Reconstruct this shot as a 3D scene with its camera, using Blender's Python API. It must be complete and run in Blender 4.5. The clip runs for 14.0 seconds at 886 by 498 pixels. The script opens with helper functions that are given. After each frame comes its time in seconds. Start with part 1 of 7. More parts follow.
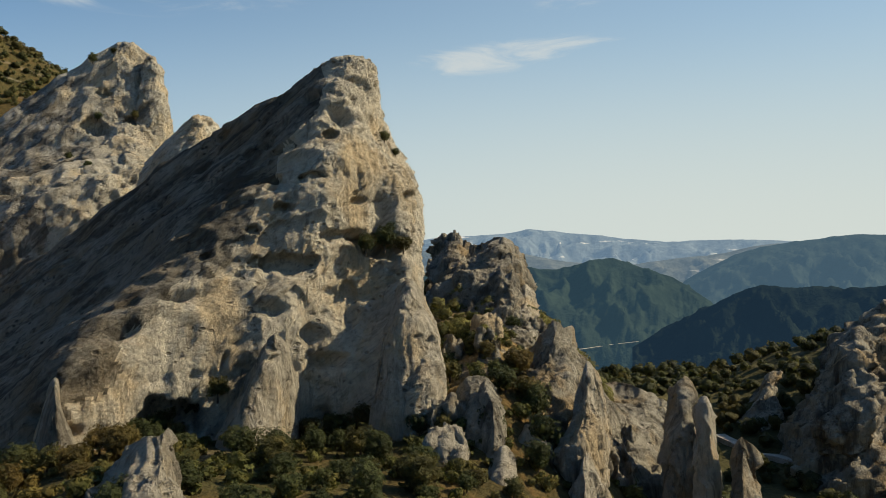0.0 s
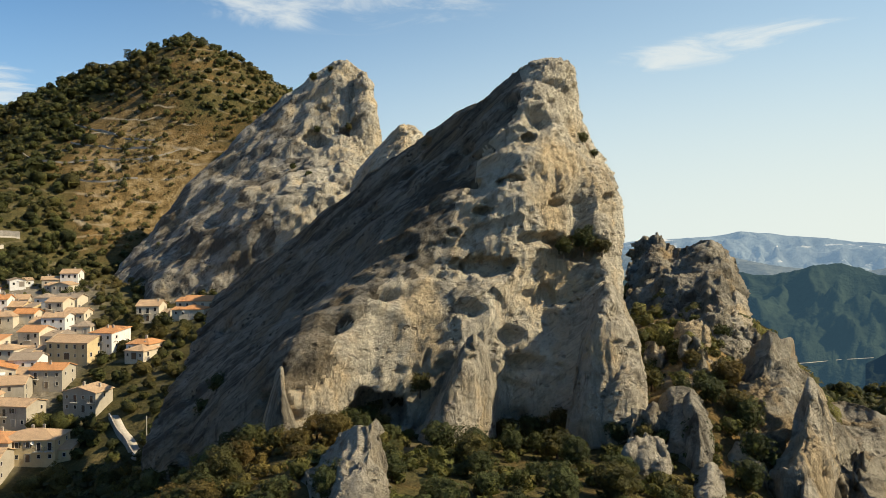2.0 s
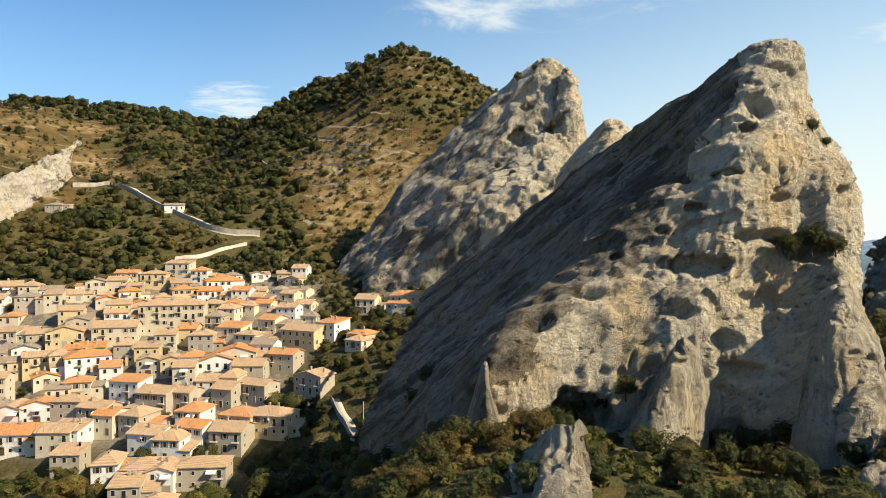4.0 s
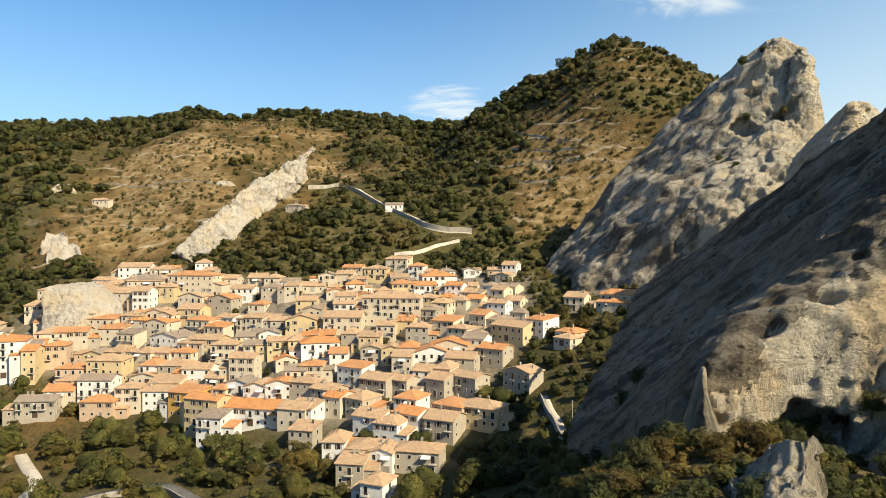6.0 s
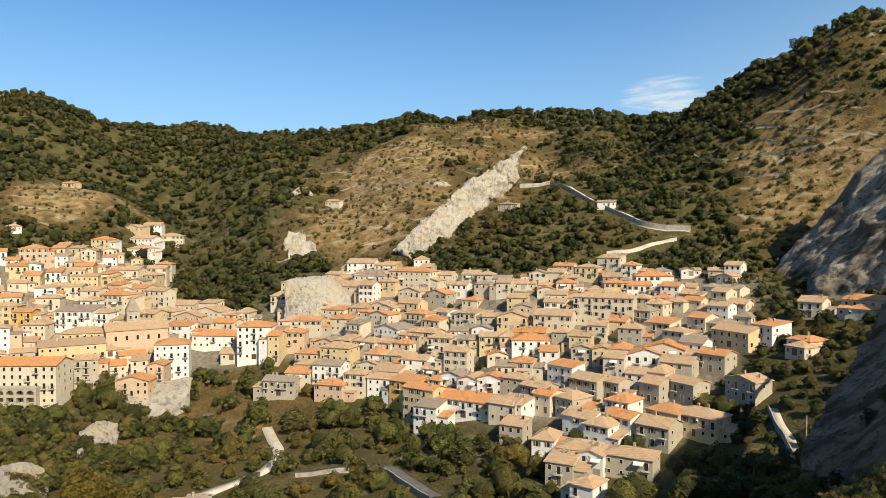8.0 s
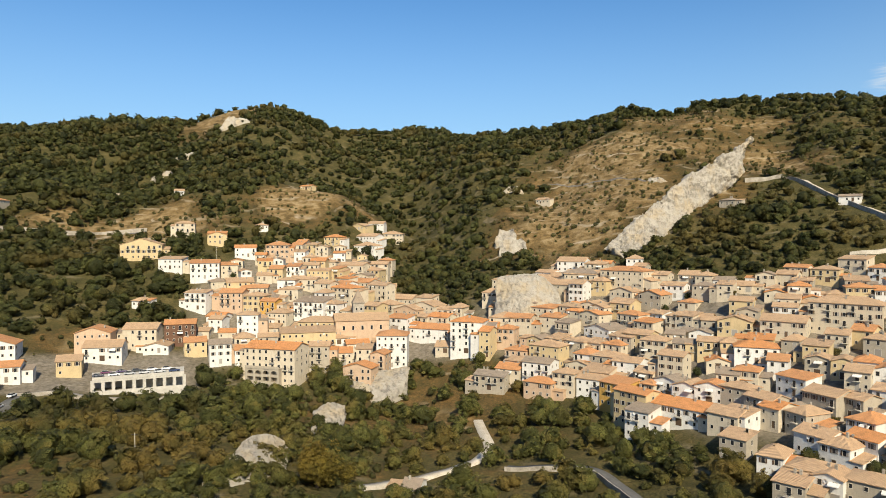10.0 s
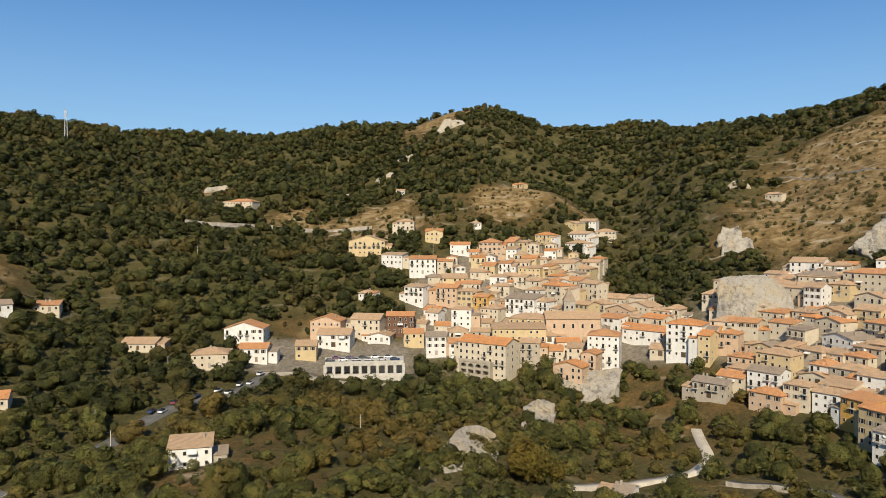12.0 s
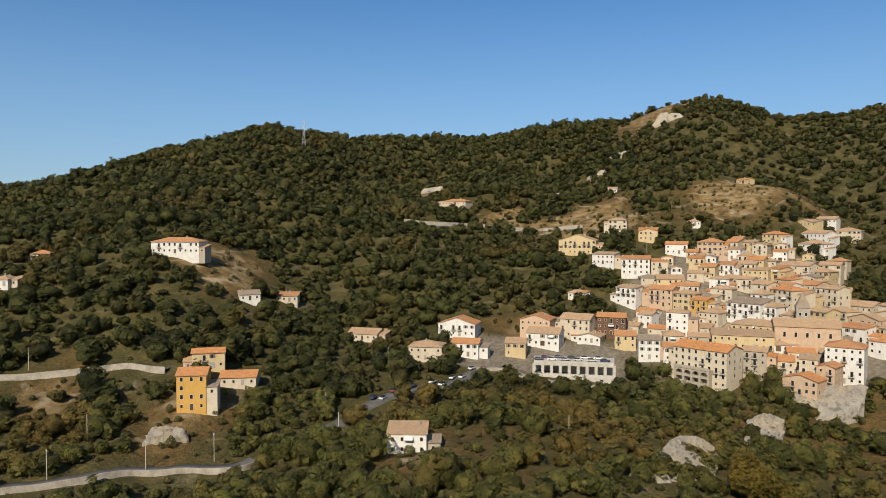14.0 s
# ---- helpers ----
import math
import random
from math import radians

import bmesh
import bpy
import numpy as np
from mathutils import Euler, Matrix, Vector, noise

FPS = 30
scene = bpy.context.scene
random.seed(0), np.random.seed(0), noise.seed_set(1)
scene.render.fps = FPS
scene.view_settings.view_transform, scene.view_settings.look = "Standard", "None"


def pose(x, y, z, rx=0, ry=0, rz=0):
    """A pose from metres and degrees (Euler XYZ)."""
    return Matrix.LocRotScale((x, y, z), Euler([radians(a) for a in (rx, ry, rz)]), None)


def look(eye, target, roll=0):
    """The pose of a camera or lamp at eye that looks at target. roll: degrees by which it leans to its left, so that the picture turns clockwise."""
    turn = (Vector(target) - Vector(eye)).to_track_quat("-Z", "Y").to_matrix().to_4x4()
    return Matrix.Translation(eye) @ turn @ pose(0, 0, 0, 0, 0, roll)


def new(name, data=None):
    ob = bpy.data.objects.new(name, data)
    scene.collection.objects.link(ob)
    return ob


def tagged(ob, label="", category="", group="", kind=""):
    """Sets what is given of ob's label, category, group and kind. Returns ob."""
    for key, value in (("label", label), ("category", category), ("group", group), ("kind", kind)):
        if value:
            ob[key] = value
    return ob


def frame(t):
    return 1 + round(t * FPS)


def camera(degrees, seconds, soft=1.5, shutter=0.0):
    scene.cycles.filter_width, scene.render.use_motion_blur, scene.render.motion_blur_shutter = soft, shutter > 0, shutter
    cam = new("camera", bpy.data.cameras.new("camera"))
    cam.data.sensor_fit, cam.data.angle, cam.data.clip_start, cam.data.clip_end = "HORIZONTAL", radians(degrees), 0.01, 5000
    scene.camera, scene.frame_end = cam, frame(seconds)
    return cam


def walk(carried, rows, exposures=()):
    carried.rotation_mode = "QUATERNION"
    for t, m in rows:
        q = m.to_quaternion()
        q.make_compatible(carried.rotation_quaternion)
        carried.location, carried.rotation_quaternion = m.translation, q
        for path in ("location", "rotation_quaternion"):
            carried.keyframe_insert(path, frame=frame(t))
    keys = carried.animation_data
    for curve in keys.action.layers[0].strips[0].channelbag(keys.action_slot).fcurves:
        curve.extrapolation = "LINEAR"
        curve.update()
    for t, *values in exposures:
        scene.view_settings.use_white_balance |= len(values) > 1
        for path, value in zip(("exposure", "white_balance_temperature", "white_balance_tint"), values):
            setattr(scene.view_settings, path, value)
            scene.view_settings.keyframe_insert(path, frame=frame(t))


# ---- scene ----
# one lens for the whole shot; the drone hovers and turns to its left
cam = camera(64.0, 14.0, soft=0.85)
TURNS = [
    (0.0, 0.00, -0.96), (0.5, 3.94, -0.88), (1.0, 7.87, -0.80), (1.5, 11.85, -0.76), (2.0, 15.85, -0.73), (2.5, 19.92, -0.72),
    (3.0, 23.94, -0.74), (4.2, 33.85, -0.93), (5.5, 44.70, -1.09), (6.0, 48.98, -1.12), (6.5, 53.22, -1.14), (7.0, 57.46, -1.19),
    (7.5, 61.70, -1.23), (8.0, 65.90, -1.27), (9.2, 76.00, -1.36), (10.5, 86.99, -1.46), (11.0, 91.23, -1.51), (11.5, 95.48, -1.55),
    (12.0, 99.70, -1.61), (12.5, 103.91, -1.67), (13.0, 108.12, -1.69), (13.5, 112.33, -1.69), (14.0, 116.55, -1.70),
]
EXPOSURES = [(0.0, -0.12, 6500, 4), (1.0, -0.02, 6550, 4), (2.0, 0.22, 6600, 4), (3.0, 0.45, 6650, 4), (5.5, 0.5, 6600, 4), (6.5, 0.43, 6550, 4), (8.0, 0.28, 6350, 4), (10.5, 0.17, 6250, 6), (12.0, -0.02, 6200, 7), (14.0, -0.17, 6150, 8)]
walk(cam, [(t, pose(0, 0, 0, 90 + pitch, 0, yaw)) for t, yaw, pitch in TURNS], EXPOSURES)

# ---- daylight ----
SUN_BEARING, SUN_HEIGHT = -83.0, 38.5     # degrees to the left of +y, degrees above the horizon
world = bpy.data.worlds.new("sky")
scene.world = world
world.use_nodes = True
wn, wl = world.node_tree.nodes, world.node_tree.links
sky = wn.new("ShaderNodeTexSky")
sky.sky_type, sky.sun_disc = "NISHITA", False
sky.sun_elevation, sky.sun_rotation = radians(SUN_HEIGHT), radians(-SUN_BEARING)
sky.altitude, sky.air_density, sky.dust_density, sky.ozone_density = 900, 1.0, 0.8, 3.0


def sky_node(kind, **inputs):
    n = wn.new(kind)
    for key, value in inputs.items():
        n.inputs[key].default_value = value
    return n


def sky_math(op, a, b):
    n = wn.new("ShaderNodeMath")
    n.operation = op
    for k, v in enumerate((a, b)):
        if isinstance(v, (int, float)):
            n.inputs[k].default_value = v
        else:
            wl.new(v, n.inputs[k])
    return n.outputs[0]


def sky_range(v, a, b, c=0.0, d=1.0):
    n = wn.new("ShaderNodeMapRange")
    n.interpolation_type = "SMOOTHSTEP"
    for key, val in (("From Min", a), ("From Max", b), ("To Min", c), ("To Max", d)):
        n.inputs[key].default_value = val
    wl.new(v, n.inputs["Value"])
    return n.outputs[0]


def sky_mix(fac, a, b):
    n = wn.new("ShaderNodeMix")
    n.data_type = "RGBA"
    for k, v in ((0, fac), (6, a), (7, b)):
        if isinstance(v, tuple):
            n.inputs[k].default_value = (*v, 1)
        else:
            wl.new(v, n.inputs[k])
    return n.outputs[2]


way = wn.new("ShaderNodeTexCoord").outputs["Generated"]
split = wn.new("ShaderNodeSeparateXYZ")
wl.new(way, split.inputs[0])
clear = sky_node("ShaderNodeHueSaturation", Saturation=1.2, Value=1.45)
wl.new(sky.outputs[0], clear.inputs["Color"])
# pale haze over the lowlands in the east, thinning upwards and to the west
east = sky_range(sky_math("ADD", sky_math("MULTIPLY", split.outputs[0], 0.75), sky_math("MULTIPLY", split.outputs[1], 0.66)), -0.35, 1.0)
low = sky_range(split.outputs[2], -0.02, 0.62, 1.0, 0.30)
pale = sky_mix(sky_range(split.outputs[2], 0.0, 0.36, 0.62, 0.0), clear.outputs[0], (3.9, 5.6, 7.5))
hazy = sky_mix(sky_math("MULTIPLY", sky_math("MULTIPLY", east, low), 0.92), pale, (6.0, 7.6, 8.7))
hazy = sky_mix(sky_math("MULTIPLY", east, sky_range(split.outputs[2], -0.02, 0.30, 0.95, 0.0)), hazy, (8.6, 8.9, 8.5))
# thin clouds: flat streaks on a high sheet
sheet_map = wn.new("ShaderNodeCombineXYZ")
high = sky_math("MAXIMUM", split.outputs[2], 0.03)
wl.new(sky_math("DIVIDE", split.outputs[0], high), sheet_map.inputs[0])
wl.new(sky_math("DIVIDE", split.outputs[1], high), sheet_map.inputs[1])
wisps = sky_node("ShaderNodeTexNoise", Scale=1.9, Detail=8.0, Roughness=0.62, Distortion=0.8)
wl.new(sheet_map.outputs[0], wisps.inputs["Vector"])


def cloud(bearing, height, wide, tall, lean=0.0):
    """How far a direction lies inside a cloud bank centred on a bearing and height in degrees."""
    b, h = radians(bearing), math.tan(radians(height))
    across = sky_math("ADD", sky_math("MULTIPLY", split.outputs[0], math.cos(b)), sky_math("MULTIPLY", split.outputs[1], math.sin(b)))
    ahead = sky_math("MAXIMUM", sky_math("ADD", sky_math("MULTIPLY", split.outputs[0], -math.sin(b)), sky_math("MULTIPLY", split.outputs[1], math.cos(b))), 0.05)
    u = sky_math("DIVIDE", across, ahead)
    v = sky_math("SUBTRACT", sky_math("DIVIDE", split.outputs[2], ahead), h)
    v = sky_math("SUBTRACT", v, sky_math("MULTIPLY", u, lean))
    d = sky_math("ADD", sky_math("POWER", sky_math("DIVIDE", u, wide), 2.0), sky_math("POWER", sky_math("DIVIDE", v, tall), 2.0))
    return sky_math("SUBTRACT", 1.0, d)


banks = cloud(-5.5, 14.3, 0.17, 0.022, 0.10)
for bank in ((20.0, 20.5, 0.26, 0.07, 0.12), (39.0, 11.0, 0.08, 0.035, 0.0), (-20.0, 19.5, 0.20, 0.03, 0.12), (48.5, 10.6, 0.06, 0.03, 0.0), (30.0, 17.5, 0.12, 0.03, 0.05), (9.0, 20.5, 0.14, 0.02, 0.05)):
    banks = sky_math("MAXIMUM", banks, cloud(*bank))
cover = sky_range(sky_math("ADD", sky_math("MULTIPLY", banks, 0.32), sky_math("MULTIPLY", wisps.outputs["Fac"], 1.6)), 0.78, 1.30, 0.0, 0.75)
cover = sky_math("MULTIPLY", cover, sky_range(banks, -0.9, 0.6))
wl.new(sky_mix(cover, hazy, (8.5, 8.6, 8.6)), wn["Background"].inputs["Color"])
wn["Background"].inputs["Strength"].default_value = 0.085

sun = new("sun", bpy.data.lights.new("sun", "SUN"))
sun.data.energy, sun.data.angle, sun.data.color = 6.5, radians(0.53), (1.0, 0.84, 0.62)
sun_dir = Vector((-math.sin(radians(SUN_BEARING)) * math.cos(radians(SUN_HEIGHT)),
                  math.cos(radians(SUN_BEARING)) * math.cos(radians(SUN_HEIGHT)), math.sin(radians(SUN_HEIGHT))))
sun.matrix_world = look(sun_dir * 300, (0, 0, 0))


# ---- materials ----
class Mat:
    """A small wrapper to write node materials shortly."""

    def __init__(self, name, roughness=0.85, specular=0.3):
        self.m = bpy.data.materials.new(name)
        self.m.use_nodes = True
        self.n, self.l = self.m.node_tree.nodes, self.m.node_tree.links
        self.b = self.n["Principled BSDF"]
        self.b.inputs["Roughness"].default_value = roughness
        self.b.inputs["Specular IOR Level"].default_value = specular

    def put(self, a, b):
        self.l.new(a, b)

    def coords(self, scale=(1, 1, 1), turn=(0, 0, 0), local=False):
        m = self.n.new("ShaderNodeMapping")
        m.inputs["Scale"].default_value = scale
        m.inputs["Rotation"].default_value = [radians(a) for a in turn]
        if local:
            c = self.n.new("ShaderNodeTexCoord").outputs["Object"]
        else:
            c = self.n.new("ShaderNodeNewGeometry").outputs["Position"]
        self.put(c, m.inputs["Vector"])
        return m.outputs[0]

    def noise(self, scale, detail=4, rough=0.55, vec=None, distort=0.0):
        t = self.n.new("ShaderNodeTexNoise")
        t.inputs["Scale"].default_value, t.inputs["Detail"].default_value = scale, detail
        t.inputs["Roughness"].default_value, t.inputs["Distortion"].default_value = rough, distort
        self.put(vec or self.coords(), t.inputs["Vector"])
        return t.outputs["Fac"]

    def ramp(self, fac, *stops):
        r = self.n.new("ShaderNodeValToRGB")
        e = r.color_ramp.elements
        while len(e) < len(stops):
            e.new(0.5)
        for el, (p, c) in zip(e, stops):
            el.position, el.color = p, (*c, 1) if len(c) == 3 else c
        self.put(fac, r.inputs["Fac"])
        return r.outputs["Color"]

    def grey(self, fac, a, b):
        """A mask that runs from 0 at a to 1 at b."""
        r = self.n.new("ShaderNodeMapRange")
        r.inputs["From Min"].default_value, r.inputs["From Max"].default_value = a, b
        self.put(fac, r.inputs["Value"])
        return r.outputs[0]

    def math(self, op, a, b):
        m = self.n.new("ShaderNodeMath")
        m.operation = op
        for i, v in enumerate((a, b)):
            if isinstance(v, (int, float)):
                m.inputs[i].default_value = v
            else:
                self.put(v, m.inputs[i])
        return m.outputs[0]

    def mix(self, fac, a, b, mode="MIX"):
        m = self.n.new("ShaderNodeMix")
        m.data_type, m.blend_type = "RGBA", mode
        for i, v in ((0, fac), (6, a), (7, b)):
            if isinstance(v, (int, float)):
                m.inputs[i].default_value = v
            elif isinstance(v, tuple):
                m.inputs[i].default_value = (*v, 1)
            else:
                self.put(v, m.inputs[i])
        return m.outputs[2]

    def color(self, c):
        if isinstance(c, tuple):
            self.b.inputs["Base Color"].default_value = (*c, 1)
        else:
            self.put(c, self.b.inputs["Base Color"])
        return self

    def bump(self, height, strength=0.5, distance=0.1):
        b = self.n.new("ShaderNodeBump")
        b.inputs["Strength"].default_value, b.inputs["Distance"].default_value = strength, distance
        self.put(height, b.inputs["Height"])
        self.put(b.outputs[0], self.b.inputs["Normal"])
        return self

    def island(self):
        return self.n.new("ShaderNodeNewGeometry").outputs["Random Per Island"]

    def chance(self):
        return self.n.new("ShaderNodeObjectInfo").outputs["Random"]

    def attribute(self, name):
        a = self.n.new("ShaderNodeAttribute")
        a.attribute_name = name
        return a.outputs["Fac"]


def rock_material(name, pale, dark, warm, along=(-0.72, 0.32, -0.62), dark_share=0.5, size=1.0, wear_and_pit_shade=1.0, deep=1.9):
    """Weathered limestone: pale and lichen-dark in streaks along its bedding, with ochre patches and upright water stains."""
    m = Mat(name, 0.93, 0.15)
    turn = Vector(along).to_track_quat("X", "Z").to_euler()

    def stretched(length):
        n = m.n.new("ShaderNodeMapping")
        n.vector_type = "TEXTURE"
        n.inputs["Rotation"].default_value = turn
        n.inputs["Scale"].default_value = (length, 1, 1)
        m.put(m.n.new("ShaderNodeNewGeometry").outputs["Position"], n.inputs["Vector"])
        return n.outputs[0]

    big = m.noise(0.07 / size, 6, 0.62)
    ribs = m.noise(0.22 / size, 8, 0.66, stretched(9.0), 0.5)
    threads = m.noise(1.2 / size, 6, 0.7, stretched(14.0))
    stains = m.noise(0.55 / size, 6, 0.66, m.coords((1, 1, 0.13)), 0.4)
    fine = m.noise(0.55 / size, 9, 0.68)
    grain = m.noise(6.0, 5, 0.75)
    base = m.ramp(m.mix(0.45, big, fine), (0.33, dark), (0.45, tuple(0.35 * a + 0.65 * b for a, b in zip(dark, pale))), (0.58, pale))
    base = m.mix(m.grey(m.noise(0.10, 6, 0.62, m.coords((1, 1, 0.6))), 0.49, 0.62), base, warm)
    black = tuple(c * 0.45 for c in dark)
    cut = 0.60 - 0.20 * dark_share
    base = m.mix(m.math("MULTIPLY", m.grey(ribs, cut, cut + 0.13), 0.75), base, black)
    base = m.mix(m.math("MULTIPLY", m.grey(threads, 0.51, 0.64), 0.6 * wear_and_pit_shade), base, black)
    base = m.mix(m.math("MULTIPLY", m.grey(stains, 0.56, 0.68), 0.6), base, tuple(c * 0.6 for c in dark))
    base = m.mix(m.math("MULTIPLY", m.grey(grain, 0.50, 0.66), 0.40 * wear_and_pit_shade), base, black)
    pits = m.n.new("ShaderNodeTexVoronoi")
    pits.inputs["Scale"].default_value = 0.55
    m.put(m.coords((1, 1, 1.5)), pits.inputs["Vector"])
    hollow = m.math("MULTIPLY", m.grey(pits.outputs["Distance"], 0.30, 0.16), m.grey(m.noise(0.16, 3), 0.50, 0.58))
    # shade inside the pits is blackened into the colour
    base = m.mix(m.math("MULTIPLY", hollow, 0.8 * min(1.0, wear_and_pit_shade)), base, black)
    m.color(base)
    fine = m.math("SUBTRACT", fine, m.math("MULTIPLY", hollow, 0.5))
    h = m.math("ADD", m.math("MULTIPLY", fine, 1.1), m.math("ADD", m.math("MULTIPLY", ribs, 1.6), m.math("MULTIPLY", stains, 0.7)))
    m.bump(m.math("ADD", h, m.math("ADD", m.math("MULTIPLY", grain, 0.35), m.math("MULTIPLY", threads, 0.4))), 1.0, deep)
    return m.m


def leaf_material(name, dark, mid, dry, dry_at=0.62, ragged=0.0, full=0.515):
    m = Mat(name, 0.62, 0.25)
    group = m.noise(0.045, 3, 0.6)
    c = m.ramp(m.mix(0.55, group, m.island()), (0.22, dark), (0.52, mid), (0.72, tuple(x * 1.35 for x in mid)))
    c = m.mix(m.math("MULTIPLY", m.grey(m.noise(0.028, 3, 0.5, m.coords((1, 1, 1), (0, 0, 40))), dry_at, dry_at + 0.14), 0.8), c, dry)
    single = m.noise(0.21, 2, 0.5)
    # dark patches in the colour imitate shade gaps between lit crowns
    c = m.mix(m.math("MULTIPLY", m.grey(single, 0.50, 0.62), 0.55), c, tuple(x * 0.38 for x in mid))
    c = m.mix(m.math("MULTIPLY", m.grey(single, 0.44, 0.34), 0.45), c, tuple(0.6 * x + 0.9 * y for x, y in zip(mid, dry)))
    # fine dark specks stand in for shaded gaps among the leaves
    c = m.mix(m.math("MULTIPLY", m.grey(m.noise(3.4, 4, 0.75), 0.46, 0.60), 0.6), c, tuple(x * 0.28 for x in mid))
    m.color(c)
    m.bump(m.noise(4.2, 3, 0.75), 1.0, 0.35)
    through_light = m.n.new("ShaderNodeBsdfTranslucent")
    m.put(c, through_light.inputs["Color"])
    blend = m.n.new("ShaderNodeMixShader")
    blend.inputs[0].default_value = 0.38
    m.put(m.b.outputs[0], blend.inputs[1])
    m.put(through_light.outputs[0], blend.inputs[2])
    last = blend.outputs[0]
    if ragged:
        # leafy sprays: ragged edges and small gaps
        gap = m.n.new("ShaderNodeMixShader")
        m.put(m.grey(m.noise(ragged, 2, 0.6), full, full + 0.015), gap.inputs[0])
        m.put(last, gap.inputs[1])
        m.put(m.n.new("ShaderNodeBsdfTransparent").outputs[0], gap.inputs[2])
        last = gap.outputs[0]
    m.put(last, m.n["Material Output"].inputs["Surface"])
    return m.m


ROCK = rock_material("limestone", (0.74, 0.66, 0.51), (0.33, 0.285, 0.22), (0.68, 0.53, 0.33), dark_share=0.25, wear_and_pit_shade=0.75)
# lichen, and a base darkened for the shade on the pinnacle's left face
ROCK_SLAB = rock_material("lichen_and_shade_limestone", (0.41, 0.365, 0.285), (0.118, 0.102, 0.079), (0.30, 0.235, 0.15), dark_share=0.66)
ROCK_UP = rock_material("fluted_limestone", (0.60, 0.53, 0.41), (0.22, 0.19, 0.145), (0.60, 0.46, 0.28), (0.1, 0.1, -1.0), 0.3, wear_and_pit_shade=0.6)
ROCK_PALE = rock_material("pale_limestone", (0.47, 0.43, 0.365), (0.25, 0.225, 0.185), (0.46, 0.385, 0.275), (0.75, 0.3, 0.5), 0.2, wear_and_pit_shade=0.2, deep=1.1)
# grey stone, its dark tone lowered in place of shade on back-lit rock
ROCK_DARK = rock_material("shaded_grey_limestone", (0.42, 0.375, 0.29), (0.105, 0.090, 0.068), (0.36, 0.265, 0.15), (0.1, 0.2, -1.0), 0.55, wear_and_pit_shade=0.5, deep=1.4)
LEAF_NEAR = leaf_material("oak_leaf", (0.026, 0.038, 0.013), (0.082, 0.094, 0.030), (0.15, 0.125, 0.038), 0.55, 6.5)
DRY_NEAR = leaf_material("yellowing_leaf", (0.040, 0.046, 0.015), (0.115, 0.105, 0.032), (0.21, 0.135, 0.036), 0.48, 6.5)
ROCK_PEAK = rock_material("peak_limestone", (0.56, 0.505, 0.40), (0.22, 0.195, 0.152), (0.60, 0.49, 0.33), dark_share=0.3, size=1.5, wear_and_pit_shade=0.6)
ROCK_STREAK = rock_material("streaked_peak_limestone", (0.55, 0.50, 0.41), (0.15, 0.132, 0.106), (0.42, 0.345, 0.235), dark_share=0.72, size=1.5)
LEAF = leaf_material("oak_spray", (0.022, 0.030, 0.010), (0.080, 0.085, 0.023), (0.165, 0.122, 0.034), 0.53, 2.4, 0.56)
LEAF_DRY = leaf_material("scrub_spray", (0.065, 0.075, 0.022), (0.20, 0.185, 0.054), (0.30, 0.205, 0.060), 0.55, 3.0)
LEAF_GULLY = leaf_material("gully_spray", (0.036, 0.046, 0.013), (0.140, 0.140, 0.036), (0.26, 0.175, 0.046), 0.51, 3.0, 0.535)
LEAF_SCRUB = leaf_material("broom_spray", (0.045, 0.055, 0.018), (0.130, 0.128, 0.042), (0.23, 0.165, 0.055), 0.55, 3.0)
bark = Mat("bark", 0.9, 0.2)
BARK = bark.color(bark.ramp(bark.noise(3.0), (0.3, (0.05, 0.038, 0.027)), (0.7, (0.13, 0.10, 0.075)))).m


# ---- shape tools ----
def at(bearing, distance, z=0.0):
    """The place at a bearing (degrees to the left of +y) and a distance on the map."""
    a = radians(bearing)
    return np.array((-distance * math.sin(a), distance * math.cos(a), z))


def lattice(ix, iy, iz, seed):
    h = (ix * 374761393 + iy * 668265263 + iz * 1440662683 + seed * 974634777) & 0x7FFFFFFF
    h = ((h ^ (h >> 13)) * 1274126177) & 0x7FFFFFFF
    return ((h ^ (h >> 16)) & 0xFFFF) / 32767.5 - 1.0


def grain3(p, seed=0):
    """Smooth value noise, -1 to 1, at an array of points."""
    i = np.floor(p).astype(np.int64)
    f = p - i
    f = f * f * f * (f * (f * 6 - 15) + 10)
    out = 0.0
    for dx in (0, 1):
        for dy in (0, 1):
            for dz in (0, 1):
                w = (f[..., 0] if dx else 1 - f[..., 0]) * (f[..., 1] if dy else 1 - f[..., 1]) * (f[..., 2] if dz else 1 - f[..., 2])
                out = out + w * lattice(i[..., 0] + dx, i[..., 1] + dy, i[..., 2] + dz, seed)
    return out


def fbm(p, octaves=5, gain=0.5, seed=0, ridged=False):
    total, amp, norm = 0.0, 1.0, 0.0
    for k in range(octaves):
        v = grain3(p * 2.03 ** k + 17.3 * k, seed + k)
        total = total + amp * ((1 - 2 * np.abs(v)) if ridged else v)
        norm += amp
        amp *= gain
    return total / norm


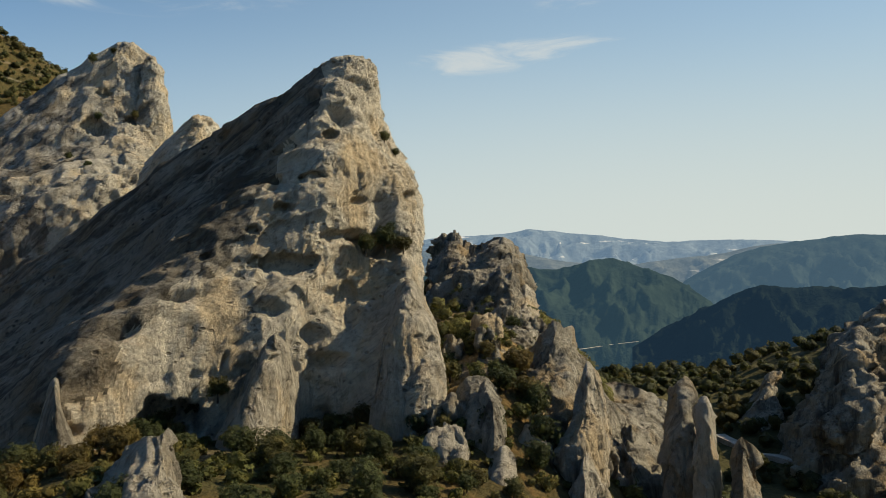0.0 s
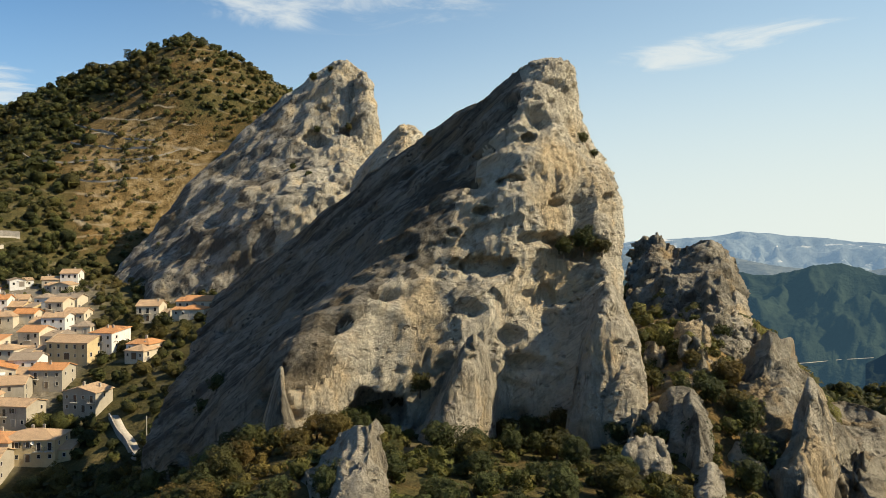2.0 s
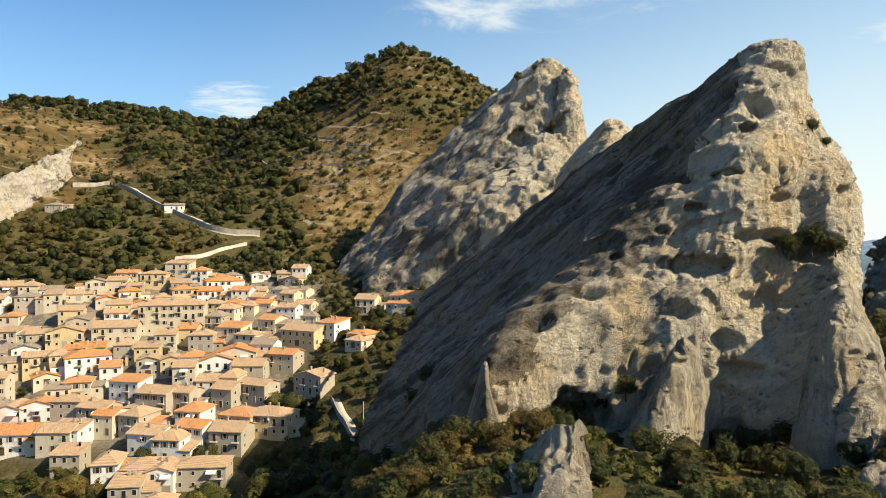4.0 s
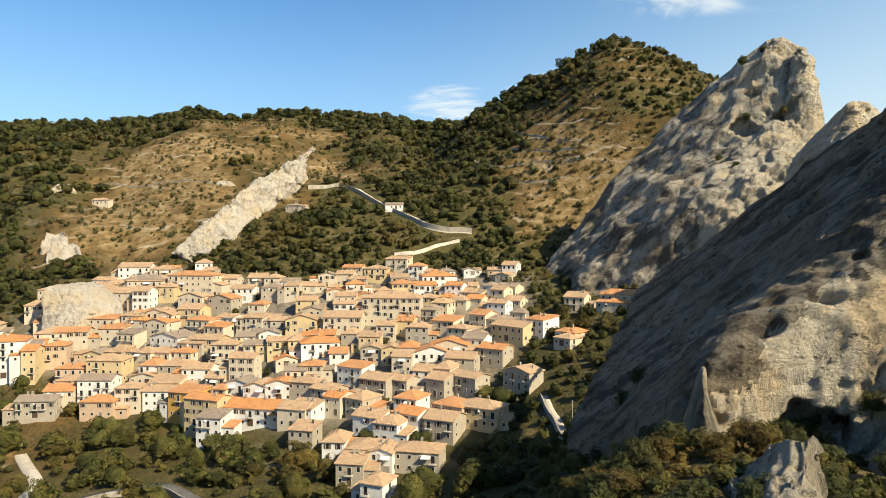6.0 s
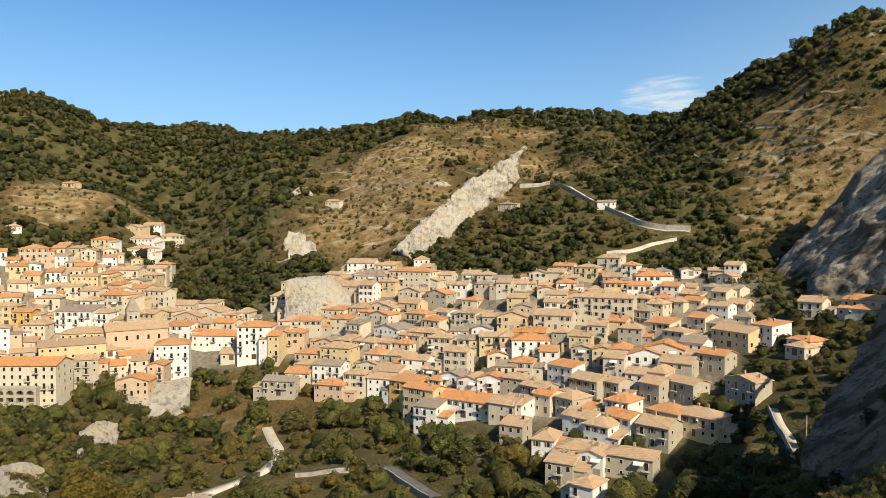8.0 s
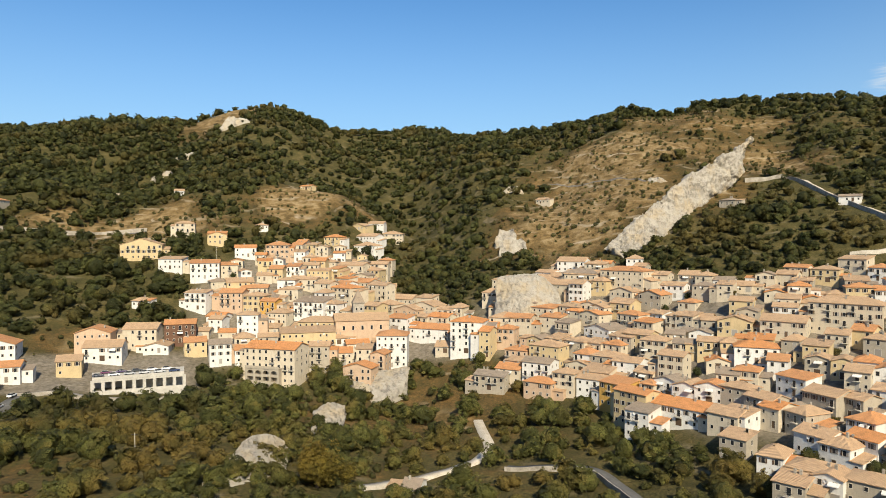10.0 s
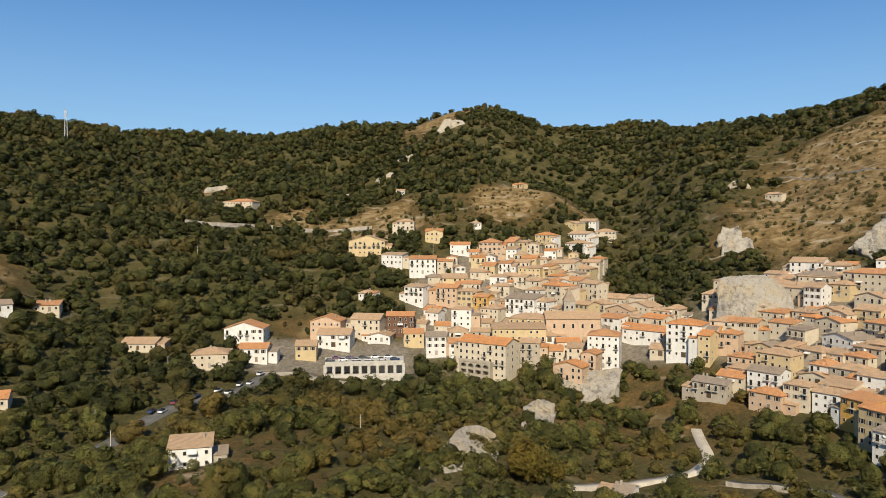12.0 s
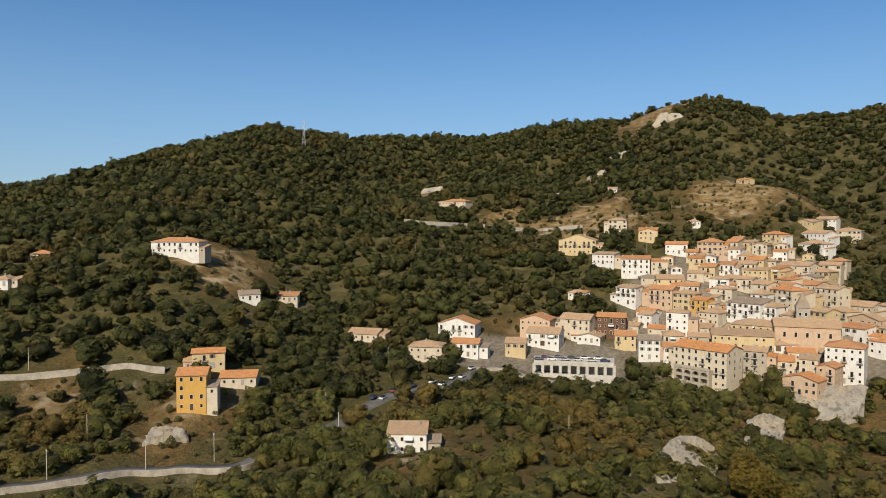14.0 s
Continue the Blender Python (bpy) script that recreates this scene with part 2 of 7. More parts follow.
def facets(p, size, seed):
    """Broken faces: space falls into uneven cells, each with a tilt and a step of its own."""
    s = p / size
    i = np.floor(s).astype(np.int64)
    best = np.full(s.shape[:-1], 9e9)
    out = np.zeros(s.shape[:-1])
    for dx in (-1, 0, 1):
        for dy in (-1, 0, 1):
            for dz in (-1, 0, 1):
                c = i + (dx, dy, dz)
                h = [lattice(c[..., 0], c[..., 1], c[..., 2], seed + k) for k in range(7)]
                v = s - (c + 0.5 + 0.42 * np.stack(h[:3], -1))
                dist = np.sum(v * v, -1)
                near = dist < best
                out = np.where(near, np.sum(v * np.stack(h[3:6], -1), -1) + 0.5 * h[6], out)
                best = np.minimum(best, dist)
    return out


def mesh_from(name, verts, faces, smooth=True):
    """A mesh from arrays of points and of quads or triangles."""
    me = bpy.data.meshes.new(name)
    verts, faces = np.asarray(verts, np.float32), np.asarray(faces, np.int32)
    n, k = faces.shape
    me.vertices.add(len(verts))
    me.vertices.foreach_set("co", verts.ravel())
    me.loops.add(n * k)
    me.loops.foreach_set("vertex_index", faces.ravel())
    me.polygons.add(n)
    me.polygons.foreach_set("loop_start", np.arange(0, n * k, k, dtype=np.int32))
    me.polygons.foreach_set("use_smooth", np.full(n, smooth))
    me.update()
    me.validate()
    return me


def grid_faces(rows, cols, wrap=False):
    i, j = np.meshgrid(np.arange(rows - 1), np.arange(cols if wrap else cols - 1), indexing="ij")
    k = (j + 1) % cols
    return np.stack([i * cols + j, i * cols + k, (i + 1) * cols + k, (i + 1) * cols + j], -1).reshape(-1, 4)


def structure(name, me, material, label, category):
    ob = new(name, me)
    me.materials.append(material)
    return tagged(ob, label, category, kind="structure")


def part(name, me, material, parent, label="", place=None):
    """Links a mesh as one part under a thing or a part; a mesh that has its material already keeps it."""
    ob = new(name, me)
    if not me.materials:
        for one in material if isinstance(material, (list, tuple)) else [material]:
            me.materials.append(one)
    ob.parent = parent
    if place is not None:
        ob.matrix_basis = place
    return tagged(ob, label)


def thing(name, m, label, category, group=""):
    ob = new(name)
    ob.empty_display_size = 0.5
    ob.matrix_basis = m
    return tagged(ob, label, category, group)


# ---- the ground: one sheet, by profiles of (distance, height) along bearings ----
EAST = {
    -60: [(48, -66), (231, -95), (435, -131), (1305, -290), (1900, -330), (4900, -270)],
    -32: [(48, -60), (151, -69), (240, -73), (370, -35), (435, -65), (870, -203), (1900, -330), (4900, -270)],
    -20: [(48, -54), (120, -50), (197, -76), (385, -68), (479, -102), (870, -218), (1900, -330), (4900, -270)],
    -11: [(48, -40), (102, -36), (130, -31), (151, -28), (190, -36), (363, -70), (479, -102), (870, -218), (1900, -330), (4900, -270)],
    -4: [(48, -34), (96, -32), (128, -20), (158, -16), (231, -3), (334, -29), (870, -218), (1900, -330), (4900, -270)],
    6: [(48, -31), (84, -30), (114, -34), (181, -19), (377, -58), (870, -203), (1900, -330), (4900, -270)],
}
MIDDLE = {
    18: [(48, -30), (84, -28), (120, -32), (197, -26), (334, 7), (479, 58), (609, 0), (1305, -145), (4900, -270)],
    28: [(48, -30), (78, -25), (120, -31), (181, -41), (334, -12), (421, 36), (544, 122), (725, 58), (4900, -135)],
    36: [(48, -32), (78, -29), (128, -41), (197, -50), (341, -25), (406, -17), (544, 162), (754, 87), (4900, -81)],
    44: [(48, -48), (151, -58), (197, -63), (385, -19), (435, 9), (595, 129), (870, 87), (4900, -81)],
    51: [(48, -58), (158, -66), (204, -63), (385, -22), (435, 12), (732, 125), (1015, 72), (4900, -54)],
    60: [(48, -62), (166, -70), (212, -65), (370, -25), (435, 7), (783, 139), (1015, 87), (4900, -54)],
    70: [(48, -65), (181, -74), (240, -71), (286, -62), (414, -17), (754, 133), (1015, 87), (4900, -54)],
}
WEST = {
    78: [(48, -66), (197, -76), (268, -73), (312, -62), (385, -35), (479, -7), (870, 136), (1160, 87), (4900, -54)],
    85: [(48, -66), (197, -76), (286, -76), (327, -65), (392, -48), (479, -25), (986, 146), (1305, 87), (4900, -54)],
    91: [(48, -64), (181, -70), (268, -70), (312, -65), (508, 1), (580, 38), (653, 44), (1015, 155), (1305, 87), (4900, -54)],
    96: [(48, -62), (181, -67), (277, -68), (327, -62), (508, 1), (595, 35), (986, 186), (1305, 87), (4900, -54)],
    104: [(48, -60), (166, -64), (296, -66), (356, -54), (450, -19), (522, 1), (986, 155), (1305, 87), (4900, -54)],
    115: [(48, -60), (158, -62), (268, -65), (341, -54), (544, 0), (943, 131), (1305, 72), (4900, -54)],
    126: [(48, -60), (166, -64), (221, -67), (348, -54), (450, -16), (580, 26), (885, 136), (1305, 72), (4900, -54)],
    138: [(48, -62), (197, -71), (249, -61), (392, -16), (812, 99), (1305, 44), (4900, -81)],
    149: [(48, -65), (197, -69), (268, -62), (406, -20), (870, 61), (1305, 14), (4900, -108)],
    200: [(48, -70), (197, -81), (435, -87), (1305, -87), (4900, -135)],
    260: [(48, -70), (197, -87), (435, -116), (1305, -203), (4900, -243)],
}
PROFILES = {**EAST, **MIDDLE, **WEST}
RADII = np.concatenate([[0, 24], np.geomspace(48, 4900, 220)])
BEARINGS = np.arange(-60, 300, 1.0)


def soften(table, steps, axis, wrap):
    for _ in range(steps):
        if wrap:
            table = (np.roll(table, 1, axis) + 2 * table + np.roll(table, -1, axis)) / 4
        else:
            p = np.concatenate([table[:, :1], table, table[:, -1:]], 1)
            table = (p[:, :-2] + 2 * p[:, 1:-1] + p[:, 2:]) / 4
    return table


keys = np.array(list(PROFILES) + [300])
lines = np.array([np.interp(RADII, *np.array(p).T) for p in PROFILES.values()])
lines = np.concatenate([lines, lines[:1]])
HEIGHTS = np.stack([np.interp(BEARINGS, keys, lines[:, j]) for j in range(len(RADII))], 1)
HEIGHTS = soften(soften(HEIGHTS, 4, 0, True), 3, 1, False)


def smooth_step(x, a, b):
    t = np.clip((x - a) / (b - a), 0, 1)
    return t * t * (3 - 2 * t)


def far_off(x, y):
    """The distance in steps of the village plan, in which the near ground counts for more."""
    return np.interp(np.hypot(x, y), [0, 120, 212, 305, 1015, 1305, 1900, 4900], [0, 100, 160, 210, 700, 900, 1700, 4900])


def metres(steps):
    return float(np.interp(steps, [0, 100, 160, 210, 700, 900, 1700, 4900], [0, 120, 212, 305, 1015, 1305, 1900, 4900]))


# domes, spurs and gullies of the hills: bearing, plan distance, spread in degrees and in distance, height
RELIEF = [(131, 500, 8, 75, 20), (120, 520, 5, 110, -24), (112, 560, 4, 70, 10), (107, 500, 4, 80, -22), (97, 560, 4, 60, 12), (92, 480, 3.5, 50, -16), (86, 470, 4, 120, -26),
          (80, 500, 3, 60, 10), (74, 420, 3, 80, -14), (57, 430, 4, 80, -16), (50, 420, 3, 70, -14), (64, 470, 4, 50, 8), (126, 290, 6, 30, -8), (136, 270, 5, 30, 7), (145, 420, 5, 80, -10)]


# how much the crests rise or fall from the profiles: bearing and metres, and where the crest stands on the plan
CREST_TRIM = np.array([(26, 0), (32, -2), (36, -7), (40, -10), (44, -10), (48, -4), (52, -5), (55, 3), (58, -1), (62, -6), (65, -14), (68, -8), (72, -10), (76, -10), (78, -15), (80, -6), (83, 5),
                       (86, -1), (90, -9), (98, -12), (102, -20), (104, -11), (108, -6), (113, -14), (120, -10), (124, -17), (130, -18), (134, -19), (138, -24), (144, -30), (150, -26), (170, 0)], float)
CREST_AT = np.array([(20, 330), (36, 375), (44, 410), (51, 505), (60, 540), (70, 520), (78, 600), (85, 680), (91, 700), (104, 680), (115, 650), (138, 560), (150, 600)], float)


def ground_z(x, y, rough=True):
    x, y = np.asarray(x, float), np.asarray(y, float)
    r = np.hypot(x, y)
    b = (np.degrees(np.arctan2(-x, y)) + 60) % 360
    j = np.clip(np.interp(r, RADII, np.arange(len(RADII))), 0, len(RADII) - 1.001)
    i0, j0 = np.floor(b).astype(int), np.floor(j).astype(int)
    fi, fj = b - i0, j - j0
    i0, i1 = i0 % 360, (i0 + 1) % 360
    z = (HEIGHTS[i0, j0] * (1 - fi) + HEIGHTS[i1, j0] * fi) * (1 - fj) + (HEIGHTS[i0, j0 + 1] * (1 - fi) + HEIGHTS[i1, j0 + 1] * fi) * fj
    steps = far_off(x, y)
    side = np.degrees(np.arctan2(-x, y))
    for b, s, wide, deep, dz in RELIEF:
        z = z + dz * np.exp(-((side - b) / wide) ** 2 - ((steps - s) / deep) ** 2)
    z = z + np.interp(side, *CREST_TRIM.T) * smooth_step(steps / np.interp(side, *CREST_AT.T), 0.6, 1.0)
    if rough:
        p = np.stack([x, y, np.zeros_like(x)], -1)
        z = z + smooth_step(r, 380, 520) * 9.0 * (fbm(p / 170.0, 3, 0.5, 3, True) - 0.25)
        z = z + np.clip((r - 50) / 350, 0.15, 3) * (fbm(p / 60.0, 5, 0.55, 5) * 4.0) + fbm(p / 10.0, 3, 0.5, 9) * 0.8 * np.clip(r / 180, 0, 1)
    # the ground under the flight levels out to one height
    k = smooth_step(r, 4, 50)
    return -44.0 * (1 - k) + z * k


def bearing_of(x, y):
    return np.degrees(np.arctan2(-x, y))


# ---- crags: cliffs lofted through level lines (bearing, distance, height), closed behind ----
def curve(points, count):
    """count points along a smooth line through the given ones."""
    p = np.array(points, float)
    p = np.concatenate([[2 * p[0] - p[1]], p, [2 * p[-1] - p[-2]]])
    s = np.linspace(0, len(points) - 1.0001, count)
    i = s.astype(int)
    f = (s - i)[:, None]
    a, b, c, d = p[i], p[i + 1], p[i + 2], p[i + 3]
    return 0.5 * (2 * b + (c - a) * f + (2 * a - 5 * b + 4 * c - d) * f ** 2 + (3 * b - a - 3 * c + d) * f ** 3)


def crag(name, levels, thick, material, label, step=0.5, relief=1.0, along=(-0.72, 0.32, -0.62), holes=0, seed=1, sink=9.0, layers=1.0, sharp=0.0, scoops=(), parent=None, fine=1.0, second=None, block=5.5):
    """A rock. levels: front lines from foot to top, each from left to right; thick: depth behind each; along: the way of its bedding."""
    lines = [np.array([at(*p) for p in level]) for level in levels]
    foot = lines[0].copy()
    foot[:, 2] -= sink
    lines = [foot] + lines
    thick = [thick[0]] + list(thick)
    width = max(np.linalg.norm(np.diff(l, axis=0), axis=1).sum() for l in lines)
    tall = max(np.linalg.norm(lines[i + 1] - lines[i], axis=1).max() for i in range(len(lines) - 1)) * (len(lines) - 1)
    cols, rows = int(np.clip(width / step, 16, 380)), int(np.clip(tall / step, 14, 260))
    net = np.array([curve(l, cols) for l in lines])
    front = np.stack([curve(net[:, j], rows) for j in range(cols)], 1)
    deep = curve(np.array(thick, float)[:, None], rows)[:, 0]
    away = lines[1].mean(0) * (1, 1, 0)
    away /= np.linalg.norm(away)
    ends = 0.25 + 0.75 * np.sin(np.linspace(0, np.pi, cols)) ** 0.5
    pick = np.arange(cols - 1, -1, -1)
    back = front[:, pick] + away * (deep[:, None, None] * ends[pick][None, :, None] + 0.02)
    shell = np.concatenate([front, back], 1)
    # rounded top, then one closing row
    lid = shell[-1].mean(0)
    top = np.concatenate([(front[-1] + away * deep[-1] * ends[:, None] * 0.5), (back[-1] - away * deep[-1] * ends[pick][:, None] * 0.5)])
    top[:, 2] += 0.25 * deep[-1] * np.concatenate([ends, ends[pick]]) ** 2
    shell = np.concatenate([shell, (shell[-1] * 0.4 + top * 0.6)[None], top[None]])
    n_rows, n_cols = shell.shape[:2]
    du = np.roll(shell, -1, 1) - np.roll(shell, 1, 1)
    dv = np.gradient(shell, axis=0)
    nrm = np.cross(du, dv)
    nrm /= np.linalg.norm(nrm, axis=-1, keepdims=True) + 1e-9
    if np.mean(np.sum(nrm[:, :cols] * -away, -1)) < 0:
        nrm = -nrm
    p = shell
    e1 = np.array(along) / np.linalg.norm(along)
    q = p - 0.86 * (p @ e1)[..., None] * e1
    # long bedding ribs where the rock leans, upright flutes where it faces the valley
    steep = np.clip(1.0 - 1.6 * np.abs(nrm[..., 2]), 0, 1)
    flutes = fbm(p * (1, 1, 0.16) / 3.0, 3, 0.5, seed + 30, True)
    ribs = fbm(q / (5.2 * max(1.0, block / 5.5) ** 0.8), 4, 0.5, seed + 20, True)
    grand = max(1.0, block / 5.5)
    d = relief * (1.1 * grand * fbm(p / (15.0 * grand ** 0.7), 4, 0.5, seed) + layers * (0.85 * grand * ribs * (1 - 0.6 * steep) + 0.5 * flutes * steep) - 0.35)
    d = d + relief * fine * (0.32 * fbm(p / 2.4, 5, 0.6, seed + 40) + 0.55 * np.minimum(0, fbm(p / 5.0, 4, 0.6, seed + 50) + 0.12))
    warp = p + 0.8 * np.stack([fbm(p / 3.5, 3, 0.5, seed + 80 + k) for k in range(3)], -1)
    bed = warp - 0.84 * (warp @ e1)[..., None] * e1
    d = d + relief * fine * (0.136 * block * facets(bed, block, seed + 90) + 0.055 * block * facets(bed, block * 0.38, seed + 95) + 0.12 * fbm(p / 0.9, 2, 0.6, seed + 98))
    d = d - relief * sharp * (1.0 * np.maximum(0, fbm(p * (1, 1, 0.5) / 4.5, 3, 0.5, seed + 60, True)) + -0.8 * facets(warp * (1, 1, 0.5), 3.6, seed + 97))
    rng = np.random.RandomState(seed)
    for _ in range(holes):
        c = p[rng.randint(n_rows // 7, n_rows - 3), rng.randint(0, cols)]
        size = 0.6 + 1.7 * rng.uniform() ** 2.5
        v = (p - c) / (size * np.array((1.5, 1.5, rng.uniform(0.5, 0.9))))
        d = d - 1.25 * size * np.exp(-np.sum(v * v, -1) ** 2 * 1.5)
    for b, r, z, wide, tall, depth in scoops:
        c = at(b, r, z)
        v = p - c
        flat = np.array((away[1], -away[0], 0))
        bend = fbm(p / 3.0, 4, 0.6, seed + 70)
        k = smooth_step(1.0 - (v @ flat / wide) ** 2 - (v[..., 2] / tall) ** 2 - (v @ away / 12.0) ** 2 + 0.9 * bend, 0.0, 0.35)
        k[:, cols:] = 0
        p = p + away * (depth * k)[..., None]
        shell = p
    nrm[-2:], d[-2:] = nrm[-3], d[-3]
    fade = np.ones(n_rows)
    shell = shell + nrm * (d * fade[:, None])[..., None]
    shut = 0.5 * (shell[-1, :cols] + shell[-1, cols:][::-1])
    shell[-1, :cols], shell[-1, cols:] = shut, shut[::-1]
    faces = grid_faces(n_rows, n_cols, True)
    if np.cross(shell[2, 1] - shell[2, 0], shell[3, 0] - shell[2, 0]) @ away > 0:
        faces = faces[:, ::-1]
    me = mesh_from(name, shell.reshape(-1, 3), faces)
    me.materials.append(material)
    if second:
        # a darker bedding face on the left of a crest that leans from foot to top
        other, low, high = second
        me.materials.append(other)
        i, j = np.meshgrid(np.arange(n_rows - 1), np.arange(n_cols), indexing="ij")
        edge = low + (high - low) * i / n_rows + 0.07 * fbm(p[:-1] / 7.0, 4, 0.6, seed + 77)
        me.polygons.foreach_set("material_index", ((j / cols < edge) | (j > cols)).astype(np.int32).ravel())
    if parent is not None:
        return part(name, me, None, parent, label)
    return tagged(new(name, me), label, "rock")



def small_face(bearing, distance, wide, tall, material, label, seed):
    """A bare rock face on a hillside, wide and tall in metres."""
    rng = np.random.RandomState(seed)
    half = math.degrees(wide / distance / 2)
    z = float(ground_z(*at(bearing, distance)[:2]))
    levels = []
    for up, part_wide, back in ((-0.1, 1.0, 0.0), (0.5, 0.9, 0.25), (1.0, 0.55, 0.6)):
        levels.append([(bearing + half * part_wide * k + rng.uniform(-0.1, 0.1) * half, distance + back * tall + rng.uniform(0, 2), z + tall * up * rng.uniform(0.85, 1.1)) for k in (1, 0.5, 0, -0.5, -1)])
    return crag("rock_outcrop", levels, (tall, tall * 0.8, tall * 0.5), material, label, max(0.45, wide / 17), 0.9, seed=seed, sharp=0.8, sink=4.0)


MAIN = [
    [(38.7, 158.0, -42.3), (35.8, 138.0, -39.5), (31.8, 118.0, -34.1), (28.5, 110.0, -32.0), (23.7, 114.0, -33.3), (18.6, 116.0, -34.7), (14.6, 118.0, -34.9), (10.2, 120.0, -33.1), (6.4, 117.0, -33.5), (3.1, 113.0, -33.0), (0.2, 118.0, -32.4)],
    [(37.3, 170.0, -36.2), (34.2, 146.0, -30.4), (31.0, 124.0, -23.6), (27.8, 113.0, -18.5), (21.6, 115.0, -17.9), (16.6, 116.5, -17.5), (12.6, 117.0, -15.1), (9.3, 119.5, -18.0), (6.0, 119.0, -19.5), (2.7, 114.0, -19.1), (-0.1, 120.0, -22.3)],
    [(35.9, 189.0, -29.7), (31.8, 164.0, -21.4), (27.1, 141.0, -13.5), (22.5, 124.0, -7.4), (17.3, 122.0, -4.4), (13.7, 121.0, -4.3), (10.9, 120.0, -4.7), (8.5, 123.0, -7.1), (5.8, 124.0, -8.9), (2.9, 121.5, -8.6), (1.3, 128.0, -10.9)],
    [(35.1, 196.0, -25.4), (30.5, 172.0, -16.4), (25.5, 150.0, -7.2), (20.1, 131.0, 1.0), (15.3, 126.0, 6.4), (12.0, 123.5, 7.7), (9.2, 122.5, 7.1), (7.1, 125.0, 3.8), (5.4, 128.5, 1.0), (3.4, 127.5, 1.9), (1.6, 134.0, 0.5)],
    [(34.3, 203.0, -20.7), (29.1, 178.0, -9.2), (23.9, 159.0, -0.0), (18.2, 140.0, 8.9), (13.3, 132.0, 14.9), (10.5, 128.5, 17.4), (8.1, 127.5, 17.1), (6.2, 129.0, 14.6), (4.8, 130.5, 12.2), (3.1, 132.0, 11.3), (1.9, 138.0, 8.6)],
    [(34.0, 212.0, -18.4), (28.6, 187.0, -5.2), (22.8, 168.0, 6.7), (16.6, 149.0, 17.0), (12.0, 138.5, 23.7), (9.5, 133.5, 25.7), (7.9, 132.0, 24.7), (6.5, 134.0, 22.9), (5.6, 137.0, 20.7), (4.2, 141.0, 17.6), (2.7, 146.0, 14.4)],
    [(33.5, 221.0, -16.2), (28.0, 193.0, -0.8), (22.2, 173.0, 13.7), (16.0, 155.0, 24.5), (12.4, 146.0, 29.0), (9.8, 141.0, 32.5), (7.7, 139.0, 34.0), (6.5, 140.0, 34.0), (5.4, 143.0, 34.3), (5.4, 147.0, 30.4), (5.1, 150.0, 24.8)],
]
SECOND = [
    [(39.7, 345.6, -43.9), (34.1, 334.0, -40.7), (28.7, 322.4, -29.5), (25.0, 318.0, -14.0), (22.8, 318.0, -3.9), (21.4, 320.9, -1.3), (20.0, 328.2, -1.4), (18.7, 334.0, -1.4)],
    [(40.1, 354.3, -32.6), (35.0, 344.1, -17.6), (30.0, 334.0, -1.4), (26.4, 328.2, 14.3), (24.1, 328.2, 24.8), (22.7, 332.5, 30.4), (21.6, 338.3, 30.9), (20.6, 345.6, 28.8)],
    [(41.4, 371.7, -31.2), (36.7, 363.0, -4.3), (31.4, 357.2, 22.5), (27.8, 352.8, 37.8), (25.0, 352.8, 49.0), (23.7, 354.3, 52.1), (22.4, 357.2, 53.9), (21.2, 360.1, 47.1)],
    [(42.1, 386.1, -29.9), (37.9, 386.1, 6.2), (32.6, 383.2, 46.7), (28.1, 378.9, 74.7), (25.3, 373.1, 88.5), (23.9, 370.2, 91.7), (21.9, 370.2, 82.0), (21.3, 367.3, 59.2)],
]
SECOND_LOW = [
    [(38.0, 328.2, -38.2), (34.1, 316.6, -37.4), (29.6, 305.0, -27.9), (25.9, 299.4, -13.2), (23.2, 301.3, -3.7), (20.9, 309.3, 1.2)],
    [(38.6, 336.9, -24.7), (34.5, 325.3, -11.5), (30.3, 313.7, 4.9), (26.6, 309.3, 14.7), (23.7, 310.8, 19.7), (21.5, 316.6, 21.4)],
    [(38.0, 345.6, -11.5), (34.1, 336.9, 6.6), (30.5, 328.2, 20.2), (26.9, 323.8, 28.5), (23.9, 325.3, 31.8), (21.8, 331.1, 31.3)],
]
THUMB = [
    [(23.3, 354.3, 49.3), (22.5, 351.4, 47.4), (21.6, 351.4, 47.4), (20.8, 354.3, 50.6)],
    [(23.2, 357.2, 66.7), (22.5, 354.3, 67.5), (21.8, 354.3, 68.9), (21.1, 357.2, 65.2)],
    [(23.1, 361.5, 78.9), (22.7, 360.1, 83.2), (22.1, 360.1, 84.3), (21.5, 361.5, 78.3)],
]
THIRD = [
    [(23.7, 271.5, 1.0), (20.9, 260.4, 5.1), (18.7, 254.8, 9.1), (16.4, 256.6, 15.2), (14.8, 264.1, 19.7)],
    [(23.3, 275.2, 18.6), (21.1, 264.1, 26.2), (19.1, 260.4, 29.5), (17.5, 262.2, 30.2), (16.6, 267.8, 28.1)],
    [(22.8, 282.7, 27.6), (21.1, 271.5, 34.3), (19.3, 267.8, 41.6), (18.1, 267.8, 42.1), (17.3, 271.5, 39.0)],
]
SPUR_A = [
    [(1.1, 147.6, -25.9), (-0.7, 144.5, -25.4), (-3.0, 141.5, -24.8), (-5.3, 138.4, -24.2), (-7.1, 139.9, -24.4), (-8.2, 144.5, -25.2)],
    [(1.2, 181.3, -14.5), (-0.7, 172.1, -12.4), (-3.0, 166.0, -10.6), (-5.1, 159.9, -10.2), (-6.6, 156.8, -13.7), (-7.8, 156.8, -19.2)],
    [(0.9, 221.3, -1.2), (-0.7, 212.0, 0.3), (-2.3, 199.7, -4.5), (-4.4, 190.5, -2.1), (-6.0, 184.4, -4.7), (-7.2, 178.3, -14.1)],
]
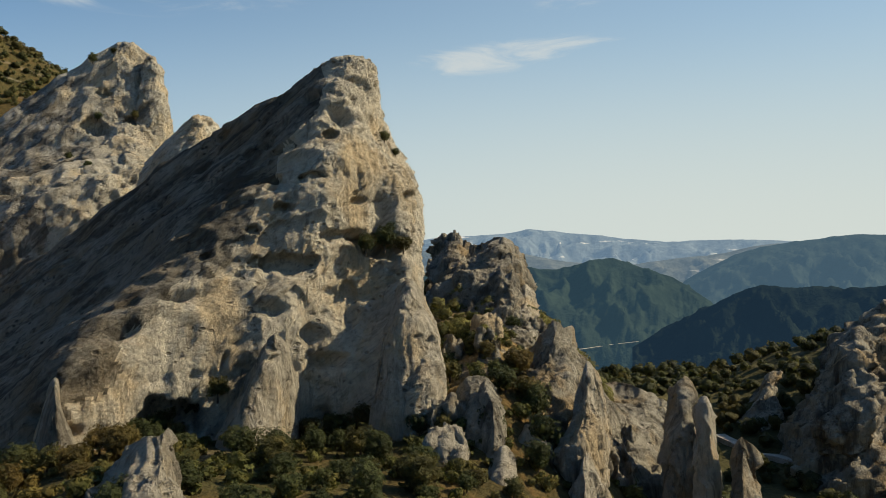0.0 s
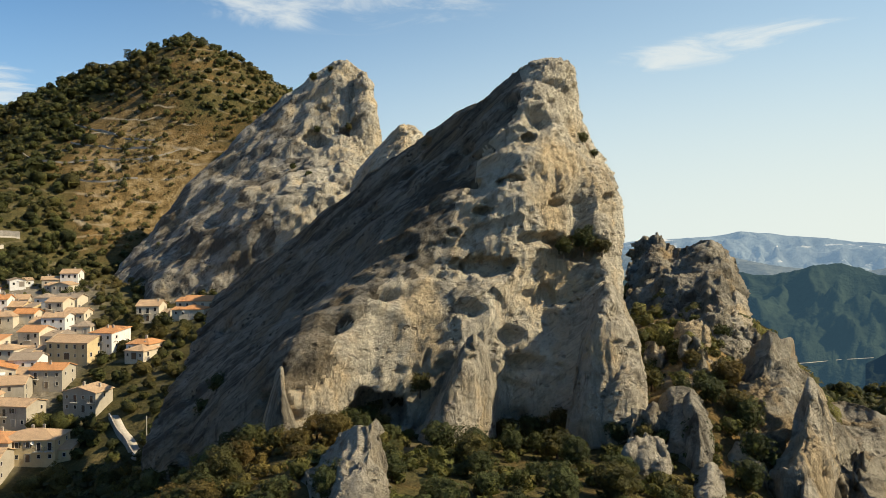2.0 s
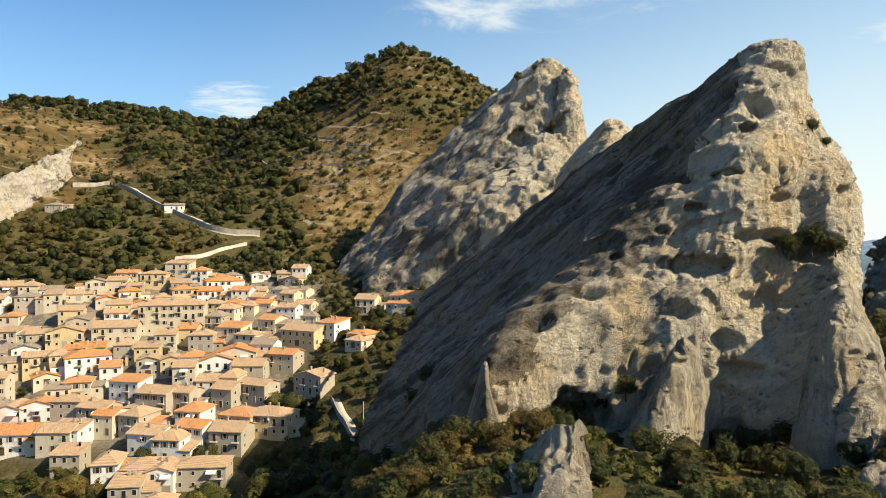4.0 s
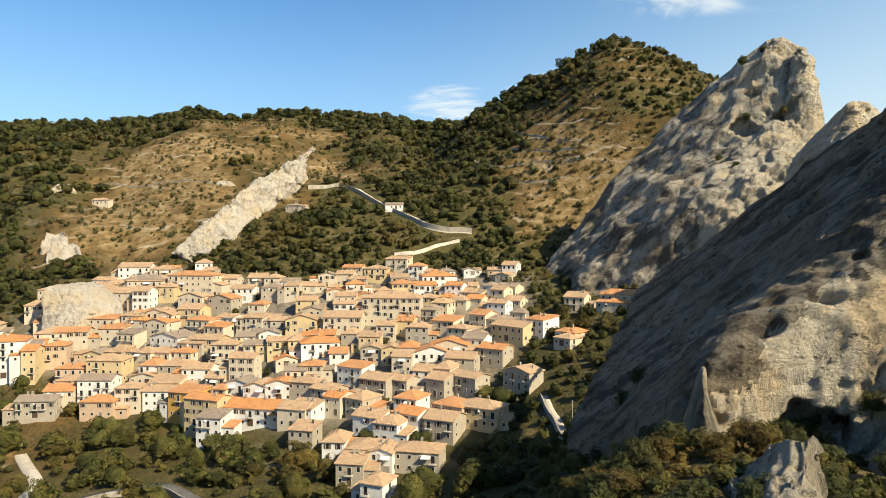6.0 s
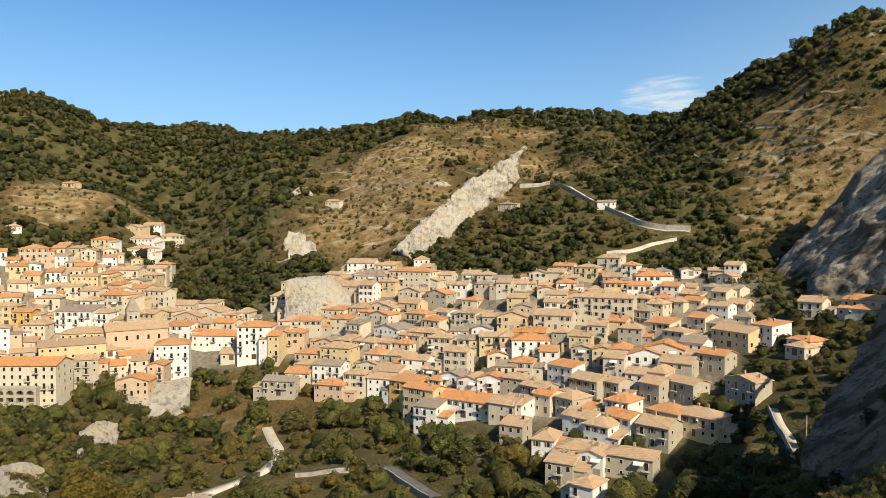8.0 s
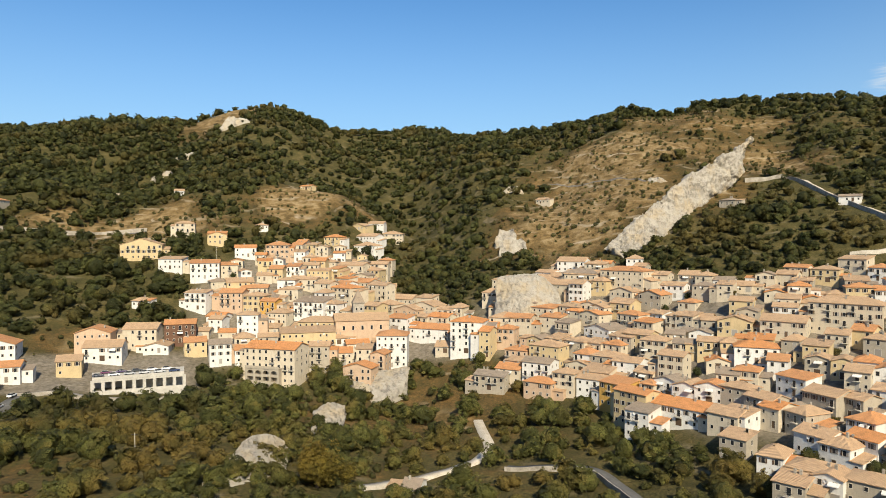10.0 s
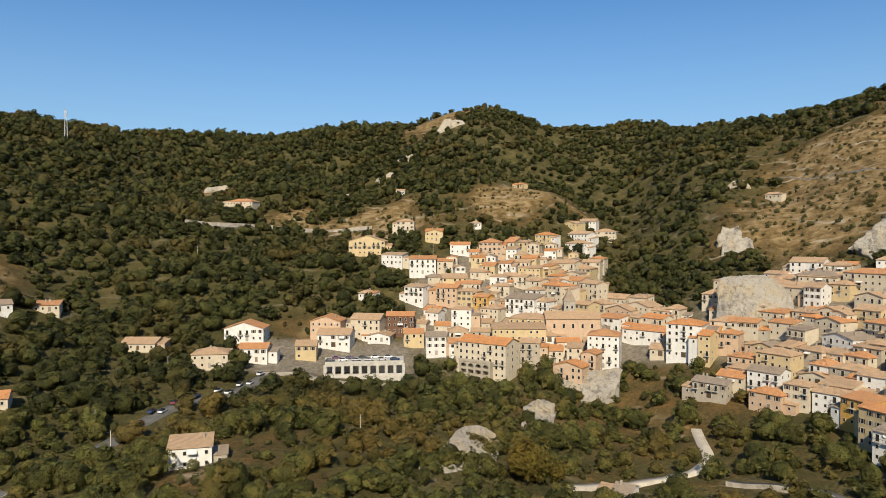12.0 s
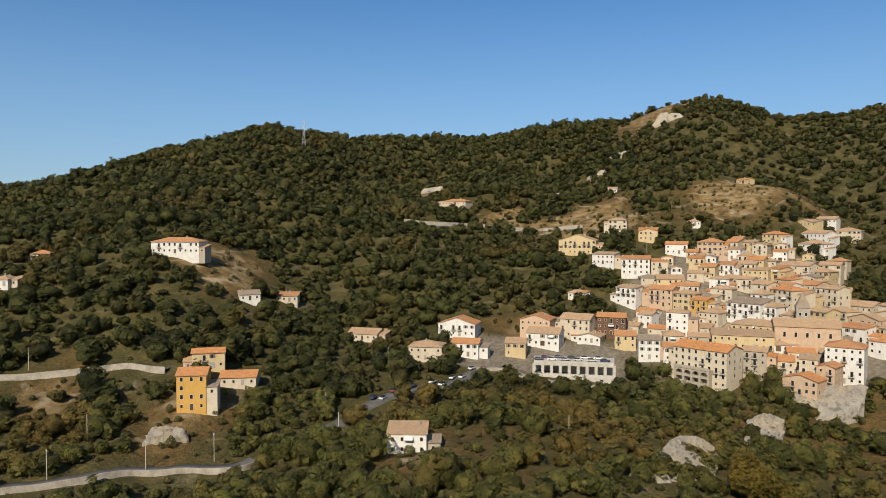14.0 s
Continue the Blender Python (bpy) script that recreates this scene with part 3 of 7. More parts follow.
SPUR_B = [
    [(-2.6, 105.6, -38.1), (-5.3, 104.4, -36.7), (-8.0, 106.8, -35.6), (-10.7, 111.6, -35.1), (-13.3, 120.0, -35.5), (-14.6, 129.2, -37.0)],
    [(-3.5, 117.6, -31.9), (-6.0, 116.4, -27.8), (-8.2, 117.6, -26.1), (-10.2, 121.5, -25.8), (-12.0, 127.7, -29.0), (-13.8, 135.3, -33.7)],
    [(-4.8, 132.3, -26.3), (-7.1, 129.2, -20.7), (-8.8, 127.7, -16.9), (-10.0, 129.2, -18.1), (-11.1, 133.8, -23.6), (-12.0, 139.9, -29.6)],
]
SPUR_C = [
    [(-12.5, 120.0, -40.4), (-14.2, 121.5, -40.6), (-15.9, 123.1, -40.8), (-17.6, 126.1, -41.4), (-18.9, 129.2, -42.1)],
    [(-12.1, 138.4, -34.7), (-13.8, 139.9, -34.8), (-15.5, 139.9, -34.5), (-17.0, 141.5, -35.7), (-18.4, 141.5, -36.5)],
    [(-11.8, 150.7, -31.8), (-13.5, 150.7, -31.4), (-15.3, 149.1, -31.6), (-17.0, 147.6, -33.0), (-18.2, 146.1, -35.5)],
]
SPIRE_A = [
    [(-17.0, 116.4, -41.1), (-18.0, 115.2, -40.4), (-19.3, 115.2, -40.1), (-20.3, 117.6, -40.7)],
    [(-17.2, 121.5, -32.5), (-18.2, 118.8, -31.6), (-19.4, 118.8, -31.4), (-20.3, 121.5, -32.9)],
    [(-17.5, 126.1, -27.1), (-18.4, 124.6, -25.3), (-19.3, 124.6, -25.4), (-20.0, 126.1, -28.0)],
]
SPIRE_B = [
    [(-19.5, 112.8, -38.4), (-20.3, 111.6, -38.6), (-21.1, 112.8, -38.8), (-21.7, 115.2, -38.6)],
    [(-19.5, 115.2, -32.2), (-20.1, 114.0, -31.3), (-20.9, 114.0, -31.1), (-21.4, 116.4, -33.0)],
    [(-19.7, 117.6, -27.3), (-20.1, 116.4, -25.9), (-20.7, 116.4, -26.0), (-21.1, 117.6, -28.1)],
]
SPIRE_C = [
    [(-21.9, 110.4, -39.4), (-22.9, 108.0, -38.7), (-23.8, 109.2, -38.9), (-24.8, 112.8, -39.4)],
    [(-22.1, 112.8, -36.0), (-22.9, 110.4, -34.2), (-23.6, 111.6, -34.6), (-24.4, 114.0, -36.6)],
    [(-22.4, 115.2, -32.4), (-22.8, 114.0, -31.0), (-23.3, 114.0, -31.2), (-23.9, 116.4, -35.0)],
]
STUMP = [
    [(27.7, 72.0, -28.1), (25.1, 68.4, -27.5), (22.5, 67.2, -27.3), (20.7, 68.4, -27.4), (19.1, 72.0, -28.9)],
    [(26.4, 75.6, -25.2), (24.7, 72.0, -23.9), (22.7, 69.6, -23.3), (20.9, 70.8, -23.8), (20.2, 74.4, -25.7)],
    [(25.1, 79.2, -24.1), (23.8, 75.6, -22.2), (22.4, 73.2, -20.8), (21.2, 73.2, -20.7), (20.7, 75.6, -22.2)],
]
BLADE = [
    [(19.1, 106.0, -34.4), (17.0, 103.0, -33.6), (14.8, 103.0, -33.5), (12.8, 108.0, -34.1), (11.4, 116.0, -34.7)],
    [(17.5, 108.0, -28.8), (15.8, 105.0, -23.5), (13.9, 105.5, -21.5), (12.4, 110.0, -23.0), (11.3, 116.0, -26.9)],
    [(15.4, 110.0, -23.2), (14.5, 108.0, -18.7), (13.4, 108.0, -15.4), (12.4, 111.0, -17.3), (11.6, 116.0, -22.0)],
]
NIB = [
    [(30.6, 108.0, -30.7), (29.3, 105.6, -30.7), (28.3, 105.6, -30.8), (27.2, 108.0, -30.9)],
    [(30.0, 109.2, -25.8), (29.2, 106.8, -24.1), (28.4, 106.8, -24.2), (27.9, 109.2, -26.9)],
    [(29.4, 110.4, -22.3), (29.0, 109.2, -20.6), (28.6, 109.2, -20.5), (28.3, 110.4, -23.3)],
]
LOBE = [
    [(3.8, 111.6, -33.2), (2.7, 108.0, -33.8), (1.4, 108.0, -33.6), (0.1, 111.6, -32.0)],
    [(3.6, 112.8, -26.4), (2.7, 109.2, -23.8), (0.9, 109.2, -22.8), (-0.3, 112.8, -24.3)],
    [(2.7, 116.4, -22.4), (1.9, 112.8, -19.6), (0.7, 112.8, -19.1), (-0.1, 115.2, -21.2)],
]
BUTTRESS = [
    [(5.9, 111.6, -29.8), (4.3, 109.2, -29.1), (2.5, 109.2, -27.2), (0.3, 112.8, -26.1)],
    [(5.0, 115.2, -17.9), (3.9, 112.8, -15.7), (2.1, 112.8, -14.7), (0.5, 116.4, -16.9)],
    [(4.1, 120.0, -11.0), (3.4, 117.6, -8.9), (2.3, 117.6, -8.4), (1.4, 121.5, -11.0)],
]
SLAB = [
    [(68.6, 412.0, -15.2), (66.4, 424.0, -7.9), (64.7, 440.0, 2.8), (62.7, 460.0, 14.5), (61.3, 476.0, 29.3), (59.8, 492.0, 46.7)],
    [(69.4, 416.0, -12.1), (67.0, 428.0, 0.3), (65.1, 444.0, 13.2), (62.9, 464.0, 26.6), (61.3, 480.0, 39.1), (59.7, 496.0, 54.1)],
    [(70.0, 421.0, -10.3), (67.3, 433.0, 7.4), (65.3, 449.0, 22.4), (62.9, 469.0, 37.5), (61.1, 485.0, 47.8), (59.3, 501.0, 60.2)],
]
FRONT_A = [
    [(-0.0, 100.8, -38.0), (-1.9, 97.2, -37.0), (-3.9, 97.2, -36.5), (-6.0, 102.0, -36.6)],
    [(-0.5, 109.2, -30.6), (-2.1, 104.4, -27.6), (-4.0, 104.4, -27.1), (-5.5, 109.2, -29.6)],
    [(-1.0, 116.4, -26.1), (-2.2, 112.8, -23.6), (-3.8, 112.8, -23.8), (-4.8, 116.4, -27.4)],
]
FRONT_B = [
    [(-2.6, 94.8, -37.2), (-3.9, 92.4, -37.0), (-5.5, 92.4, -36.9), (-6.7, 94.8, -37.0)],
    [(-2.9, 96.0, -33.8), (-4.0, 93.6, -31.8), (-5.5, 93.6, -31.7), (-6.4, 96.0, -34.0)],
    [(-3.6, 98.4, -31.9), (-4.4, 96.0, -30.3), (-5.4, 96.0, -30.2), (-6.0, 98.4, -32.3)],
]
FRONT_C = [
    [(-9.8, 98.4, -38.9), (-11.2, 96.0, -38.2), (-12.5, 97.2, -38.1), (-13.4, 99.6, -38.1)],
    [(-10.2, 99.6, -35.4), (-11.2, 97.2, -33.2), (-12.1, 98.4, -33.5), (-12.8, 100.8, -35.5)],
    [(-10.5, 102.0, -33.9), (-11.2, 99.6, -31.9), (-11.9, 100.8, -32.4), (-12.5, 103.2, -34.7)],
]
EASTWALL = [
    [(-25.2, 245.5, -74.8), (-27.4, 234.3, -71.7), (-29.9, 230.6, -68.9), (-32.2, 234.3, -68.3), (-34.5, 245.5, -69.8)],
    [(-27.0, 279.0, -61.7), (-28.6, 267.8, -50.8), (-30.5, 264.1, -47.3), (-32.2, 267.8, -47.1), (-34.4, 279.0, -49.7)],
    [(-28.5, 307.9, -47.6), (-29.4, 297.6, -37.3), (-30.8, 293.8, -32.3), (-32.1, 297.6, -25.2), (-34.4, 307.9, -28.4)],
]
EASTKNOB = [
    [(-21.7, 279.0, -74.7), (-22.8, 271.5, -73.1), (-24.4, 271.5, -69.3), (-25.9, 279.0, -64.3)],
    [(-22.1, 290.1, -71.0), (-23.4, 282.7, -63.3), (-24.4, 282.7, -59.7), (-25.4, 288.3, -59.4)],
    [(-22.8, 301.3, -68.4), (-24.0, 295.7, -61.6), (-24.8, 295.7, -54.1), (-25.6, 299.4, -51.8)],
]
CASTLE = [
    [(78.6, 348.5, -48.1), (77.0, 345.6, -49.5), (74.9, 348.5, -49.2), (73.3, 357.2, -46.7)],
    [(78.5, 357.2, -37.3), (77.0, 352.8, -36.4), (74.9, 355.7, -36.0), (73.3, 363.0, -36.3)],
    [(78.4, 363.0, -24.4), (77.0, 360.1, -26.3), (75.0, 363.0, -26.3), (73.5, 368.8, -29.7)],
]
CLIFF_A = [
    [(102.1, 182.0, -66.1), (99.6, 186.0, -67.5), (97.4, 192.0, -68.2), (95.0, 203.0, -69.0)],
    [(101.4, 188.0, -64.6), (99.1, 196.0, -63.0), (97.1, 201.0, -63.3), (95.0, 208.0, -65.0)],
    [(100.3, 194.0, -64.4), (98.6, 206.0, -60.7), (96.7, 211.0, -60.7), (95.3, 214.0, -63.1)],
]
CLIFF_B = [
    [(94.1, 236.0, -74.2), (92.3, 234.0, -74.0), (90.4, 236.0, -73.5)],
    [(93.6, 246.0, -69.4), (92.1, 246.0, -67.9), (90.6, 250.0, -68.2)],
    [(93.2, 256.0, -65.5), (91.9, 258.0, -63.7), (90.5, 262.0, -65.5)],
]
CLIFF_C = [
    [(90.6, 290.0, -74.4), (89.1, 290.0, -74.8), (87.7, 294.0, -70.6), (85.6, 304.0, -65.9)],
    [(90.8, 297.0, -69.5), (89.3, 297.0, -69.5), (87.6, 300.0, -66.7), (85.6, 307.0, -62.6)],
    [(91.0, 304.0, -65.3), (89.3, 304.0, -64.3), (87.5, 306.0, -63.6), (85.4, 311.0, -60.5)],
]
pinnacle = thing("rock_pinnacle", Matrix.Identity(4), "towering grey limestone pinnacle with sunlit pitted face", "rock")
CAVES = [(21.5, 123, -28, 6.5, 5.5, 9), (12.2, 121, -4.6, 4.4, 2.4, 3.0), (14.8, 123, -4.4, 1.5, 0.9, 1.8), (5, 126, -1.5, 4.6, 2.2, 4.5), (8.2, 128, -12, 2.6, 5, 1.6),
         (9.4, 133, 18.5, 1.3, 0.9, 2.1), (12.8, 126, 5, 2, 0.9, 2.4), (10.6, 127, 10.5, 2.6, 0.7, 1.95), (15, 126, 1, 1.2, 0.9, 1.8), (18.5, 126, -3.5, 1.3, 0.8, 1.8)]
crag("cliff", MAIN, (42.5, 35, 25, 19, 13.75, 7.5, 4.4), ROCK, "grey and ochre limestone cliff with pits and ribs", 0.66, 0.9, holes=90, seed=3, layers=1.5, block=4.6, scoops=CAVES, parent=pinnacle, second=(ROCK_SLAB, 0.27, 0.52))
crag("blade", BLADE, (17.5, 11.25, 3.75), ROCK_UP, "pale leaning limestone blade", 0.32, 0.5, seed=19, holes=4, parent=pinnacle)
crag("horn", NIB, (10, 7.5, 3.75), ROCK_UP, "small sunlit limestone horn", 0.22, 0.4, seed=20, along=(0, 0, 1), parent=pinnacle)
crag("boulder", LOBE, (17.5, 12.5, 6.25), ROCK, "rounded dark limestone boulder", 0.25, 0.5, seed=21, parent=pinnacle)
crag("buttress", BUTTRESS, (20, 15, 6.25), ROCK_UP, "upright limestone buttress", 0.25, 0.6, seed=22, along=(0, 0, 1), holes=10, parent=pinnacle)
peak = thing("rock_peak", Matrix.Identity(4), "pale grey limestone peak behind the pinnacle", "rock")
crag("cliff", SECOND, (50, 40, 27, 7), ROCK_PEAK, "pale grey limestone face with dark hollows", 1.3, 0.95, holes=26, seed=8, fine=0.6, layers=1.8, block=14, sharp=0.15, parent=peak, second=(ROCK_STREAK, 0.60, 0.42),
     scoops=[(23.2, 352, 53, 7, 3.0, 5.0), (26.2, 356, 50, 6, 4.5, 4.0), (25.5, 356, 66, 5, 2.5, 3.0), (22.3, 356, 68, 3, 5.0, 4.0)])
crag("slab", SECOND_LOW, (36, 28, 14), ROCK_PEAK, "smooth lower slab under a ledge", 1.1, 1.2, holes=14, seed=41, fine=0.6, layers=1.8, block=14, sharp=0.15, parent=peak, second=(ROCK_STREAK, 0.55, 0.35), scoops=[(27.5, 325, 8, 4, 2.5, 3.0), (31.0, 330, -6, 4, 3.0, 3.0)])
crag("block", THUMB, (12, 9, 6), ROCK_PEAK, "upright block beside the summit", 0.6, 0.8, seed=42, block=8, parent=peak)
crag("rock_dome", THIRD, (20, 15, 7.5), ROCK, "rounded grey limestone dome between two peaks", 0.7, 0.8, holes=10, seed=9)
SPUR_SUMMIT = [[(-3.0, 178.0, -10.2), (-4.4, 176.0, -10.9), (-6.0, 178.0, -10.2), (-6.6, 182.0, -8.9)], [(-3.1, 182.0, -5.1), (-4.5, 180.0, -4.3), (-6.1, 181.0, -5.0), (-6.6, 185.0, -6.6)], [(-3.5, 186.0, -2.4), (-4.6, 185.0, -1.3), (-5.6, 186.0, -2.1), (-6.2, 188.0, -4.2)]]
SPUR_FLANK = [[(-5.0, 147.0, -21.8), (-6.4, 145.0, -21.9), (-8.0, 147.0, -21.4)], [(-5.3, 155.0, -17.5), (-6.6, 153.0, -15.8), (-7.7, 155.0, -17.2)], [(-5.9, 164.0, -13.3), (-6.7, 163.0, -11.9), (-7.4, 166.0, -14.5)]]
SPUR_FOOT = [[(-8.7, 105.0, -32.1), (-10.8, 102.0, -31.3), (-12.7, 105.0, -31.5), (-13.4, 110.0, -31.5)], [(-9.6, 107.0, -29.4), (-11.1, 104.5, -27.6), (-12.6, 107.0, -27.6), (-13.2, 112.0, -30.2)], [(-10.7, 112.0, -24.6), (-11.3, 111.0, -21.1), (-11.8, 112.0, -20.7), (-12.5, 116.0, -25.6)]]
SPUR_PILLAR = [[(-3.0, 101.0, -29.9), (-4.0, 99.0, -29.6), (-5.1, 101.0, -29.4)], [(-3.1, 104.0, -26.2), (-4.1, 102.0, -24.8), (-4.8, 104.0, -26.1)], [(-2.8, 108.0, -23.6), (-3.5, 107.0, -22.7), (-4.3, 108.0, -24.1)]]
WALL_RIB = [[(-27.7, 236.0, -54.3), (-29.5, 232.0, -53.3), (-31.5, 234.0, -51.1)], [(-28.2, 250.0, -44.0), (-29.8, 246.0, -39.3), (-31.5, 248.0, -38.9)], [(-28.7, 262.0, -35.2), (-30.4, 260.0, -30.4), (-31.7, 262.0, -32.1)]]
spur = thing("rock_spur", Matrix.Identity(4), "broken brown limestone spur with a blocky summit", "rock")
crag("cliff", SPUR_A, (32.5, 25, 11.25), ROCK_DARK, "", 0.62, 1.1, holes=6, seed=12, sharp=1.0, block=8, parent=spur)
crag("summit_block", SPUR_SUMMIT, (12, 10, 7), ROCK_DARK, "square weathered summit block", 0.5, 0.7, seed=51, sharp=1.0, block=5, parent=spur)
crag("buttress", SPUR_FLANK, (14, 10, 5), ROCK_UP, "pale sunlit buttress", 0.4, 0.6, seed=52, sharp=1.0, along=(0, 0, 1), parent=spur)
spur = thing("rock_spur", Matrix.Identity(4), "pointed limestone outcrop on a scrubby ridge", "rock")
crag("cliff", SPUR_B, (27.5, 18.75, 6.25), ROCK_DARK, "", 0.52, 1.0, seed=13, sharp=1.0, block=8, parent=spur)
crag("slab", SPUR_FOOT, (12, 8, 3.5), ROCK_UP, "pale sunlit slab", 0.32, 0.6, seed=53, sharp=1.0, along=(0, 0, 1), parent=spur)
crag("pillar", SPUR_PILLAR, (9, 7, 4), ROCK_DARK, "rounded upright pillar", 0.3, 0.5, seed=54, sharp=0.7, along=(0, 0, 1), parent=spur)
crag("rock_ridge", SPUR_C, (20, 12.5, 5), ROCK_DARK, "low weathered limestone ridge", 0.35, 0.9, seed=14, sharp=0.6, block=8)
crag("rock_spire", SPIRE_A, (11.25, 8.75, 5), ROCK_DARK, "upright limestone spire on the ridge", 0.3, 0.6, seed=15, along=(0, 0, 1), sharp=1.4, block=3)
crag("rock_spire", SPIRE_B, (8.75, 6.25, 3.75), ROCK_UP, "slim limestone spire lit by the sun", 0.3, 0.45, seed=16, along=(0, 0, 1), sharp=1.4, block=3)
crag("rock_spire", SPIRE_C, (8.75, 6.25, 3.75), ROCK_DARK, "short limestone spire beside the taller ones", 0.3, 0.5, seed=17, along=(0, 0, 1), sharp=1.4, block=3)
crag("rock_stump", STUMP, (11.25, 8.75, 6.25), ROCK_UP, "square limestone block among bushes", 0.28, 0.7, seed=18, along=(0, 0, 1), sharp=1.2)
crag("rock_cliff", CLIFF_C, (20, 16, 12), ROCK_PALE, "pale cliff and footing under the white tower house", 0.5, 0.45, seed=33, along=(0, 0, 1), sharp=0.5)
crag("rock_slab", SLAB, (14, 9, 3.5), ROCK_PALE, "long pale limestone slab on the hillside", 0.7, 1.15, sharp=0.4, block=12, seed=23, along=(0.75, 0.3, 0.5))
crag("rock_outcrop", FRONT_A, (12.5, 8.75, 3.75), ROCK_DARK, "smooth limestone slab standing in scrub", 0.28, 0.6, seed=24, along=(0, 0, 1))
crag("rock_outcrop", FRONT_B, (10, 7.5, 5), ROCK_UP, "pale limestone boulder among bushes", 0.25, 0.5, seed=25, sharp=1.3)
crag("rock_outcrop", FRONT_C, (10, 7.5, 5), ROCK_UP, "knuckled limestone boulder among bushes", 0.25, 0.5, seed=26, sharp=1.3)
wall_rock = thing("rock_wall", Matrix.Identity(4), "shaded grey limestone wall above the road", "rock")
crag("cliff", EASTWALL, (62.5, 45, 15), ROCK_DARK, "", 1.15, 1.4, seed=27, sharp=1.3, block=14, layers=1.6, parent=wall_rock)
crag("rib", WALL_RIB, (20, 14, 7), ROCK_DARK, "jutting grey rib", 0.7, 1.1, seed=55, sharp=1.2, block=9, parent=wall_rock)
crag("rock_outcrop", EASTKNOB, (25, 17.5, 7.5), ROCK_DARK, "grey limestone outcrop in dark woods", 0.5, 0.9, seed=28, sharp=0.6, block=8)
crag("rock_cliff", CASTLE, (27.5, 22.5, 17.5), ROCK_PALE, "pale bare cliff under the hilltop houses", 0.5, 0.8, seed=29, along=(0, 0, 1))
crag("rock_cliff", CLIFF_A, (17.5, 12.5, 6.25), ROCK_PALE, "pale bare rock face in the wooded gully", 0.4, 0.8, seed=30, sharp=0.5)
crag("rock_cliff", CLIFF_B, (15, 11.25, 6.25), ROCK_PALE, "pale broken rock face below the houses", 0.4, 0.9, seed=31, sharp=1.2)

rubble = np.random.RandomState(9)
for k in range(34):
    b = rubble.uniform(-16, 1)
    r = float(np.interp(b, [-16, -8, 1], [132, 118, 112])) + rubble.uniform(-18, 30)
    small_face(b, r, rubble.uniform(2.5, 7.0), rubble.uniform(2.0, 6.0), ROCK_DARK if k % 3 else ROCK_UP, "broken limestone block in the scrub", 300 + k)
for seed, (b, r, w, h) in enumerate([(104.2, 724, 22, 13), (102.5, 750, 24, 15), (107.5, 669, 24, 10), (117.1, 696, 26, 8), (98.9, 810, 34, 20), (95.7, 926, 10, 6),
                                     (138.2, 227, 13, 7), (77.6, 463, 16, 16), (77.1, 450, 20, 16), (77.1, 580, 15, 8), (66.0, 520, 14, 6), (44.0, 470, 8, 4), (36.5, 500, 9, 4)]):
    small_face(b, r, w, h * 0.62, ROCK_PALE, "bare pale rock face on the hillside", 200 + seed)

# ---- the ground sheet ----
grass = Mat("hillside", 0.95, 0.15)
wild = grass.attribute("dry")
soil = grass.ramp(grass.mix(0.5, grass.noise(0.09, 6, 0.65), grass.noise(0.9, 5, 0.7)),
                  (0.32, (0.030, 0.027, 0.010)), (0.46, (0.068, 0.051, 0.019)), (0.58, (0.135, 0.082, 0.028)), (0.72, (0.22, 0.148, 0.066)))
shade = grass.ramp(grass.mix(0.5, grass.noise(0.12, 5, 0.6), grass.noise(1.1, 5, 0.7)),
                   (0.32, (0.026, 0.028, 0.010)), (0.52, (0.072, 0.062, 0.022)), (0.72, (0.17, 0.125, 0.052)))
earth = grass.mix(grass.grey(grass.math("ADD", wild, grass.math("MULTIPLY", grass.math("SUBTRACT", grass.noise(0.2, 5, 0.65), 0.5), 0.9)), 0.35, 0.65), shade, soil)
pale_soil = grass.ramp(grass.noise(0.15, 6, 0.65), (0.38, (0.105, 0.070, 0.027)), (0.5, (0.23, 0.155, 0.066)), (0.65, (0.38, 0.285, 0.155)))
earth = grass.mix(grass.math("MULTIPLY", grass.grey(wild, 0.72, 1.0), 0.7), earth, pale_soil)
# old field terraces follow the contours
level_line = grass.n.new("ShaderNodeSeparateXYZ")
warp = grass.math("MULTIPLY", grass.noise(0.022, 3, 0.5), 34.0)
grass.put(grass.coords(), level_line.inputs[0])
terrace = grass.grey(grass.math("SINE", grass.math("MULTIPLY", grass.math("ADD", level_line.outputs[2], warp), 0.62), 0), 0.80, 0.99)
terrace = grass.math("MULTIPLY", terrace, grass.math("MULTIPLY", wild, grass.grey(grass.noise(0.05, 4, 0.6), 0.46, 0.66)))
earth = grass.mix(terrace, earth, (0.36, 0.30, 0.21))
town = grass.ramp(grass.noise(0.5, 5, 0.6), (0.3, (0.115, 0.098, 0.072)), (0.7, (0.26, 0.225, 0.175)))
grass.color(grass.mix(grass.attribute("town"), earth, town))
grass.bump(grass.math("ADD", grass.noise(0.8, 6, 0.7), grass.math("MULTIPLY", grass.noise(0.2, 4), 2.0)), 0.9, 0.8)
GROUND = grass.m


def blob(b, r, b0, r0, wb, wr):
    return np.exp(-((b - b0) / wb) ** 2 - ((r - r0) / wr) ** 2)


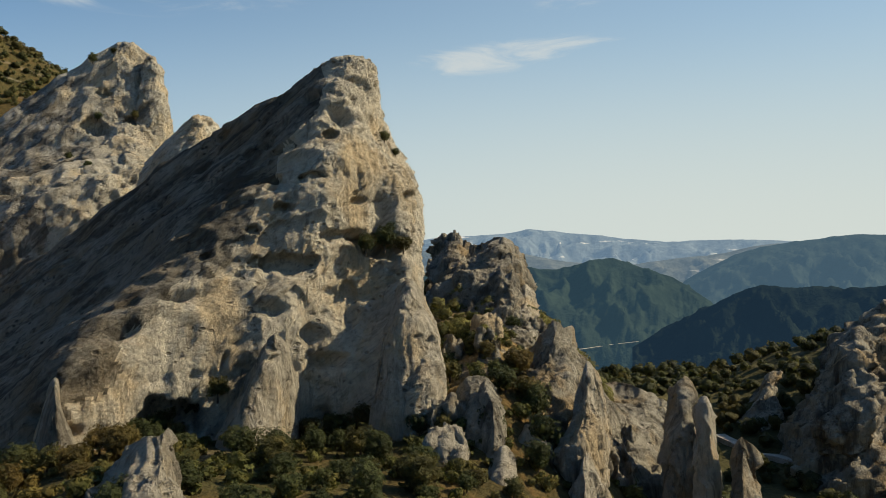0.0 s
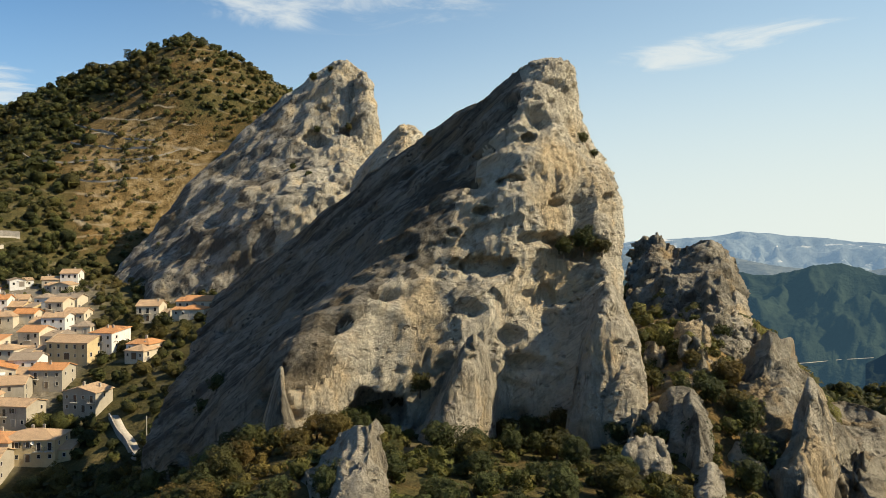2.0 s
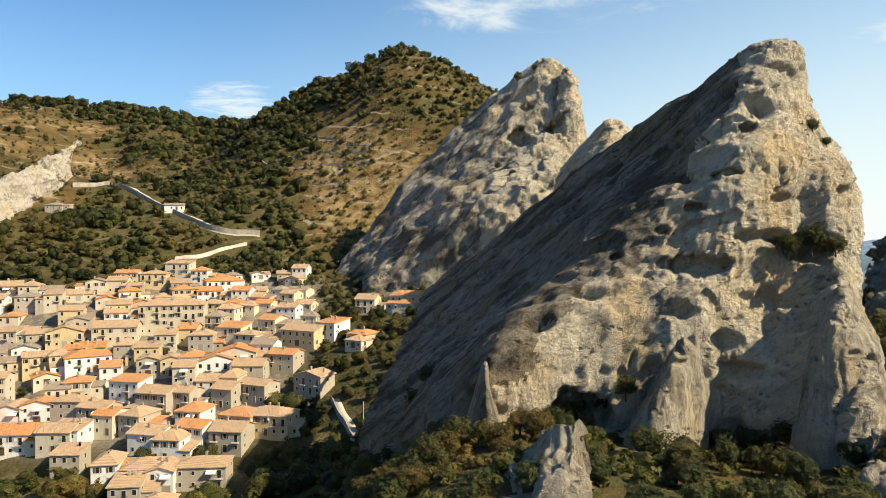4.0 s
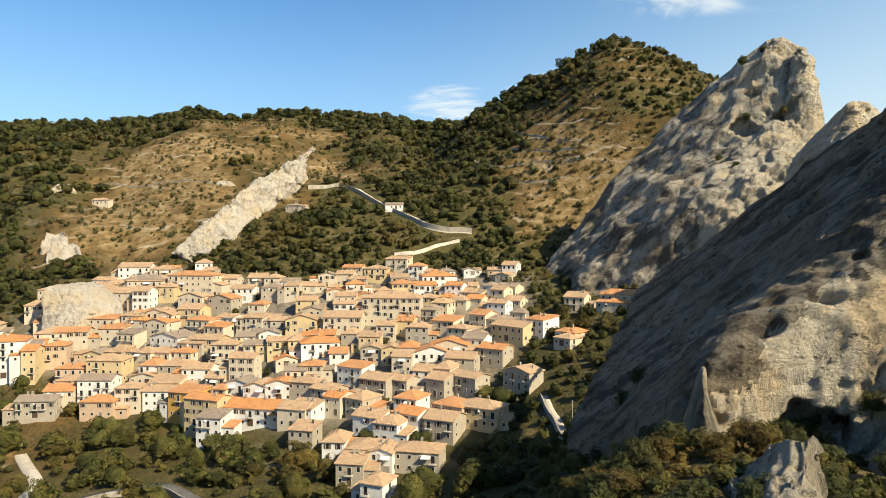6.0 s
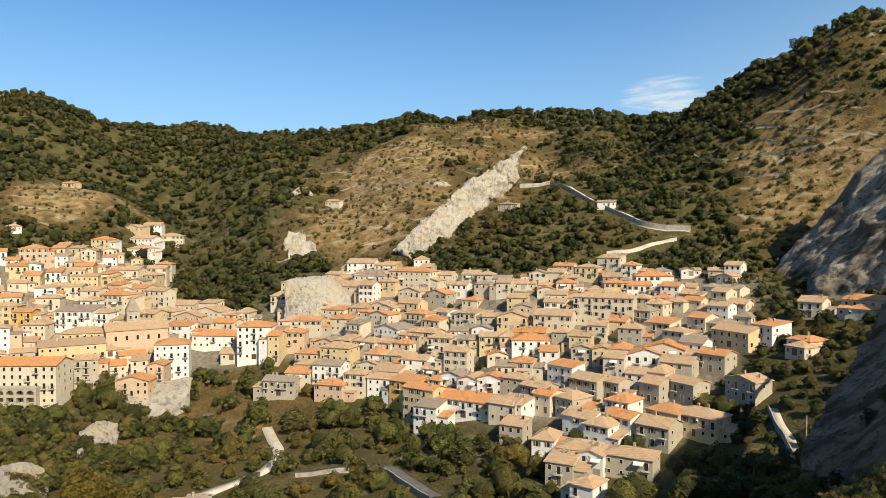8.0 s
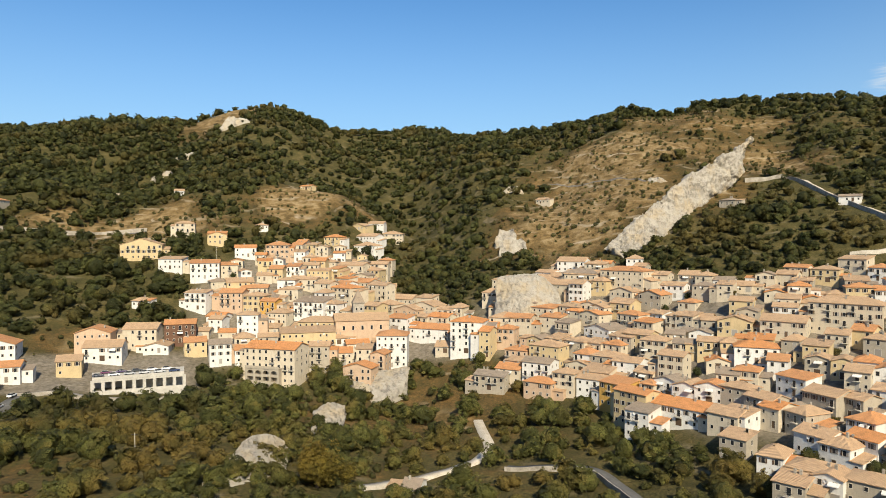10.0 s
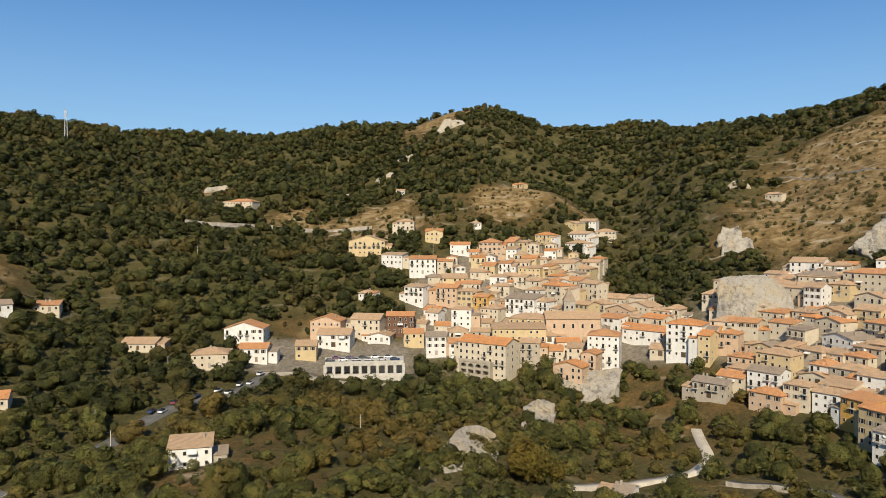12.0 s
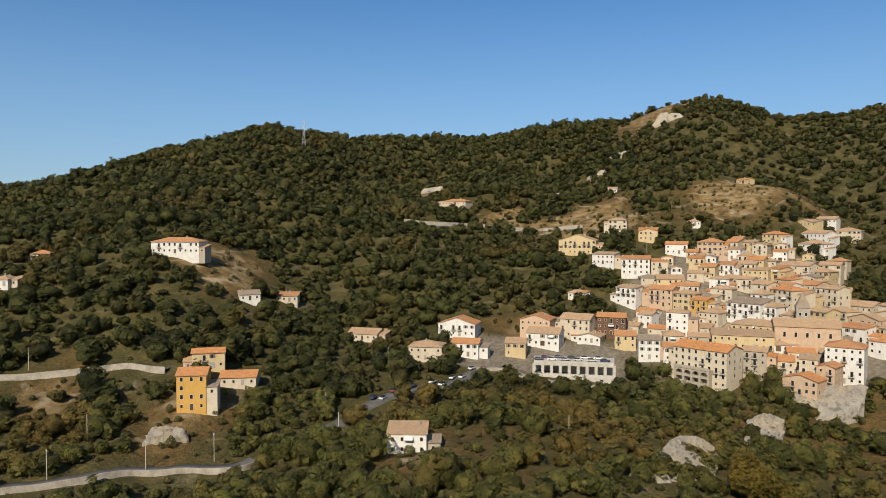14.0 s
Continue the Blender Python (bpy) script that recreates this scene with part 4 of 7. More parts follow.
def dryness(x, y):
    """0 under woods, 1 on open dry grass."""
    r, b = far_off(x, y), bearing_of(x, y)
    v = 0.25 + 0.0 * r
    v = v + 0.28 * blob(b, r, 37, 325, 10, 50) + 0.6 * blob(b, r, 66, 400, 8, 80) + 0.7 * blob(b, r, 72, 350, 5, 60) + 0.9 * blob(b, r, 94, 398, 4.5, 26)
    v = v + 1.2 * blob(b, r, 111, 400, 2.4, 24) + 1.1 * blob(b, r, 106.5, 385, 3.0, 24) + 0.6 * blob(b, r, 104, 352, 5, 18) + 1.0 * blob(b, r, 117.5, 478, 2.2, 30) + 0.8 * blob(b, r, 102.5, 610, 3.0, 40) + 0.8 * blob(b, r, 98.5, 650, 2.6, 36) + 0.4 * blob(b, r, 75, 330, 4, 35) + 0.9 * blob(b, r, 134, 258, 3.5, 34) + 0.8 * blob(b, r, 110, 240, 3, 14) + 0.7 * blob(b, r, 144, 200, 4, 16) + 0.7 * blob(b, r, 137, 170, 5, 14) + 0.4 * blob(b, r, 116, 150, 9, 18) + 0.5 * blob(b, r, -3, 130, 3, 25)
    v = v - 0.25 * smooth_step(b, 100, 106) * smooth_step(r, 380, 430) + 0.30 * blob(b, r, 91, 195, 5, 14)
    v = v + 0.15 * blob(b, r, 40, 335, 9, 40) + 0.35 * blob(b, r, 62, 440, 10, 60) + 0.3 * blob(b, r, 98, 390, 8, 30)
    v = v + 0.32 * (1 - smooth_step(r, 118, 150)) * (1 - smooth_step(b, 40, 48)) + 0.22 * blob(b, r, 84, 190, 14, 38)
    p = np.stack([x, y, 0 * x], -1)
    patch = fbm(p / 46.0, 4, 0.55, 61)
    return np.clip(v + smooth_step(v, 0.25, 0.6) * 0.95 * patch + 0.1 * patch, 0, 1)


def in_town(x, y):
    r, b = far_off(x, y), bearing_of(x, y)
    near = smooth_step(b, np.interp(r, [150, 175, 200], [46.5, 44.5, 40.5]), np.interp(r, [150, 175, 200], [48.5, 46.5, 43.5])) * (1 - smooth_step(b, 78, 82)) * smooth_step(r, np.interp(b, [40, 62, 72, 80], [152, 166, 200, 226]), np.interp(b, [40, 62, 72, 80], [160, 174, 208, 234])) * (1 - smooth_step(r, np.interp(b, [36, 50, 60, 70, 80], [250, 258, 246, 276, 262]), np.interp(b, [36, 50, 60, 70, 80], [258, 266, 254, 284, 270])))
    far = smooth_step(b, 78, 82) * (1 - smooth_step(b, 100, 104)) * smooth_step(r, 222, 234) * (1 - smooth_step(r, np.interp(b, [80, 84, 88, 94, 100, 106], [245, 255, 325, 335, 300, 240]), np.interp(b, [80, 84, 88, 94, 100, 106], [252, 265, 335, 345, 310, 250])))
    plaza = smooth_step(b, 101.5, 102.5) * (1 - smooth_step(b, 114.5, 116)) * smooth_step(r, 208, 211) * (1 - smooth_step(r, 236, 240))
    return np.maximum(np.maximum(near, far), plaza)


radii = np.concatenate([[0.02, 5, 10], np.geomspace(16, 1050, 215), np.geomspace(1080, 4900, 36)])
turns = np.radians(np.concatenate([np.arange(-60, -40, 2.0), np.arange(-40, 156, 0.6), np.arange(156, 300, 2.0)]))
rr, aa = np.meshgrid(radii, turns, indexing="ij")
gx, gy = -rr * np.sin(aa), rr * np.cos(aa)
gz = ground_z(gx, gy)
sheet = mesh_from("ground", np.stack([gx, gy, gz], -1).reshape(-1, 3), grid_faces(len(radii), len(turns), True)[:, ::-1])
for key, values in (("dry", dryness(gx, gy)), ("town", in_town(gx, gy))):
    sheet.attributes.new(key, "FLOAT", "POINT").data.foreach_set("value", values.astype(np.float32).ravel())
structure("ground", sheet, GROUND, "dry grassy hillside with scrub and bare earth", "ground")
FARM_A = [
    (52.9, 456, 10.8, 1, "s", "w"), (60.7, 460, 9.5, 1, "s", "g"), (74.7, 563, 8.3, 1, "t", "c"),
]
KNOLL_A = [
    (103.1, 608, 7.2, 1, "t", "w"), (85.1, 201, 4.2, 1, "s", "w"), (93.5, 612, 10.0, 1, "o", "y"),
]
HAMLET_A = [
    (148.2, 384, 6.8, 1, "t", "w"), (131.9, 359, 9.6, 1, "s", "w"),
]
NEAR_A = [
    (51.5, 228, 7.9, 2, "o", "w"), (46.8, 240, 10.8, 2, "t", "g"), (45.8, 218, 13.5, 2, "t", "y"), (48.0, 221, 10.6, 2, "o", "g"), (51.4, 218, 9.0, 2, "o", "w"),
    (48.8, 213, 9.5, 2, "t", "g"), (54.5, 220, 9.9, 2, "t", "w"), (53.1, 214, 8.1, 2, "t", "w"), (54.9, 198, 10.2, 2, "t", "g"), (56.2, 190, 7.2, 2, "t", "g"),
    (50.9, 194, 12.7, 2, "t", "g"), (53.7, 194, 6.7, 2, "t", "w"), (57.5, 207, 6.4, 2, "t", "w"), (54.2, 175, 6.0, 2, "t", "w"), (60.0, 218, 7.5, 2, "t", "g"),
    (56.0, 255, 10.5, 2, "o", "w"), (54.0, 243, 10.9, 2, "t", "g"), (52.2, 241, 8.3, 2, "t", "g"), (50.4, 248, 6.4, 2, "t", "w"), (49.0, 240, 7.4, 2, "t", "g"),
    (49.9, 264, 13.6, 2, "o", "w"), (47.4, 256, 10.6, 2, "t", "g"),
]
NEAR_B = [
    (44.7, 262, 9.9, 2, "o", "g"), (43.1, 282, 15.5, 2, "t", "y"), (46.2, 274, 8.5, 2, "s", "w"), (48.4, 269, 13.9, 2, "o", "c"), (48.6, 296, 10.2, 2, "o", "c"),
    (47.5, 286, 8.8, 2, "t", "c"), (50.9, 293, 9.1, 2, "t", "g"), (51.7, 270, 7.0, 2, "o", "w"), (53.1, 270, 7.4, 2, "t", "y"), (54.7, 272, 7.5, 2, "t", "g"),
    (57.3, 270, 6.5, 2, "o", "w"), (58.9, 282, 14.5, 2, "o", "w"), (60.7, 287, 5.9, 2, "t", "y"), (59.4, 262, 8.1, 2, "o", "c"), (60.7, 261, 7.2, 2, "s", "c"),
    (59.9, 250, 10.3, 2, "t", "g"), (58.1, 242, 10.0, 2, "t", "g"), (57.3, 236, 6.5, 2, "o", "c"), (55.4, 232, 7.2, 2, "t", "g"), (60.0, 232, 8.8, 2, "t", "w"),
    (42.5, 237, 10.6, 2, "t", "g"), (41.0, 282, 8.7, 2, "o", "w"),
]
NEAR_C = [
    (38.8, 266, 7.3, 1, "t", "c"), (38.4, 270, 6.5, 1, "o", "c"), (38.2, 304, 8.4, 2, "t", "c"), (34.6, 304, 12.0, 1, "o", "c"), (35.2, 296, 9.2, 1, "o", "c"),
]
MIDDLE_A = [
    (53.0, 314, 24.8, 4, "t", "c"), (56.9, 306, 15.8, 2, "t", "c"), (61.6, 291, 13.0, 2, "t", "y"), (56.9, 322, 8.9, 2, "t", "w"), (56.1, 372, 10.2, 2, "o", "c"),
    (54.3, 371, 11.5, 2, "t", "y"), (52.5, 384, 11.9, 2, "t", "c"), (51.0, 376, 7.8, 2, "o", "w"), (49.4, 361, 17.4, 2, "o", "w"), (52.3, 348, 10.8, 2, "o", "y"),
    (50.5, 348, 10.8, 2, "o", "w"), (55.8, 356, 8.6, 2, "t", "g"), (56.7, 332, 9.1, 2, "t", "c"), (59.8, 329, 9.1, 2, "t", "y"), (60.2, 309, 12.8, 2, "t", "y"),
    (62.7, 324, 10.0, 1, "t", "c"), (63.6, 322, 7.8, 2, "t", "c"), (64.3, 324, 7.8, 2, "t", "c"), (61.7, 318, 9.9, 1, "t", "g"), (66.1, 352, 12.1, 2, "o", "g"),
    (68.3, 359, 12.3, 2, "t", "c"), (68.3, 346, 10.7, 2, "t", "y"),
]
MIDDLE_B = [
    (67.7, 334, 11.5, 2, "o", "c"), (66.5, 324, 10.0, 2, "o", "c"), (68.2, 374, 23.1, 3, "o", "c"), (66.7, 369, 10.2, 2, "t", "c"), (67.6, 397, 8.2, 2, "t", "w"),
    (70.5, 394, 10.9, 2, "t", "c"), (71.5, 384, 17.2, 2, "t", "c"), (70.1, 372, 9.0, 2, "t", "y"), (72.0, 405, 8.4, 2, "t", "w"), (71.8, 366, 7.6, 3, "t", "w"),
    (64.6, 359, 11.1, 2, "t", "w"), (71.2, 354, 14.6, 1, "o", "c"), (70.0, 346, 8.3, 2, "t", "c"), (70.6, 340, 11.7, 2, "o", "c"), (72.0, 346, 7.1, 2, "o", "c"),
    (69.8, 326, 14.6, 2, "s", "w"), (68.2, 314, 10.8, 2, "t", "g"), (66.0, 300, 10.3, 3, "t", "c"), (67.1, 313, 11.8, 2, "t", "y"), (68.9, 310, 9.6, 2, "o", "c"),
    (70.4, 314, 9.7, 2, "t", "c"), (71.6, 317, 9.8, 2, "t", "c"),
]
MIDDLE_C = [
    (64.5, 306, 7.4, 2, "s", "c"), (63.4, 294, 12.1, 2, "s", "c"), (64.6, 274, 9.4, 4, "t", "c"), (69.5, 301, 12.4, 2, "t", "g"), (67.9, 292, 11.0, 2, "t", "w"),
    (71.2, 306, 7.4, 2, "o", "w"), (71.6, 303, 11.5, 1, "t", "c"), (70.2, 288, 10.9, 2, "t", "c"), (66.5, 278, 7.6, 2, "t", "c"), (66.1, 266, 5.5, 2, "o", "c"),
    (68.7, 266, 11.0, 3, "o", "o"), (67.4, 250, 12.9, 4, "o", "y"), (70.6, 283, 11.7, 2, "t", "w"), (64.8, 265, 10.0, 2, "s", "w"), (63.4, 258, 8.9, 2, "t", "w"),
    (61.8, 254, 9.6, 2, "o", "w"), (63.6, 244, 18.5, 2, "o", "w"), (66.9, 240, 8.3, 3, "s", "w"), (60.6, 232, 9.6, 2, "t", "c"),
]
BRIDGE_A = [
    (74.2, 310, 13.8, 3, "t", "y"), (76.5, 317, 10.9, 2, "o", "p"), (77.5, 333, 8.0, 3, "o", "p"), (79.1, 326, 5.0, 4, "o", "y"), (80.6, 334, 14.9, 5, "o", "w"),
    (76.6, 306, 9.5, 2, "t", "p"), (77.2, 300, 10.3, 2, "o", "c"), (74.8, 286, 11.8, 2, "o", "p"), (74.9, 296, 12.2, 3, "s", "w"), (72.8, 286, 8.8, 3, "t", "c"),
    (78.7, 296, 13.2, 2, "s", "g"),
]
NORTH_A = [
    (86.2, 364, 11.9, 3, "o", "w"), (85.3, 390, 14.7, 2, "t", "p"), (84.0, 374, 6.4, 2, "t", "c"), (82.8, 370, 11.5, 2, "o", "c"), (84.0, 406, 9.8, 2, "t", "c"),
    (83.9, 392, 14.8, 2, "t", "c"), (81.4, 376, 6.5, 2, "t", "c"), (82.3, 377, 9.1, 2, "t", "c"), (85.9, 418, 15.8, 1, "t", "c"), (83.5, 358, 21.0, 2, "o", "w"),
    (72.3, 404, 15.3, 2, "t", "w"), (70.5, 393, 10.8, 2, "t", "c"), (71.5, 385, 19.9, 2, "s", "c"), (74.3, 402, 11.1, 1, "t", "w"), (74.6, 394, 17.6, 1, "t", "w"),
    (72.9, 392, 16.2, 1, "t", "c"), (77.4, 396, 15.0, 2, "t", "c"), (73.0, 377, 20.7, 2, "t", "c"), (77.6, 350, 14.4, 2, "t", "c"), (76.5, 347, 13.1, 2, "o", "c"),
    (74.4, 354, 12.2, 2, "o", "c"), (73.8, 344, 10.7, 2, "o", "c"),
]
NORTH_B = [
    (72.3, 350, 10.8, 2, "t", "c"), (70.7, 349, 8.4, 2, "t", "c"), (79.1, 344, 10.6, 2, "o", "o"),
]
FAR_A = [
    (98.8, 408, 14.0, 2, "t", "y"), (97.6, 402, 13.8, 2, "o", "c"), (99.2, 390, 12.1, 3, "o", "p"), (97.5, 386, 11.9, 3, "t", "y"), (96.4, 378, 8.5, 3, "o", "o"),
    (95.6, 370, 10.2, 2, "t", "c"), (100.3, 380, 9.1, 1, "o", "w"), (98.1, 358, 9.9, 4, "t", "w"), (93.3, 439, 10.6, 2, "t", "c"), (91.8, 459, 9.5, 1, "t", "c"),
    (92.6, 432, 13.4, 2, "t", "y"), (95.1, 411, 9.9, 2, "t", "w"), (94.9, 400, 11.0, 2, "t", "c"), (93.3, 412, 8.5, 2, "t", "c"), (92.1, 400, 9.6, 3, "t", "c"),
    (90.5, 420, 10.1, 2, "o", "c"), (89.9, 452, 17.1, 2, "t", "c"), (88.5, 454, 14.1, 2, "t", "y"), (87.3, 478, 9.9, 3, "o", "c"), (87.8, 463, 11.1, 3, "t", "c"),
    (86.8, 568, 16.6, 2, "t", "c"), (88.6, 528, 16.4, 2, "t", "w"),
]
FAR_B = [
    (88.8, 508, 15.7, 2, "t", "w"), (91.4, 502, 12.1, 2, "o", "y"), (88.2, 574, 15.8, 1, "t", "w"), (89.3, 546, 11.3, 1, "t", "y"), (97.1, 512, 7.9, 1, "t", "w"),
    (94.4, 460, 12.7, 2, "t", "w"), (95.8, 462, 14.3, 3, "o", "p"), (98.3, 462, 12.7, 2, "o", "w"), (100.4, 478, 11.5, 2, "o", "y"), (98.4, 421, 5.8, 2, "t", "w"),
    (90.5, 395, 14.9, 3, "o", "c"), (89.1, 423, 14.5, 2, "o", "c"), (87.7, 408, 12.6, 4, "t", "c"), (89.2, 400, 8.3, 2, "t", "y"), (93.1, 372, 16.6, 3, "s", "w"),
    (91.6, 370, 10.2, 3, "t", "w"), (90.6, 370, 8.9, 2, "t", "c"), (88.2, 386, 9.3, 2, "t", "y"), (87.0, 397, 10.9, 2, "t", "c"), (92.6, 356, 19.6, 2, "t", "y"),
    (93.6, 340, 24.6, 3, "t", "y"), (96.5, 346, 10.7, 2, "t", "g"),
]
FAR_C = [
    (92.6, 322, 8.9, 4, "t", "g"), (98.5, 334, 6.9, 2, "o", "w"), (100.3, 334, 9.2, 3, "s", "w"), (89.7, 336, 10.4, 2, "o", "c"), (89.1, 321, 6.6, 4, "t", "c"),
    (87.8, 318, 6.6, 4, "o", "p"), (89.4, 309, 12.8, 3, "o", "p"), (96.0, 313, 23.1, 5, "o", "c"), (86.8, 332, 13.7, 5, "o", "w"), (90.8, 327, 7.9, 2, "o", "c"),
]
WOODSIDE_A = [
    (105.7, 466, 23.2, 3, "t", "y"), (103.6, 436, 13.5, 2, "t", "w"), (101.3, 424, 15.3, 3, "o", "w"), (101.8, 392, 11.5, 3, "t", "w"), (108.9, 350, 14.5, 3, "o", "p"),
    (108.3, 340, 15.2, 2, "t", "w"), (105.7, 354, 14.6, 3, "t", "c"), (103.1, 358, 13.5, 3, "o", "b"), (102.1, 346, 9.5, 2, "o", "y"), (104.7, 348, 10.8, 1, "t", "w"),
    (101.6, 364, 8.8, 1, "t", "c"), (115.2, 346, 17.9, 2, "o", "w"), (114.6, 320, 12.1, 2, "o", "w"), (110.6, 326, 9.0, 2, "t", "y"), (115.4, 596, 22.5, 1, "o", "c"),
    (102.7, 506, 12.2, 3, "t", "c"), (100.4, 480, 11.5, 2, "o", "y"), (105.8, 396, 5.4, 1, "t", "w"),
]
WEST_A = [
    (136.0, 252, 9.3, 4, "o", "o"), (134.9, 282, 11.5, 2, "o", "y"), (132.6, 270, 12.4, 1, "o", "c"), (136.9, 386, 24.3, 2, "o", "w"), (146.0, 428, 10.5, 1, "o", "w"),
    (128.9, 377, 10.6, 1, "o", "c"), (122.7, 346, 14.9, 1, "t", "c"), (117.8, 312, 14.3, 2, "t", "c"), (119.4, 207, 11.0, 2, "t", "w"),
]
HOUSES = FARM_A + KNOLL_A + HAMLET_A + NEAR_A + NEAR_B + NEAR_C + MIDDLE_A + MIDDLE_B + MIDDLE_C + BRIDGE_A + NORTH_A + NORTH_B + FAR_A + FAR_B + FAR_C + WOODSIDE_A + WEST_A
FAR_RIDGE = [(3.8, 4500, -43.0), (-0.7, 4500, -0.1), (-4.4, 4500, 14.2), (-6.9, 4500, 46.2), (-9.3, 4500, 31.8), (-13.3, 4500, -0.1), (-17.5, 4500, -27.4), (-22.4, 4500, -13.3), (-26.9, 4550, -26.0), (-32.0, 4600, -31.2), (-36.1, 4600, -29.7)]
PLAIN_RIDGE = [(3.8, 3300, -78.8), (-3.0, 3300, -52.6), (-8.9, 3200, -100.9), (-14.1, 3200, -118.8), (-20.4, 3300, -79.0), (-26.1, 3500, -25.1), (-32.0, 3600, -12.2), (-36.1, 3600, -23.2)]
LEFT_RIDGE = [(3.8, 2000, -95.5), (-5.3, 2000, -92.1), (-9.8, 2000, -81.8), (-13.3, 2000, -77.6), (-16.3, 2000, -99.6), (-18.8, 2000, -136.0), (-21.2, 1900, -176.8)]
RIGHT_FAR = [(-17.5, 2900, -220.7), (-20.0, 2900, -130.5), (-23.5, 2900, -53.0), (-28.0, 2900, -8.2), (-32.0, 2900, 7.8), (-36.1, 2900, -0.0)]
DARK_RIDGE = [(-15.0, 1300, -200.6), (-17.6, 1300, -163.3), (-20.4, 1300, -121.6), (-23.9, 1300, -91.0), (-26.9, 1300, -92.5), (-32.0, 1300, -80.9), (-36.2, 1300, -83.8)]


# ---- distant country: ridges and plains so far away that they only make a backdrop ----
def far_material(name, near, haze_glow, share, field=None):
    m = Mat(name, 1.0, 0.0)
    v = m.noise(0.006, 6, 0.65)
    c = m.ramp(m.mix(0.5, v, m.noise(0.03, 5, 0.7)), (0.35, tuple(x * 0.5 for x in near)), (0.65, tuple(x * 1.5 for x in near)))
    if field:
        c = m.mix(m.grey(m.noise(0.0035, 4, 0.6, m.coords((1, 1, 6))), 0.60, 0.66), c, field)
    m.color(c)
    # aerial haze is put in as a bluish glow of the ridge surface itself
    m.b.inputs["Emission Color"].default_value = (*haze_glow, 1)
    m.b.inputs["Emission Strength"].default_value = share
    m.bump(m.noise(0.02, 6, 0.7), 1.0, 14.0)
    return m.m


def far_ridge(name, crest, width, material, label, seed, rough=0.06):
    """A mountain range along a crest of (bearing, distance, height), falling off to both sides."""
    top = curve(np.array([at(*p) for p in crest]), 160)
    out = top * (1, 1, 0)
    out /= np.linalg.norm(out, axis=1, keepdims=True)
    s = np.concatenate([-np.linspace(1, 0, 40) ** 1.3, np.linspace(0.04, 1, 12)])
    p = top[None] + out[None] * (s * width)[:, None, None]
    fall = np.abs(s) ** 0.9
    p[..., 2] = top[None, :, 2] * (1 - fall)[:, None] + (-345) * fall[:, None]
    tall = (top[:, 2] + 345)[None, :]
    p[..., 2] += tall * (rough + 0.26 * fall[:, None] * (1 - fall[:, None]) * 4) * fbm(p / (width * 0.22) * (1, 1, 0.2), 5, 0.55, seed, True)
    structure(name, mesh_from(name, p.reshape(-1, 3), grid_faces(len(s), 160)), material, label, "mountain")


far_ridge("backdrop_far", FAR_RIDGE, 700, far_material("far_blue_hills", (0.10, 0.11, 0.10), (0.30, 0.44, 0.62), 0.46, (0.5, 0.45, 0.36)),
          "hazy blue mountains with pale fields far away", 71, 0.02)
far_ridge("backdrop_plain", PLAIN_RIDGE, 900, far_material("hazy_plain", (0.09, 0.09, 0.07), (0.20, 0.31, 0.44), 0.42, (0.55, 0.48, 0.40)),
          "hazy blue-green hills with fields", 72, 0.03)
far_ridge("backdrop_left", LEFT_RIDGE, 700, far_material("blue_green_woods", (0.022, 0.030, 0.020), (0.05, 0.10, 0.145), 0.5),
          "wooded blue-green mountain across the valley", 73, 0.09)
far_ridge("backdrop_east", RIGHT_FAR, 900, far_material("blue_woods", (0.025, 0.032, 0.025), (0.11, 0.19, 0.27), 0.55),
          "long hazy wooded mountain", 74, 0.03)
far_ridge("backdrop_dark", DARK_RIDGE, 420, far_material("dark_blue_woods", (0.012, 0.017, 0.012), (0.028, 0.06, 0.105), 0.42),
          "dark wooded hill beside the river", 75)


# ---- trees and scrub ----
def crown_points(rng, clumps, leaves, flat=0.75, lift=0.55, leaf=0.16):
    """Leaf quads of one crown of about unit radius, standing on z = 0: points and faces."""
    c = rng.normal(size=(clumps, 3))
    c /= np.linalg.norm(c, axis=1, keepdims=True)
    c *= rng.uniform(0.25, 0.78, (clumps, 1))
    size = rng.uniform(0.26, 0.48, clumps)
    k = rng.randint(0, clumps, leaves)
    d = rng.normal(size=(leaves, 3))
    d[:, 2] += 0.25
    d /= np.linalg.norm(d, axis=1, keepdims=True)
    mid = c[k] + d * (size[k] * rng.uniform(0.75, 1.08, leaves))[:, None]
    face = d + (0, 0, 0.25) + rng.normal(size=(leaves, 3)) * 0.28
    face /= np.linalg.norm(face, axis=1, keepdims=True)
    a = np.cross(face, rng.normal(size=(leaves, 3)))
    a /= np.linalg.norm(a, axis=1, keepdims=True)
    b = np.cross(face, a)
    s = leaf * rng.uniform(0.6, 1.3, (leaves, 1))
    quad = np.stack([mid - a * s - b * s * 0.8, mid + a * s - b * s * 0.5, mid + a * s * 0.7 + b * s, mid - a * s * 0.8 + b * s * 0.7], 1)
    quad = quad * (1, 1, flat) + (0, 0, lift)
    return quad.reshape(-1, 3), np.arange(leaves * 4).reshape(-1, 4)


